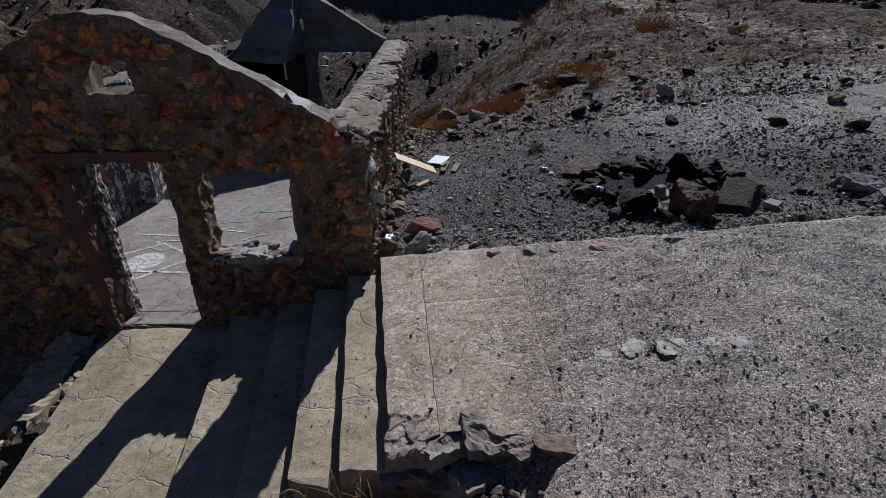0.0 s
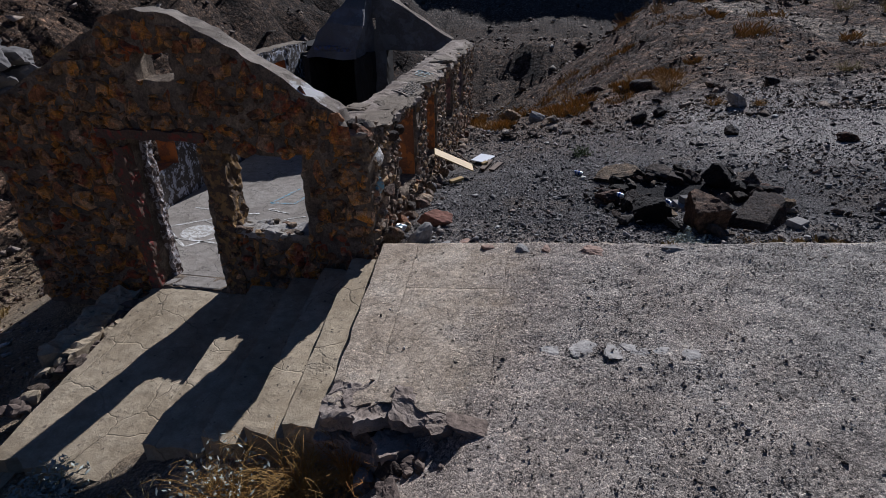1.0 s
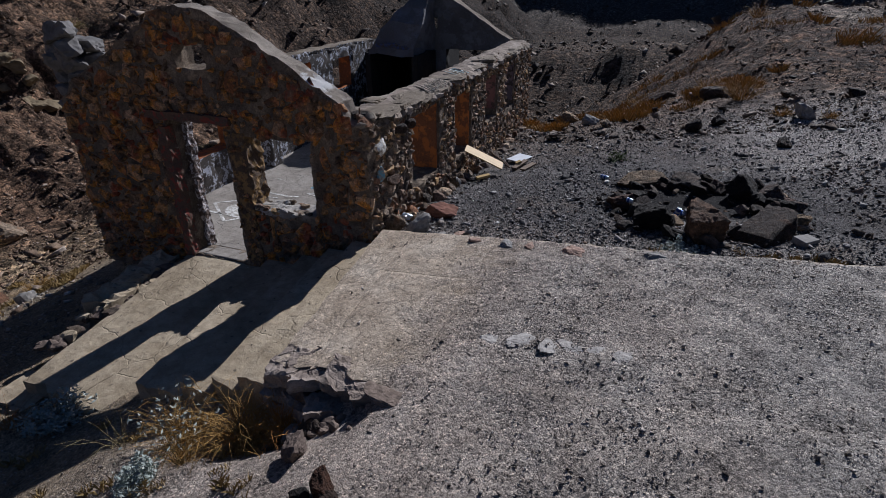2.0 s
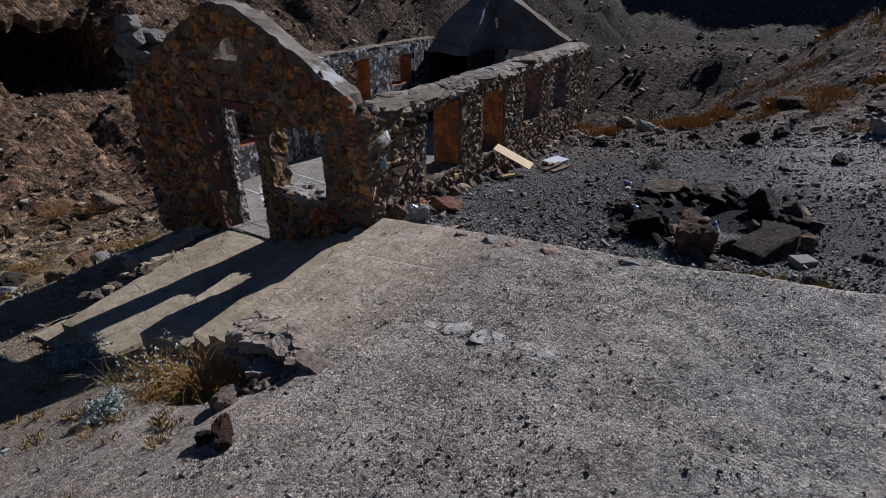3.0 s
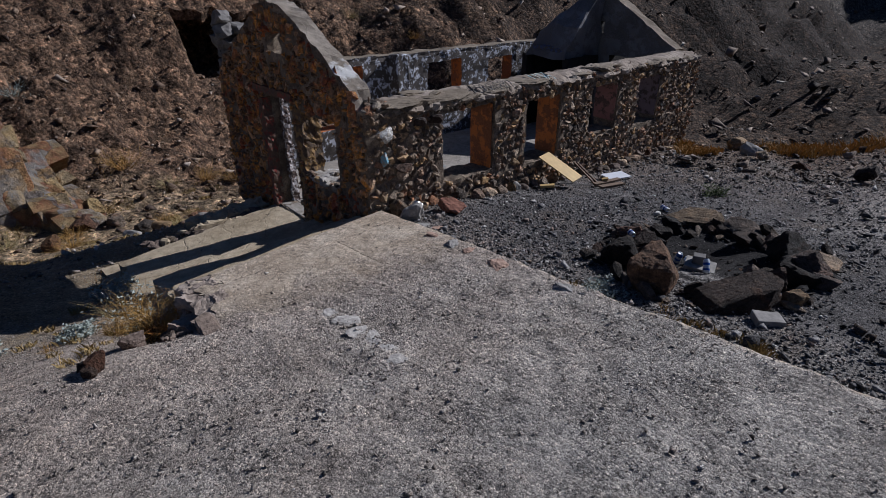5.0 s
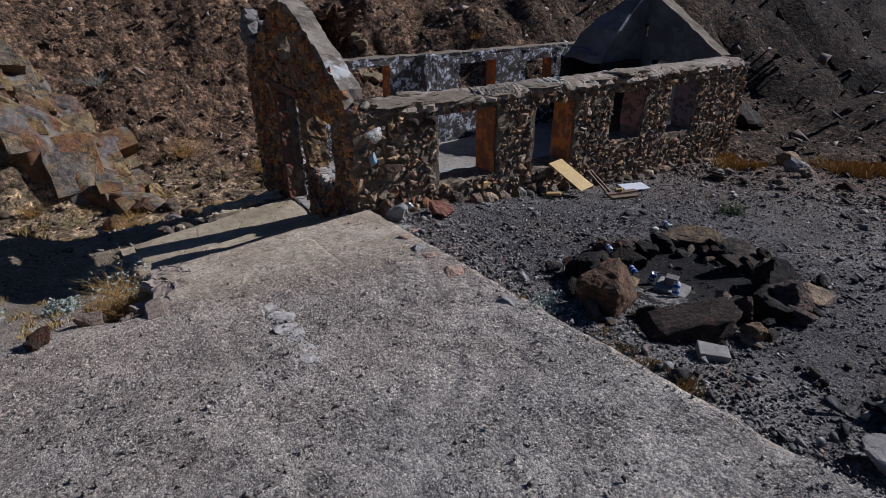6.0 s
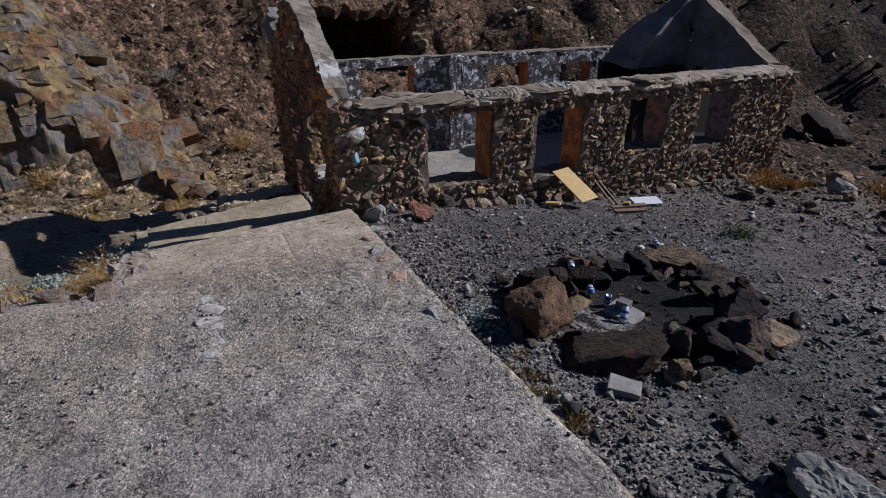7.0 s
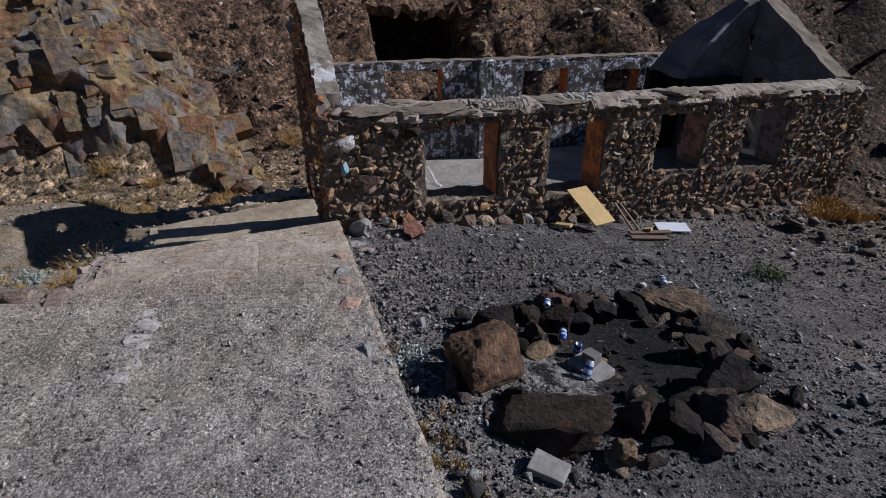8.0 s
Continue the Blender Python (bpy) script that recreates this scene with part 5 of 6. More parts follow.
for i, (x, y, sx, sy, sz, m) in enumerate(((0.74, 2.46, 0.30, 0.19, 0.06, SLABBREAK), (0.05, 2.58, 0.24, 0.2, 0.16, RUBBLE),
                                            (-0.22, 2.60, 0.26, 0.2, 0.2, RUBBLE), (0.34, 1.93, 0.22, 0.13, 0.17, RUBBLE), (0.76, 1.60, 0.15, 0.13, 0.17, DARKROCK), (0.66, 1.54, 0.14, 0.11, 0.11, SOOTROCK), (0.84, 1.55, 0.11, 0.09, 0.10, DARKROCK),
                                            (0.05, 2.28, 0.2, 0.16, 0.16, PALEROCK), (0.28, 2.23, 0.18, 0.15, 0.13, DARKROCK))):
    rock("rock", (x, y), (sx, sy, sz), (10 * (i % 3), 8, 37 * i), 400 + i, m, ("dark angular rock by the broken slab corner" if m in (DARKROCK, SOOTROCK) else "pale block broken off the slab corner"), 4, 0.07, sink=0.25, group="rocks at the slab corner")
for i, (x, y, s) in enumerate(((1.33, 3.32, 0.24), (1.52, 3.36, 0.20), (1.76, 3.34, 0.18), (1.95, 3.38, 0.19), (2.15, 3.38, 0.17), (2.32, 3.33, 0.16))):
    rock("flat_stone", (x, y), (s * 1.05, s * 0.75, 0.022), (0, 1, 50 * i), 430 + i, CHALKSTONE, "flat pale stone set flush in the gravel", 4, 0.12, sink=0.80, group="row of pale stones")
PINKSTONE = mat_plain("pinkish_flat_stone", (0.36, 0.24, 0.18), 0.9, 0, 0.3, 12, 0.4)
for i, (x, y, s, m) in enumerate(((1.0, 5.08, 0.24, PALEROCK), (1.72, 5.06, 0.34, PINKSTONE), (2.52, 5.10, 0.30, PALEROCK), (0.62, 5.12, 0.2, PINKSTONE), (0.12, 5.35, 0.3, PALEROCK), (0.30, 5.46, 0.2, PINKSTONE), (1.25, 5.1, 0.18, PINKSTONE))):
    rock("edge_stone", (x, y), (s * 0.85, s * 0.55, 0.06), (0, 3, 20 * i - 40), 450 + i, m, "flat worn stone along the slab edge", 4, 0.10, sink=0.72, group="stones along the slab edge")
rock("red_stone", (-0.15, 6.12), (0.36, 0.26, 0.20), (0, 5, 20), 471, REDSTONE, "reddish brown block lying beside the house", 4, 0.04, sink=0.2)
for i, (x, y, s) in enumerate(((-0.50, 5.28, 0.34), (-0.58, 5.52, 0.28), (-0.22, 5.45, 0.3), (-0.60, 8.15, 0.26), (-0.55, 7.9, 0.2))):
    rock("footing_stone", (x, y), (s, s * 0.6, s * 0.9), (15, 30 * (i % 2), 25 * i), 480 + i, ROCK if i % 2 else PALEROCK, "loose footing stone against the house wall", 3, 0.06, sink=0.3, group="footing stones")
rnd = random.Random(77)
for i in range(30):
    y = 5.9 + i * 0.27
    rock("footing_stone", (EX + 0.08 + rnd.uniform(-0.02, 0.12), y), (rnd.uniform(0.12, 0.24), rnd.uniform(0.12, 0.26), rnd.uniform(0.12, 0.2)), (rnd.uniform(-20, 20), rnd.uniform(-20, 20), rnd.uniform(0, 360)), 1500 + i,
         rnd.choice((ROCK, STONE, STONE, RUBBLE)), "loose footing stone against the house wall", 2, 0.06, sink=0.35, group="footing stones")

# ---- fire ring ----
RING = ((2.99, 5.83, 0.40, 0.44, 0.46, 0, -14, -18, RUSTROCK), (3.60, 6.05, 0.40, 0.80, 0.30, 6, -18, -20, DARKROCK), (2.08, 6.88, 0.32, 0.34, 0.22, 0, 12, 20, RUSTROCK),
        (2.32, 8.11, 0.76, 0.38, 0.17, 0, -12, 12, ROCK), (2.44, 6.18, 0.36, 0.40, 0.32, 0, 0, 10, SOOTROCK), (3.56, 7.50, 0.34, 0.50, 0.26, 10, 6, 20, SOOTROCK), (3.84, 7.22, 0.30, 0.32, 0.32, 0, 14, 0, DARKROCK),
        (3.96, 7.46, 0.26, 0.32, 0.07, 0, 8, 10, ROCK), (3.86, 6.86, 0.26, 0.26, 0.24, 0, 10, 50, SOOTROCK), (3.77, 6.62, 0.20, 0.18, 0.22, 0, 0, 0, DARKROCK), (3.74, 7.08, 0.28, 0.24, 0.26, 10, 0, 70, SOOTROCK),
        (3.50, 6.84, 0.17, 0.14, 0.13, 4, 8, 20, ROCK), (3.10, 7.80, 0.30, 0.34, 0.16, 0, 10, 15, DARKROCK), (2.98, 8.02, 0.34, 0.36, 0.13, 8, 0, 40, ROCK), (3.30, 7.86, 0.12, 0.36, 0.20, 0, 30, 14, DARKROCK),
        (4.00, 6.38, 0.18, 0.18, 0.18, 0, 0, 60, ROCK), (2.73, 6.43, 0.20, 0.28, 0.08, 0, 6, 30, ROCK), (2.56, 6.50, 0.20, 0.18, 0.18, 0, 0, 0, DARKROCK), (2.26, 6.58, 0.16, 0.22, 0.22, 10, 20, 20, SOOTROCK),
        (2.34, 6.80, 0.26, 0.30, 0.20, 0, 0, 0, SOOTROCK), (2.36, 7.06, 0.20, 0.22, 0.18, 0, 0, 60, SOOTROCK), (2.28, 7.36, 0.24, 0.20, 0.20, 0, 0, 60, SOOTROCK), (2.24, 7.66, 0.28, 0.22, 0.20, 0, 0, 60, SOOTROCK),
        (2.06, 7.20, 0.22, 0.26, 0.16, 0, 0, 10, DARKROCK), (2.76, 7.92, 0.22, 0.20, 0.14, 0, 0, 30, DARKROCK), (3.64, 6.78, 0.16, 0.14, 0.14, 12, 0, 80, SOOTROCK), (2.66, 6.28, 0.18, 0.14, 0.14, 0, 0, 44, SOOTROCK),
        (4.06, 6.98, 0.20, 0.16, 0.14, 0, 0, 12, DARKROCK), (3.36, 5.98, 0.18, 0.14, 0.12, 0, 0, 12, SOOTROCK), (4.02, 7.12, 0.16, 0.14, 0.12, 0, 0, 72, RUSTROCK))
RING_LABEL = {RUSTROCK: "rust-brown boulder of the fire ring", DARKROCK: "dark brown angular boulder of the fire ring", SOOTROCK: "soot-blackened rock of the fire ring", ROCK: "brown slab of rock in the fire ring", PALEROCK: "pale flat stone inside the fire ring"}
for i, (x, y, sx, sy, sz, ax, ay, az, m) in enumerate(RING):
    rock("fire_ring_rock", (x, y), (sx, sy, sz * 0.95), (ax + 9 * math.sin(i * 2.1), ay + 9 * math.cos(i * 1.7), az), 520 + i, m, RING_LABEL[m], 4 if sx * sy > 0.07 else 3, 0.05, 7, sink=0.42 if i < 2 else 0.24, group="fire ring rocks")
rnd = random.Random(31)
for i in range(190):
    a_, r_ = rnd.uniform(0, 6.28), rnd.choice((rnd.uniform(0.1, 0.6), rnd.uniform(0.7, 1.4), rnd.uniform(0.8, 1.25), rnd.uniform(0.8, 1.25)))
    x, y, s = 2.98 + 0.95 * r_ * math.cos(a_), 6.92 + 1.08 * r_ * math.sin(a_), rnd.choice((0.04, 0.05, 0.07, 0.1, 0.14)) * rnd.uniform(0.8, 1.2)
    s *= 0.5 if r_ < 0.6 else 1.0
    rock("charred_stone", (x, y), (s * 1.4, s * rnd.uniform(0.6, 1), s * rnd.uniform(0.25, 0.7)), (rnd.uniform(-30, 30), rnd.uniform(-30, 30), rnd.uniform(0, 360)), 600 + i, rnd.choice((SOOTROCK, SOOTROCK, DARKROCK, ROCK)), "small charred stone in the ashes", 2, 0.06, 9, 0.2, "charred stones")


def can(at, turn, style):
    e = empty("drink_can", at)
    prof = [(0.0, 0.0), (0.024, 0.0), (0.026, 0.006), (0.033, 0.016), (0.033, 0.128), (0.026, 0.146), (0.027, 0.150), (0.024, 0.150), (0.023, 0.145), (0.0, 0.145)]

    def lathe(nm, seg, mat, grow=0.0, label=""):
        bm = bmesh.new()
        rings = []
        for r_, z_ in seg:
            if r_ == 0:
                rings.append([bm.verts.new((0, 0, z_ - 0.075))] * 16)
            else:
                rings.append([bm.verts.new(((r_ + grow) * math.cos(k * math.pi / 8), (r_ + grow) * math.sin(k * math.pi / 8), z_ - 0.075)) for k in range(16)])
        for p_, q_ in zip(rings, rings[1:]):
            for k in range(16):
                f = list(dict.fromkeys([p_[k], p_[(k + 1) % 16], q_[(k + 1) % 16], q_[k]]))
                if len(f) > 2:
                    bm.faces.new(f)
        for f in bm.faces:
            f.smooth = True
        return part(nm, bm, mat, e, label)
    lathe("body", prof[2:6], CANBLUE if style else CANWHITE)
    lathe("base", prof[:3], ALU, 0, "bare aluminium base")
    lathe("lid", prof[5:], ALU, 0, "bare aluminium lid")
    lathe("print_band", [(0.0333, 0.03), (0.0333, 0.06 if style else 0.05)], CANWHITE if style else CANBLUE, 0.0006, "printed band")
    lathe("print_band", [(0.0333, 0.085), (0.0333, 0.11)], CANWHITE if style else CANBLUE, 0.0006, "printed band")
    e.rotation_euler = [radians(a_) for a_ in turn]
    return tagged(e, "blue and white drink can dropped in the fire ring" if style else "white and blue drink can lying among stones", "can", "drink cans")


for x, y, lift, turn, style in ((2.16, 6.80, 0.16, (90, 0, 62), 0), (2.54, 6.77, 0.07, (90, 6, 62), 1), (2.77, 6.78, 0.08, (14, 8, 40), 1), (2.87, 6.88, 0.06, (90, 0, 75), 0), (3.12, 6.66, 0.08, (35, 12, 200), 0),
                                (1.75, 8.42, 0.04, (90, 0, 62), 0)):
    can((x, y, float(surf_z(x, y)) + lift), turn, style)

block = tagged(part("concrete_block", box_bm((0.22, 0.15, 0.07), 0.008, 0.006, 3, 2), PALEROCK, None), "broken grey concrete block lying on gravel", "block")
block.location, block.rotation_euler = (3.97, 5.89, float(surf_z(3.97, 5.89)) + 0.03), (0.05, 0.04, 0.75)
paver = tagged(part("paver", box_bm((0.30, 0.22, 0.06), 0.008, 0.006, 3, 4), PALEROCK, None), "pale broken paver among the ashes", "paver")
paver.location, paver.rotation_euler = (3.02, 6.76, float(surf_z(3.02, 6.76)) + 0.045), (0.1, 0.05, 0.3)
brick_ = tagged(part("brick", box_bm((0.12, 0.10, 0.10), 0.006, 0.004, 2, 6), GREYCLIFF, None), "grey half brick standing on the paver", "brick")
brick_.location, brick_.rotation_euler = (2.99, 6.77, float(surf_z(3.02, 6.76)) + 0.115), (0, 0, 0.4)

# flat cracked slab and pale boulder at the edge of the terrace
CRACKED = mat_concrete("cracked_pale_rock", (0.20, 0.19, 0.18), (0.29, 0.275, 0.255), (0.37, 0.355, 0.33), 1.0, 0.35, cells=7.5)
rock("pale_boulder", (5.17, 6.26), (0.50, 0.42, 0.24), (0, 8, 20), 701, CRACKED, "pale rounded boulder on the gravel terrace", 5, 0.09, sink=0.48)
rock("cracked_slab", (5.30, 5.70), (0.52, 0.42, 0.14), (0, 3, 50), 702, CRACKED, "flat grey slab of rock with cracks", 5, 0.06, sink=0.3)


# ---- boards and planks by the wall ----
def board(name, a_, b_, width, thick, mat, label, category):
    """A board from the middle of one short edge to the middle of the other."""
    a_, b_ = Vector(a_), Vector(b_)
    ob = part(name, box_bm(((b_ - a_).length, width, thick), min(0.004, thick * 0.2)), mat, None)
    m = (b_ - a_).to_track_quat("X", "Z").to_matrix().to_4x4()
    m.translation = (a_ + b_) / 2
    ob.matrix_world = m
    return tagged(ob, label, category)


def on_ground(x, y, lift=0.0):
    return (x, y, float(surf_z(x, y)) + lift)


board("plywood_board", (-0.66, 8.70, 0.00), (-0.01, 8.83, -0.30), 0.36, 0.018, PLY, "yellow plywood board leaning against the wall base", "board")
board("white_panel", on_ground(-0.02, 9.70, 0.06), on_ground(0.14, 10.12, 0.07), 0.30, 0.016, WHITEBOARD, "dusty white panel lying on the gravel", "panel")
board("plank", (-0.34, 9.16, -0.16), on_ground(0.02, 9.30, 0.03), 0.032, 0.022, OLDWOOD, "thin brown wooden lath leaning on the wall", "plank")
board("plank", (-0.36, 9.26, -0.18), on_ground(-0.02, 9.42, 0.03), 0.032, 0.022, OLDWOOD, "thin brown wooden lath leaning on the wall", "plank")
board("plank", on_ground(0.12, 9.15, 0.05), on_ground(0.22, 9.75, 0.05), 0.09, 0.03, OLDWOOD, "weathered plank lying on the gravel", "plank")
board("plank", on_ground(0.30, 9.05, 0.03), on_ground(0.42, 9.55, 0.03), 0.10, 0.03, OLDWOOD, "weathered plank lying on the gravel", "plank")
board("wood_offcut", on_ground(-0.30, 8.22, 0.06), on_ground(-0.12, 8.36, 0.09), 0.09, 0.04, PLY, "short pale offcut of wood", "wood")
board("wood_offcut", on_ground(0.10, 9.40, 0.09), on_ground(0.18, 9.46, 0.11), 0.08, 0.04, PLY, "small yellow offcut of wood", "wood")
crushed = tagged(part("foil_wrapper", rock_bm(731, 14, 3, 0.16), ALU, None), "crumpled shiny wrapper against the house corner", "litter")
crushed.location, crushed.scale, crushed.rotation_euler = on_ground(-0.56, 5.86, 0.06), (0.17, 0.12, 0.12), (0.1, 0.2, 0.9)


# ---- plants ----
def shrub(name, at, spread, height, stems, seed, stem_mat, label, leaf_mat=None, leaves=0, leaf=0.03, width=0.006, arch=0.5, bend=0.3, twigs=2, category="shrub", group=""):
    """A plant: thin arching stems with side twigs, and small leaves."""
    rnd = random.Random(seed)
    base = empty(name, at)
    V, F, LV, LF = [], [], [], []

    def strand(p, d, length, w, depth):
        pts = [p]
        side = Vector((rnd.gauss(0, 1), rnd.gauss(0, 1), 0))
        for i in range(5):
            d = (d + Vector((0, 0, -arch * 0.12 * i)) + side * (bend * 0.12) + Vector((rnd.gauss(0, 1), rnd.gauss(0, 1), rnd.gauss(0, 1))) * 0.10).normalized()
            pts.append(pts[-1] + d * (length / 5))
        n0 = len(V)
        for i, q in enumerate(pts):
            ww = w * (1 - 0.16 * i)
            a_ = rnd.uniform(0, 6.28)
            for k in range(3):
                V.append((q.x + ww * math.cos(a_ + k * 2.094), q.y + ww * math.sin(a_ + k * 2.094), q.z))
            if i:
                r0, r1 = n0 + 3 * (i - 1), n0 + 3 * i
                for k in range(3):
                    F.append((r0 + k, r0 + (k + 1) % 3, r1 + (k + 1) % 3, r1 + k))
        if depth:
            for _ in range(twigs):
                i = rnd.randrange(2, 6)
                td = (d + Vector((rnd.gauss(0, 1), rnd.gauss(0, 1), rnd.gauss(0, 0.6))) * 0.8).normalized()
                strand(pts[i], td, length * rnd.uniform(0.25, 0.5), w * 0.6, depth - 1)
        if leaf_mat:
            for _ in range(leaves):
                i = rnd.randrange(2, 6)
                q = pts[i] + Vector((rnd.gauss(0, 1), rnd.gauss(0, 1), rnd.gauss(0, 1))) * leaf * 0.7
                u_ = Vector((rnd.gauss(0, 1), rnd.gauss(0, 1), rnd.gauss(0, 0.6))).normalized() * leaf * rnd.uniform(0.6, 1.2)
                v_ = u_.cross(Vector((rnd.gauss(0, 1), rnd.gauss(0, 1), rnd.gauss(0, 1)))).normalized() * leaf * 0.36
                n_ = len(LV)
                LV.extend([tuple(q - u_), tuple(q + v_ + u_.cross(v_) * 4), tuple(q + u_), tuple(q - v_ + u_.cross(v_) * 4)])
                LF.append((n_, n_ + 1, n_ + 2, n_ + 3))
    for _ in range(stems):
        a_, r_ = rnd.uniform(0, 6.28), rnd.random() ** 0.7
        d = Vector((math.cos(a_) * r_ * spread / height, math.sin(a_) * r_ * spread / height, 1)).normalized()
        p = Vector((math.cos(a_), math.sin(a_), 0)) * spread * 0.25 * rnd.random() + Vector((0, 0, -0.03))
        strand(p, d, height * rnd.uniform(0.7, 1.25) * (1 + 0.4 * r_), width, 1)
    raw("branchwork", V, F, stem_mat, base)
    if LV:
        raw("foliage", LV, LF, leaf_mat, base)
    return tagged(base, label, category, group)


shrub("dead_shrub", on_ground(-0.44, 2.26, -0.02), 0.24, 0.50, 190, 1, DRYGOLD, "dead orange-brown shrub in front of the steps", width=0.005, arch=1.4, bend=0.8, twigs=3, group="dead shrubs")
shrub("dead_shrub", on_ground(-0.08, 2.34, -0.02), 0.20, 0.32, 90, 2, DRYBROWN, "dead orange-brown shrub in front of the steps", width=0.004, arch=1.0, bend=0.6, twigs=3, group="dead shrubs")
shrub("brittle_bush", on_ground(-1.02, 2.20, -0.02), 0.20, 0.36, 150, 3, DRYGOLD, "straw-coloured bush with a few silvery leaves", SILVER, 1, 0.028, 0.004, 0.8, 0.4, 2)
shrub("silver_plant", on_ground(-0.86, 1.63, 0.0), 0.17, 0.12, 60, 4, STRAW, "low silvery green plant on gravel", SILVER, 22, 0.022, 0.004, 0.3, 0.3, 1, "plant")
shrub("silver_plant", on_ground(-2.75, 2.28, 0.0), 0.28, 0.20, 60, 5, STRAW, "silvery plant in shade at the path end", SILVER, 12, 0.032, 0.004, 0.3, 0.3, 1, "plant")
shrub("silver_plant", on_ground(-1.45, 0.80, 0.0), 0.2, 0.13, 50, 6, STRAW, "low silvery green plant on gravel", SILVER, 13, 0.03, 0.004, 0.3, 0.3, 1, "plant")
shrub("dry_grass_tuft", on_ground(-0.75, 1.95, 0.0), 0.22, 0.22, 60, 7, DRYGOLD, "small tuft of dry golden grass", width=0.003, twigs=1, category="grass", group="grass tufts")
shrub("dry_grass_tuft", on_ground(-0.62, 1.35, 0.0), 0.10, 0.10, 30, 8, DRYGOLD, "small tuft of dry golden grass", width=0.003, twigs=1, category="grass", group="grass tufts")
shrub("dry_grass_tuft", on_ground(-1.6, 2.05, 0.0), 0.22, 0.30, 24, 9, STRAW, "thin dry stalks at the path end", width=0.003, twigs=1, category="grass", group="grass tufts")
shrub("dry_grass_tuft", on_ground(-3.3, 2.1, 0.0), 0.25, 0.22, 50, 10, DRYBROWN, "small tuft of dry reddish grass", width=0.003, twigs=1, category="grass", group="grass tufts")
shrub("edge_weed", on_ground(2.72, 5.36, 0.0), 0.18, 0.12, 36, 11, STRAW, "small grey-green weed at the slab edge", SILVER, 8, 0.022, 0.003, 0.2, 0.3, 1, "plant")
shrub("edge_weed", on_ground(3.35, 5.42, 0.0), 0.12, 0.10, 26, 12, DRYGOLD, "small dry weed at the slab edge", width=0.003, twigs=1, category="plant")
shrub("green_weed", on_ground(1.89, 9.76, 0.0), 0.22, 0.14, 60, 13, GREEN, "low dull green weed in dark gravel", GREEN, 5, 0.02, 0.003, 0.3, 0.3, 1, "plant")
for i, (x, y, s, h_, m) in enumerate(((4.40, 15.2, 0.62, 0.52, 0), (3.80, 17.3, 0.35, 0.36, 0), (2.10, 21.3, 0.7, 0.5, 0), (-0.05, 12.9, 0.45, 0.25, 0), (0.45, 15.8, 0.45, 0.25, 0), (-0.8, 17.8, 0.9, 0.4, 0), (0.6, 19.4, 0.9, 0.4, 0), (1.2, 14.2, 0.25, 0.2, 0),
                                       (-1.8, 16.2, 0.6, 0.3, 0), (8.5, 15.4, 0.4, 0.25, 1), (9.6, 14.4, 0.4, 0.25, 0), (5.6, 12.3, 0.2, 0.15, 0), (4.9, 12.9, 0.25, 0.2, 0), (6.5, 30.5, 0.8, 0.6, 0), (14.5, 30.0, 0.8, 0.6, 1), (16.0, 29.0, 0.9, 0.7, 1),
                                       (-14.8, 8.4, 0.7, 0.4, 0), (-15.6, 7.6, 0.7, 0.5, 0), (-15.4, 6.2, 0.7, 0.35, 1), (-16.8, 5.2, 0.9, 0.65, 0), (-20.8, 3.0, 0.8, 0.5, 2), (-12.6, 5.2, 0.8, 0.3, 0), (-12.0, 2.6, 0.8, 0.35, 0), (-13.6, 1.2, 0.7, 0.3, 1),
                                       (-15.3, 1.6, 0.7, 0.4, 0), (-14.6, 0.2, 0.7, 0.4, 0), (-13.2, 2.8, 0.6, 0.3, 0), (-15.0, -1.2, 0.7, 0.4, 0), (-12.6, 0.2, 0.6, 0.3, 0), (-9.0, 6.0, 0.6, 0.25, 0), (-8.2, 4.4, 0.6, 0.25, 1), (-11.5, -0.6, 0.8, 0.4, 0), (-22, 18.5, 0.9, 0.4, 1), (-26, 22, 1.0, 0.5, 1), (-24, 25, 1.0, 0.5, 0), (-19, 20.5, 0.8, 0.4, 0))):
    shrub("desert_bush", on_ground(x, y, -0.02), s, h_, 90, 40 + i, (DRYGOLD, STRAW, SILVER)[m],
          ("dry golden brush growing on stony ground", "straw-coloured dry brush on stony ground", "grey-green bush on the brown slope")[m], width=0.008 if x > -6 else 0.009, twigs=2, arch=0.3, group="desert bushes")

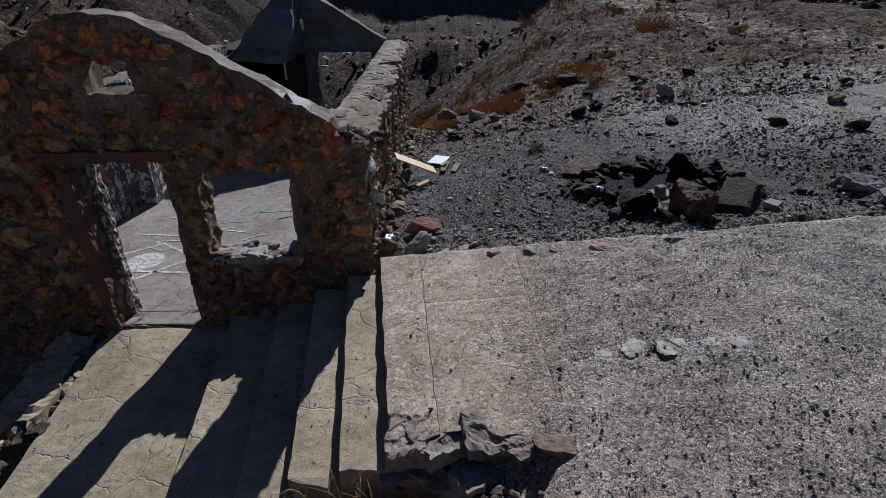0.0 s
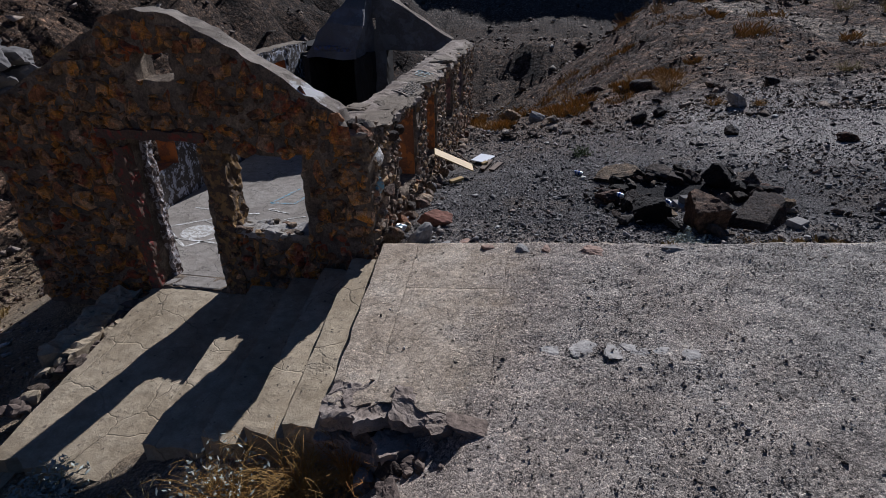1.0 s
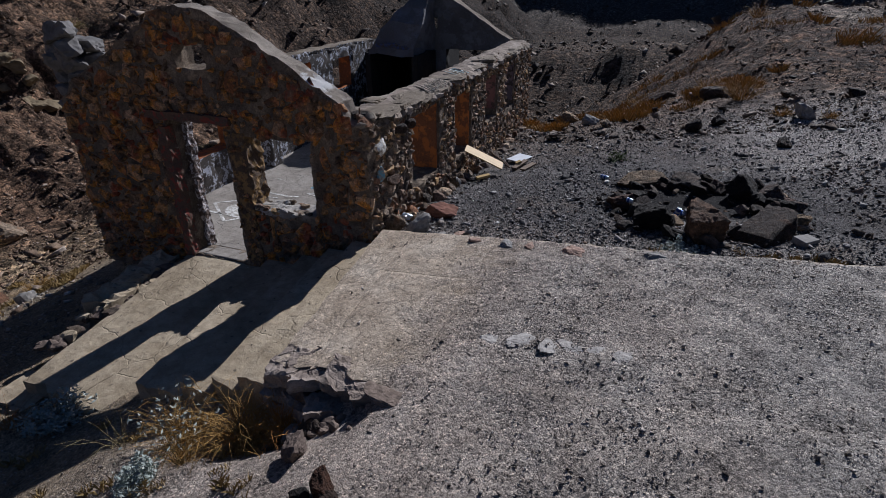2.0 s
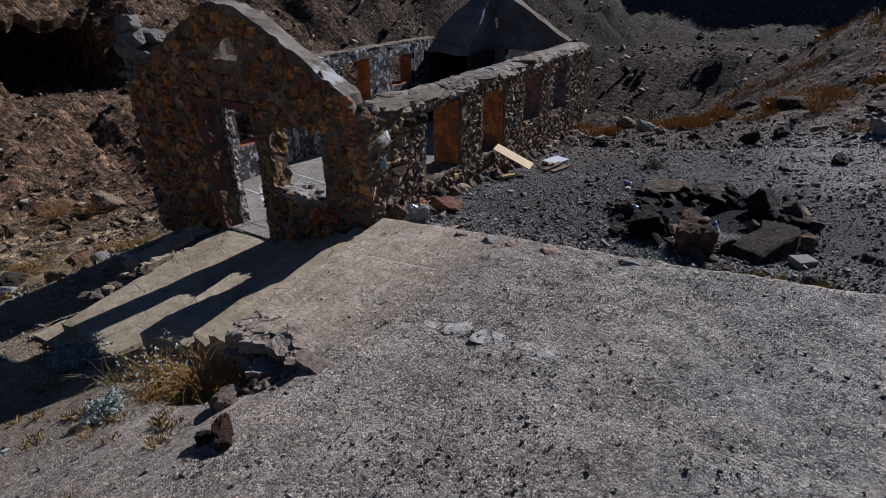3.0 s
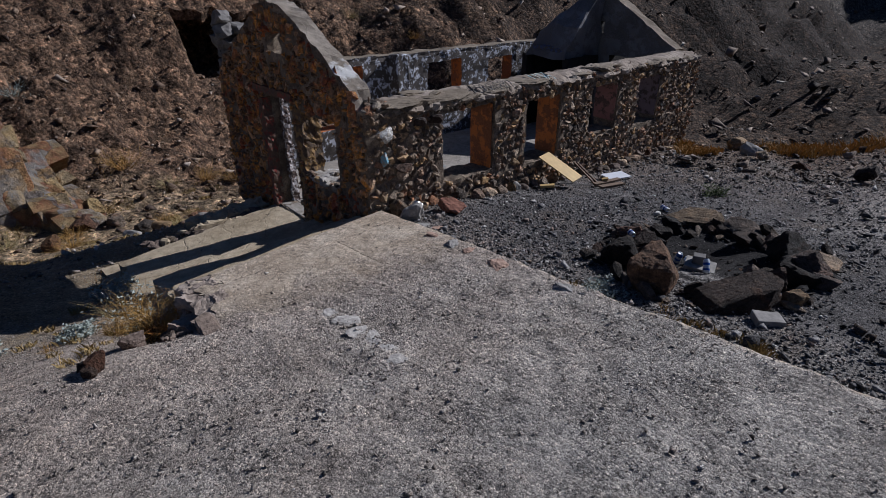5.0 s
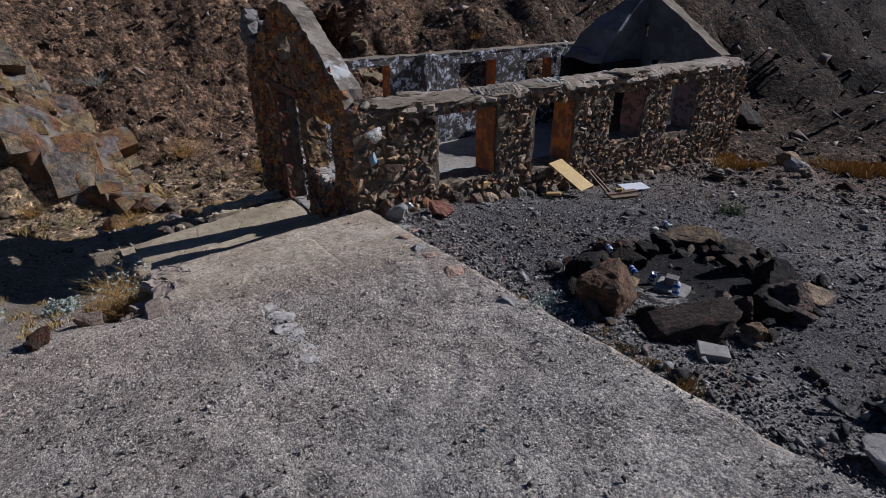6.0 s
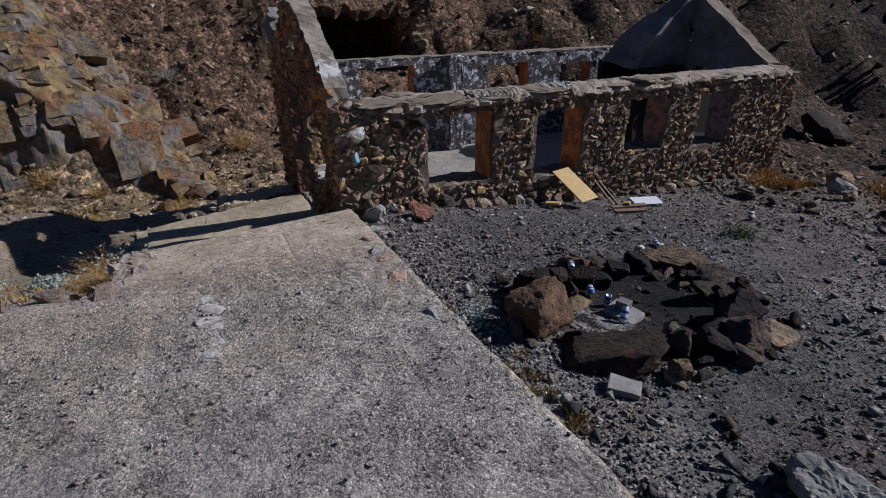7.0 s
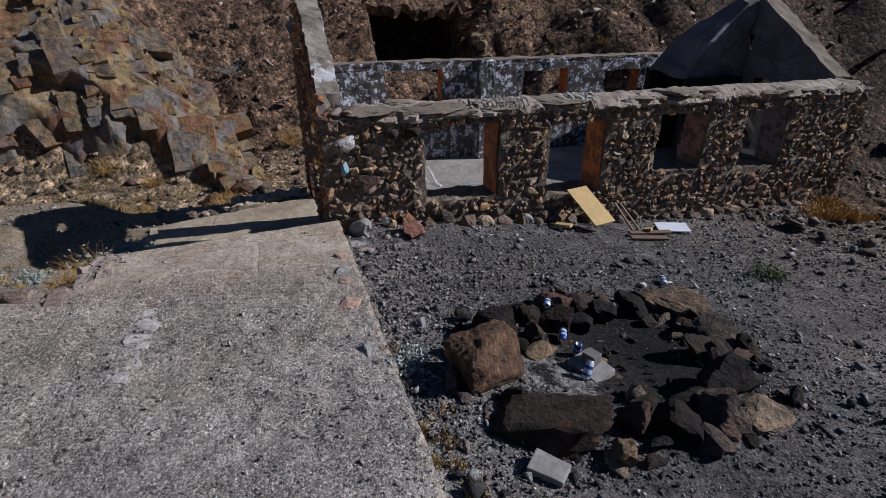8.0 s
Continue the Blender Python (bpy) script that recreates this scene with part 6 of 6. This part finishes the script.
# ---- boulders, outcrop and mine mouth ----
for i, (x, y, s, m) in enumerate(((3.9, 16.3, 0.75, DARKROCK), (6.54, 14.5, 0.42, DARKROCK), (5.2, 12.5, 0.5, PALEROCK), (5.35, 15.0, 0.35, DARKROCK), (2.7, 19.1, 0.8, DARKROCK), (3.2, 12.2, 0.4, DARKROCK), (3.7, 12.6, 0.35, DARKROCK),
                                  (1.4, 12.9, 0.3, ROCK), (1.0, 13.4, 0.4, PALEROCK), (2.2, 12.6, 0.3, DARKROCK), (5.9, 9.3, 0.35, DARKROCK), (6.8, 8.6, 0.3, DARKROCK), (7.6, 10.4, 0.35, ROCK), (4.5, 10.3, 0.28, DARKROCK), (0.3, 14.6, 0.6, ROCK),
                                  (-11.6, 34.5, 2.4, DARKROCK), (-14.7, 8.9, 0.9, ROCK), (-9.5, 5.4, 0.5, ROCK), (-10.2, 4.2, 0.6, ROCK), (-8.8, 3.6, 0.45, PALEROCK), (-6.9, 3.9, 0.5, ROCK), (-7.6, 5.0, 0.4, PALEROCK), (-13.6, 3.2, 0.8, RUSTROCK),
                                  (-12.8, 2.2, 0.6, RUSTROCK), (-13.2, 4.0, 0.6, ROCK), (-33, 27, 1.6, ROCK), (-30, 30, 1.3, PALEROCK), (-28, 24, 1.0, ROCK), (-35, 33, 1.5, ROCK))):
    rock("boulder", (x, y), (s * 0.95, s * 0.8, s * 0.58), (12 * (i % 3), 10 * (i % 2), 47 * i), 900 + i, m, {DARKROCK: "dark angular boulder on stony ground", PALEROCK: "pale grey boulder on stony ground", ROCK: "brown angular boulder on stony ground", RUSTROCK: "rust-stained boulder at the foot of the outcrop"}[m], 3, 0.06, group="boulders")

outcrop = empty("rock_outcrop", (-16.5, 0.5, -2.5))
tagged(outcrop, "blocky rust and grey rock outcrop on the hillside", "outcrop")
rnd = random.Random(91)


def cliff_shift(p):
    """How far the broken rock face stands out at a place: tilted blocks of several sizes with worn steps between."""
    out = 0.0
    for size, amp, tilt in ((2.0, 0.55, 0.20), (0.8, 0.24, 0.22), (0.35, 0.07, 0.2)):
        q = Vector((p.x, p.y * 0.8, p.z * 1.15)) / size + noise.noise_vector(p / size * 0.7) * 0.25
        dist, pts = noise.voronoi(q)
        side_ = []
        for c in pts[:2]:
            r = noise.cell_vector(c * 7.3)
            side_.append(amp * (r.x - 0.5) + tilt * size * (q - c).dot(r - Vector((0.5, 0.5, 0.5))))
        gap = dist[1] - dist[0]
        w = min(1.0, gap / 0.14)
        out += side_[0] * (0.5 + 0.5 * w) + side_[1] * (0.5 - 0.5 * w) - 0.10 * amp * max(0.0, 1 - gap / 0.05)
    return out + 0.05 * noise.noise(p * 2.3)


bm = bmesh.new()
g = {}
cx, cy = np.arange(-21.0, -12.2, 0.06), np.arange(-7.5, 4.4, 0.08)
CX, CY = np.meshgrid(cx, cy, indexing="ij")
CZ = ground_z(CX, CY)
for _ in range(90):
    CZ[1:-1, 1:-1] = (CZ[:-2, 1:-1] + CZ[2:, 1:-1] + CZ[1:-1, :-2] + CZ[1:-1, 2:]) / 4
lean = Vector((0.72, 0.16, 0.67))
side = CY - 0.44 * (CX + 15.2) + 0.8 * fbm(CX * 0.8, CY * 0.8, 4, 71)
SH = np.array([[cliff_shift(Vector((cx[i], cy[j], CZ[i, j]))) for j in range(len(cy))] for i in range(len(cx))])
for _ in range(1):
    SH[1:-1, 1:-1] = 0.4 * SH[1:-1, 1:-1] + 0.15 * (SH[:-2, 1:-1] + SH[2:, 1:-1] + SH[1:-1, :-2] + SH[1:-1, 2:])
base_x = np.interp(CY, [-7, 0, 1.5, 3.7], [-16.1, -15.5, -14.9, -14.2])
bury = sstep(3.3, 4.2, side) + sstep(-0.5, 0.6, CX - base_x + 1.3 * fbm(CX * 0.6, CY * 0.6, 3, 73))
for i in range(len(cx)):
    for j in range(len(cy)):
        p = Vector((cx[i], cy[j], CZ[i, j]))
        s = SH[i, j] + 0.45
        p += lean * (s * (1 - min(1.0, bury[i, j]))) - Vector((0, 0, 0.9 * min(1.5, bury[i, j])))
        g[i, j] = p
vs_ = {key: bm.verts.new(p) for key, p in g.items()}
for i in range(len(cx) - 1):
    for j in range(len(cy) - 1):
        bm.faces.new([vs_[i, j], vs_[i + 1, j], vs_[i + 1, j + 1], vs_[i, j + 1]])
face_ = part("rock_face", bm, OUTCROP, outcrop, "fractured rust, ochre and grey rock face")
face_.location = -Vector(outcrop.location)
k = Mat("fractured_block_rock", 0.9, spec=0.2)
n_, f_ = k.noise(3.5, 8, 0.7), k.noise(26, 6, 0.7)
c_ = k.ramp(k.random(), [(0.0, (0.16, 0.155, 0.16)), (0.2, (0.28, 0.20, 0.09)), (0.38, (0.19, 0.18, 0.175)), (0.55, (0.25, 0.115, 0.06)), (0.72, (0.32, 0.235, 0.115)), (0.88, (0.17, 0.13, 0.10)), (1.0, (0.23, 0.225, 0.225))])
stain = k.ramp(k.noise(1.3, 6, 0.65), [(0.46, (0, 0, 0)), (0.56, (1, 1, 1))])
c_ = k.mix(k.math("MULTIPLY", stain, 0.6), c_, (0.25, 0.16, 0.07))
stain = k.ramp(k.noise(1.7, 6, 0.7, stretch=(1, 1, 1.6)), [(0.52, (0, 0, 0)), (0.60, (1, 1, 1))])
c_ = k.mix(k.math("MULTIPLY", stain, 0.7), c_, (0.09, 0.085, 0.085))
c_ = k.mix(0.9, c_, k.ramp(n_, [(0.3, (0.32, 0.30, 0.28)), (0.5, (1, 1, 1)), (0.7, (1.6, 1.5, 1.35))]), "MULTIPLY")
c_ = k.mix(0.9, c_, k.ramp(f_, [(0.3, (0.45, 0.45, 0.45)), (0.7, (1.55, 1.55, 1.55))]), "MULTIPLY")
bent = k.nt.nodes.new("ShaderNodeVectorMath")
bent.operation = "MULTIPLY_ADD"
wave = k.nt.nodes.new("ShaderNodeTexNoise")
wave.inputs["Scale"].default_value, wave.inputs["Detail"].default_value = 2.5, 7
k.nt.links.new(k.geo.outputs["Position"], wave.inputs["Vector"])
k.nt.links.new(wave.outputs["Color"], bent.inputs[0])
bent.inputs[1].default_value = (1.6, 1.6, 1.6)
k.nt.links.new(k.geo.outputs["Position"], bent.inputs[2])
split = k.nt.nodes.new("ShaderNodeTexVoronoi")
split.feature = "DISTANCE_TO_EDGE"
split.inputs["Scale"].default_value = 1.5
k.nt.links.new(bent.outputs[0], split.inputs["Vector"])
seam = k.ramp(split.outputs["Distance"], [(0.0, (0.22, 0.21, 0.20)), (0.016, (1, 1, 1))])
c_ = k.mix(k.math("MULTIPLY", k.ramp(k.noise(1.1, 4, 0.6), [(0.42, (0, 0, 0)), (0.52, (1, 1, 1))]), 0.8), c_, k.mix(1.0, c_, seam, "MULTIPLY"))
BLOCK = k.done(c_, k.math("ADD", k.math("ADD", k.math("MULTIPLY", n_, 1.6), k.math("MULTIPLY", f_, 0.5)), k.math("MULTIPLY", seam, 0.8)), 1.0, 0.12)
def cut_block(name, seed):
    """A jointed block about 1 across: eight knocked corners and a few chips."""
    r = random.Random(seed)
    bm = bmesh.new()
    for cx_ in (-0.5, 0.5):
        for cy_ in (-0.5, 0.5):
            for cz_ in (-0.5, 0.5):
                c = Vector((cx_ + r.uniform(-0.13, 0.13), cy_ + r.uniform(-0.13, 0.13), cz_ + r.uniform(-0.06, 0.06)))
                if r.random() < 0.45:
                    for ax in range(3):
                        q = c.copy()
                        q[ax] *= r.uniform(0.55, 0.85)
                        bm.verts.new(q)
                else:
                    bm.verts.new(c)
    out = bmesh.ops.convex_hull(bm, input=bm.verts)
    bmesh.ops.delete(bm, geom=[q for q in out["geom_interior"] if isinstance(q, bmesh.types.BMVert)], context="VERTS")
    bmesh.ops.subdivide_edges(bm, edges=bm.edges, cuts=1, use_grid_fill=True)
    for v in bm.verts:
        v.co += noise.noise_vector(v.co * 4 + Vector((seed, 0, 0))) * 0.075
    me = bpy.data.meshes.new(name)
    bm.to_mesh(me)
    bm.free()
    return me


shapes = []
for i in range(16):
    me = cut_block("block", 1000 + i)
    me.materials.append(BLOCK if i % 3 else OUTCROP)
    shapes.append(me)
across = (Vector((0, 1, 0)) - lean * lean.y).normalized()
upward = lean.normalized().cross(across)
turn0 = Matrix((across, upward, lean.normalized())).transposed()


def lay_block(p, w, h, rise):
    o = new("block", shapes[rnd.randrange(16)])
    o.parent = outcrop
    tilt = Euler((rnd.gauss(0, 0.09), rnd.gauss(0, 0.10), rnd.gauss(0, 0.12) + 0.2)).to_matrix()
    m = (turn0 @ tilt @ Matrix.Diagonal((w * 1.2, h * 1.2, 0.9))).to_4x4()
    m.translation = p + lean * (rise - 0.45) - Vector(outcrop.location)
    o.matrix_local = m


for ci in range(6, len(cx) - 2, 11):
    for cj in range(3, len(cy) - 2, 11):
        a_, b_ = min(len(cx) - 1, ci + rnd.randrange(-3, 4)), min(len(cy) - 1, cj + rnd.randrange(-3, 4))
        if bury[a_, b_] > 0.4:
            continue
        if rnd.random() < 0.6:
            for du, dv in ((-0.23, -0.2), (0.23, -0.22), (-0.22, 0.22), (0.22, 0.2)):
                lay_block(g[a_, b_] + across * du + upward * dv, rnd.uniform(0.34, 0.5), rnd.uniform(0.34, 0.5), rnd.uniform(-0.14, 0.08))
        else:
            lay_block(g[a_, b_], rnd.choice((0.75, 0.95, 1.2)), rnd.choice((0.7, 0.9, 1.1)), rnd.uniform(-0.12, 0.12))

# mine mouth: the roof is a thick crust of the hillside with a ragged lip
mine = empty("mine_mouth", (-21, 11.8, -1.4))
tagged(mine, "dark mine opening under a rock roof in the hillside", "mine")
bm = bmesh.new()
up_, dn_ = {}, {}
mx, my = np.linspace(-28.2, -21.9, 30), np.linspace(8.6, 15.6, 34)
for i, x in enumerate(mx):
    for j, y in enumerate(my):
        xx = x + (0.45 * noise.noise(Vector((y * 0.7, 3, 0))) + 0.10 * noise.noise(Vector((y * 2.1, 7, 0)))) * (i / 29)
        z = float(ground_z(xx, y, False))
        up_[i, j] = bm.verts.new((xx, y, z + 0.05 + 0.10 * noise.noise(Vector((xx, y, 0)) * 1.7)))
        dn_[i, j] = bm.verts.new((xx - 0.15, y, z - 0.40 - 0.15 * noise.noise(Vector((xx, y, 5)) * 0.8)))
for i in range(29):
    for j in range(33):
        bm.faces.new([up_[i, j], up_[i + 1, j], up_[i + 1, j + 1], up_[i, j + 1]])
        bm.faces.new([dn_[i, j + 1], dn_[i + 1, j + 1], dn_[i + 1, j], dn_[i, j]])
for j in range(33):
    bm.faces.new([up_[29, j], dn_[29, j], dn_[29, j + 1], up_[29, j + 1]])
    bm.faces.new([up_[0, j + 1], dn_[0, j + 1], dn_[0, j], up_[0, j]])
for i in range(29):
    bm.faces.new([up_[i, 0], dn_[i, 0], dn_[i + 1, 0], up_[i + 1, 0]])
    bm.faces.new([up_[i + 1, 33], dn_[i + 1, 33], dn_[i, 33], up_[i, 33]])
bmesh.ops.recalc_face_normals(bm, faces=bm.faces)
roof_ = part("roof", bm, GROUND, mine, "stony crust over the opening")
roof_.location = -Vector(mine.location)
for i in range(9):
    bm = rock_bm(1100 + i, 8, 3, 0.09)
    x, y = -20.9 + rnd.uniform(-0.5, 0.6), rnd.choice((9.4, 9.9, 14.5, 14.8)) + rnd.uniform(-0.4, 0.4)
    s = rnd.uniform(0.35, 0.8)
    o = part("rock_mass", bm, OCHRECLIFF if y > 12 else HILLROCK, mine)
    o.location = Vector((x, y, float(ground_z(x, y)) + rnd.uniform(-0.1, 0.15) * s)) - Vector(mine.location)
    o.rotation_euler = (rnd.uniform(-0.2, 0.2), rnd.uniform(-0.2, 0.2), rnd.uniform(0, 6))
    o.scale = (s * 1.1, s * 1.2, s * 0.8)


# ---- dry grass on banks and slopes ----
def grass(name, clumps, mat, label, seed):
    """Clumps of thin blades as one mesh: each clump is (x, y, radius, height, blades)."""
    g_ = np.random.default_rng(seed)
    V, F = [], []
    for x, y, r, h, n_ in clumps:
        n_ = n_ * 3 // 2
        a, q = g_.uniform(0, 6.283, n_), r * np.sqrt(g_.random(n_))
        bx, by = x + q * np.cos(a), y + q * np.sin(a)
        bz = surf_z(bx, by)
        hh = h * g_.uniform(0.5, 1.2, n_)
        w = 0.003 + 0.010 * h
        ta = g_.uniform(0, 6.283, n_)
        lx, ly = hh * g_.normal(0, 0.45, n_), hh * g_.normal(0, 0.45, n_)
        for k in range(n_):
            i0 = len(V)
            dx, dy = w * math.cos(ta[k]), w * math.sin(ta[k])
            V += [(bx[k] - dx, by[k] - dy, bz[k] - 0.02), (bx[k] + dx, by[k] + dy, bz[k] - 0.02), (bx[k] + lx[k] * 0.4 + dx * 0.6, by[k] + ly[k] * 0.4 + dy * 0.6, bz[k] + hh[k] * 0.6), (bx[k] + lx[k], by[k] + ly[k], bz[k] + hh[k])]
            F += [(i0, i0 + 1, i0 + 2), (i0, i0 + 2, i0 + 3)]
    return tagged(raw(name, V, F, mat), label, "grass", kind="stuff")


rnd = random.Random(123)
clumps = []
for i in range(30):
    t_ = rnd.random()
    clumps.append((-0.3 + 5.5 * t_ + rnd.uniform(-0.6, 0.6), 13.2 + 5.0 * t_ + rnd.uniform(-0.9, 1.6), rnd.uniform(0.15, 0.5), rnd.uniform(0.10, 0.24), 150))
for i in range(26):
    clumps.append((rnd.uniform(-3, 12), rnd.uniform(19, 34), rnd.uniform(0.3, 0.8), rnd.uniform(0.15, 0.3), 110))
grass("dry_grass", clumps, DRYGOLD, "golden dry grass along the ravine bank", 5)
clumps = []
for i in range(60):
    clumps.append((rnd.uniform(-15.5, -6.5), rnd.uniform(-3, 7.5), rnd.uniform(0.15, 0.45), rnd.uniform(0.05, 0.12), 160))
for i in range(26):
    clumps.append((rnd.uniform(-2.8, 0.3), rnd.uniform(0.6, 2.3), rnd.uniform(0.03, 0.10), rnd.uniform(0.04, 0.09), 24))
for i in range(9):
    clumps.append((rnd.uniform(2.5, 4.4), rnd.uniform(5.28, 5.45), rnd.uniform(0.04, 0.10), rnd.uniform(0.04, 0.07), 40))
grass("straw_grass", clumps, mat_plain("bleached_straw_grass", (0.30, 0.215, 0.09), 0.85, 0, 0.4, 6, 0.1), "bleached dry grass on the sandy ground", 6)


# ---- stones of the house walls ----
front_near = lambda u, z: -u
a, b = rubble(wall_front, (WX, FY, 0), (1, 0, 0), (0, -1, 0), EX - WX, -1.2, lambda u: gable_top(WX + u),
              [(1.80, 2.72, -2, 1.16), (3.0, 3.93, 0.02, 0.98), (2.20, 2.64, 1.74, 2.03), (2.70, 3.02, -2, 1.0)], 0.225, (0.03, 0.06), 21, front_near)
lay_stones(wall_front, a, b, STONE_J)
a, b = rubble(wall_east, (EX, FY, 0), (0, 1, 0), (1, 0, 0), BY - FY, -1.3, lambda u: 1.27 - 0.012 * u, EAST_OPEN, 0.135, (0.02, 0.06), 22,
              lambda u, z: u if z > -0.35 - 0.1 * u else 99 + u)
lay_stones(wall_east, a, b, STONE_J)
a, b = rubble(wall_east, (EX, FY, 0), (0, 1, 0), (1, 0, 0), BY - FY, -1.2, lambda u: 1.25 - 0.012 * u, EAST_OPEN, 0.075, (0.03, 0.07), 23, lambda u, z: u, 0,
              lambda u, z, r: r.random() < 0.45)
lay_stones(wall_east, a, b, STONE_J)
a, b = rubble(wall_front, (WX, FY, 0), (1, 0, 0), (0, -1, 0), EX - WX, -1.2, lambda u: gable_top(WX + u) - 0.03,
              [(1.80, 2.72, -2, 1.16), (3.0, 3.93, 0.02, 0.98), (2.20, 2.64, 1.74, 2.03)], 0.075, (0.05, 0.085), 24, lambda u, z: u, 0, lambda u, z, r: r.random() < 0.55)
lay_stones(wall_front, a, b, mat_stone("gable_fragment", (2.3, 1.85, 1.45), True, 0.6, 1.0))
front_stone = mat_stone("gable_stone", (2.3, 1.85, 1.45), False, 0.6, 1.0)
for o in wall_front.children:
    if o.name.startswith("stone"):
        o.material_slots[0].link = "OBJECT"
        o.material_slots[0].material = front_stone
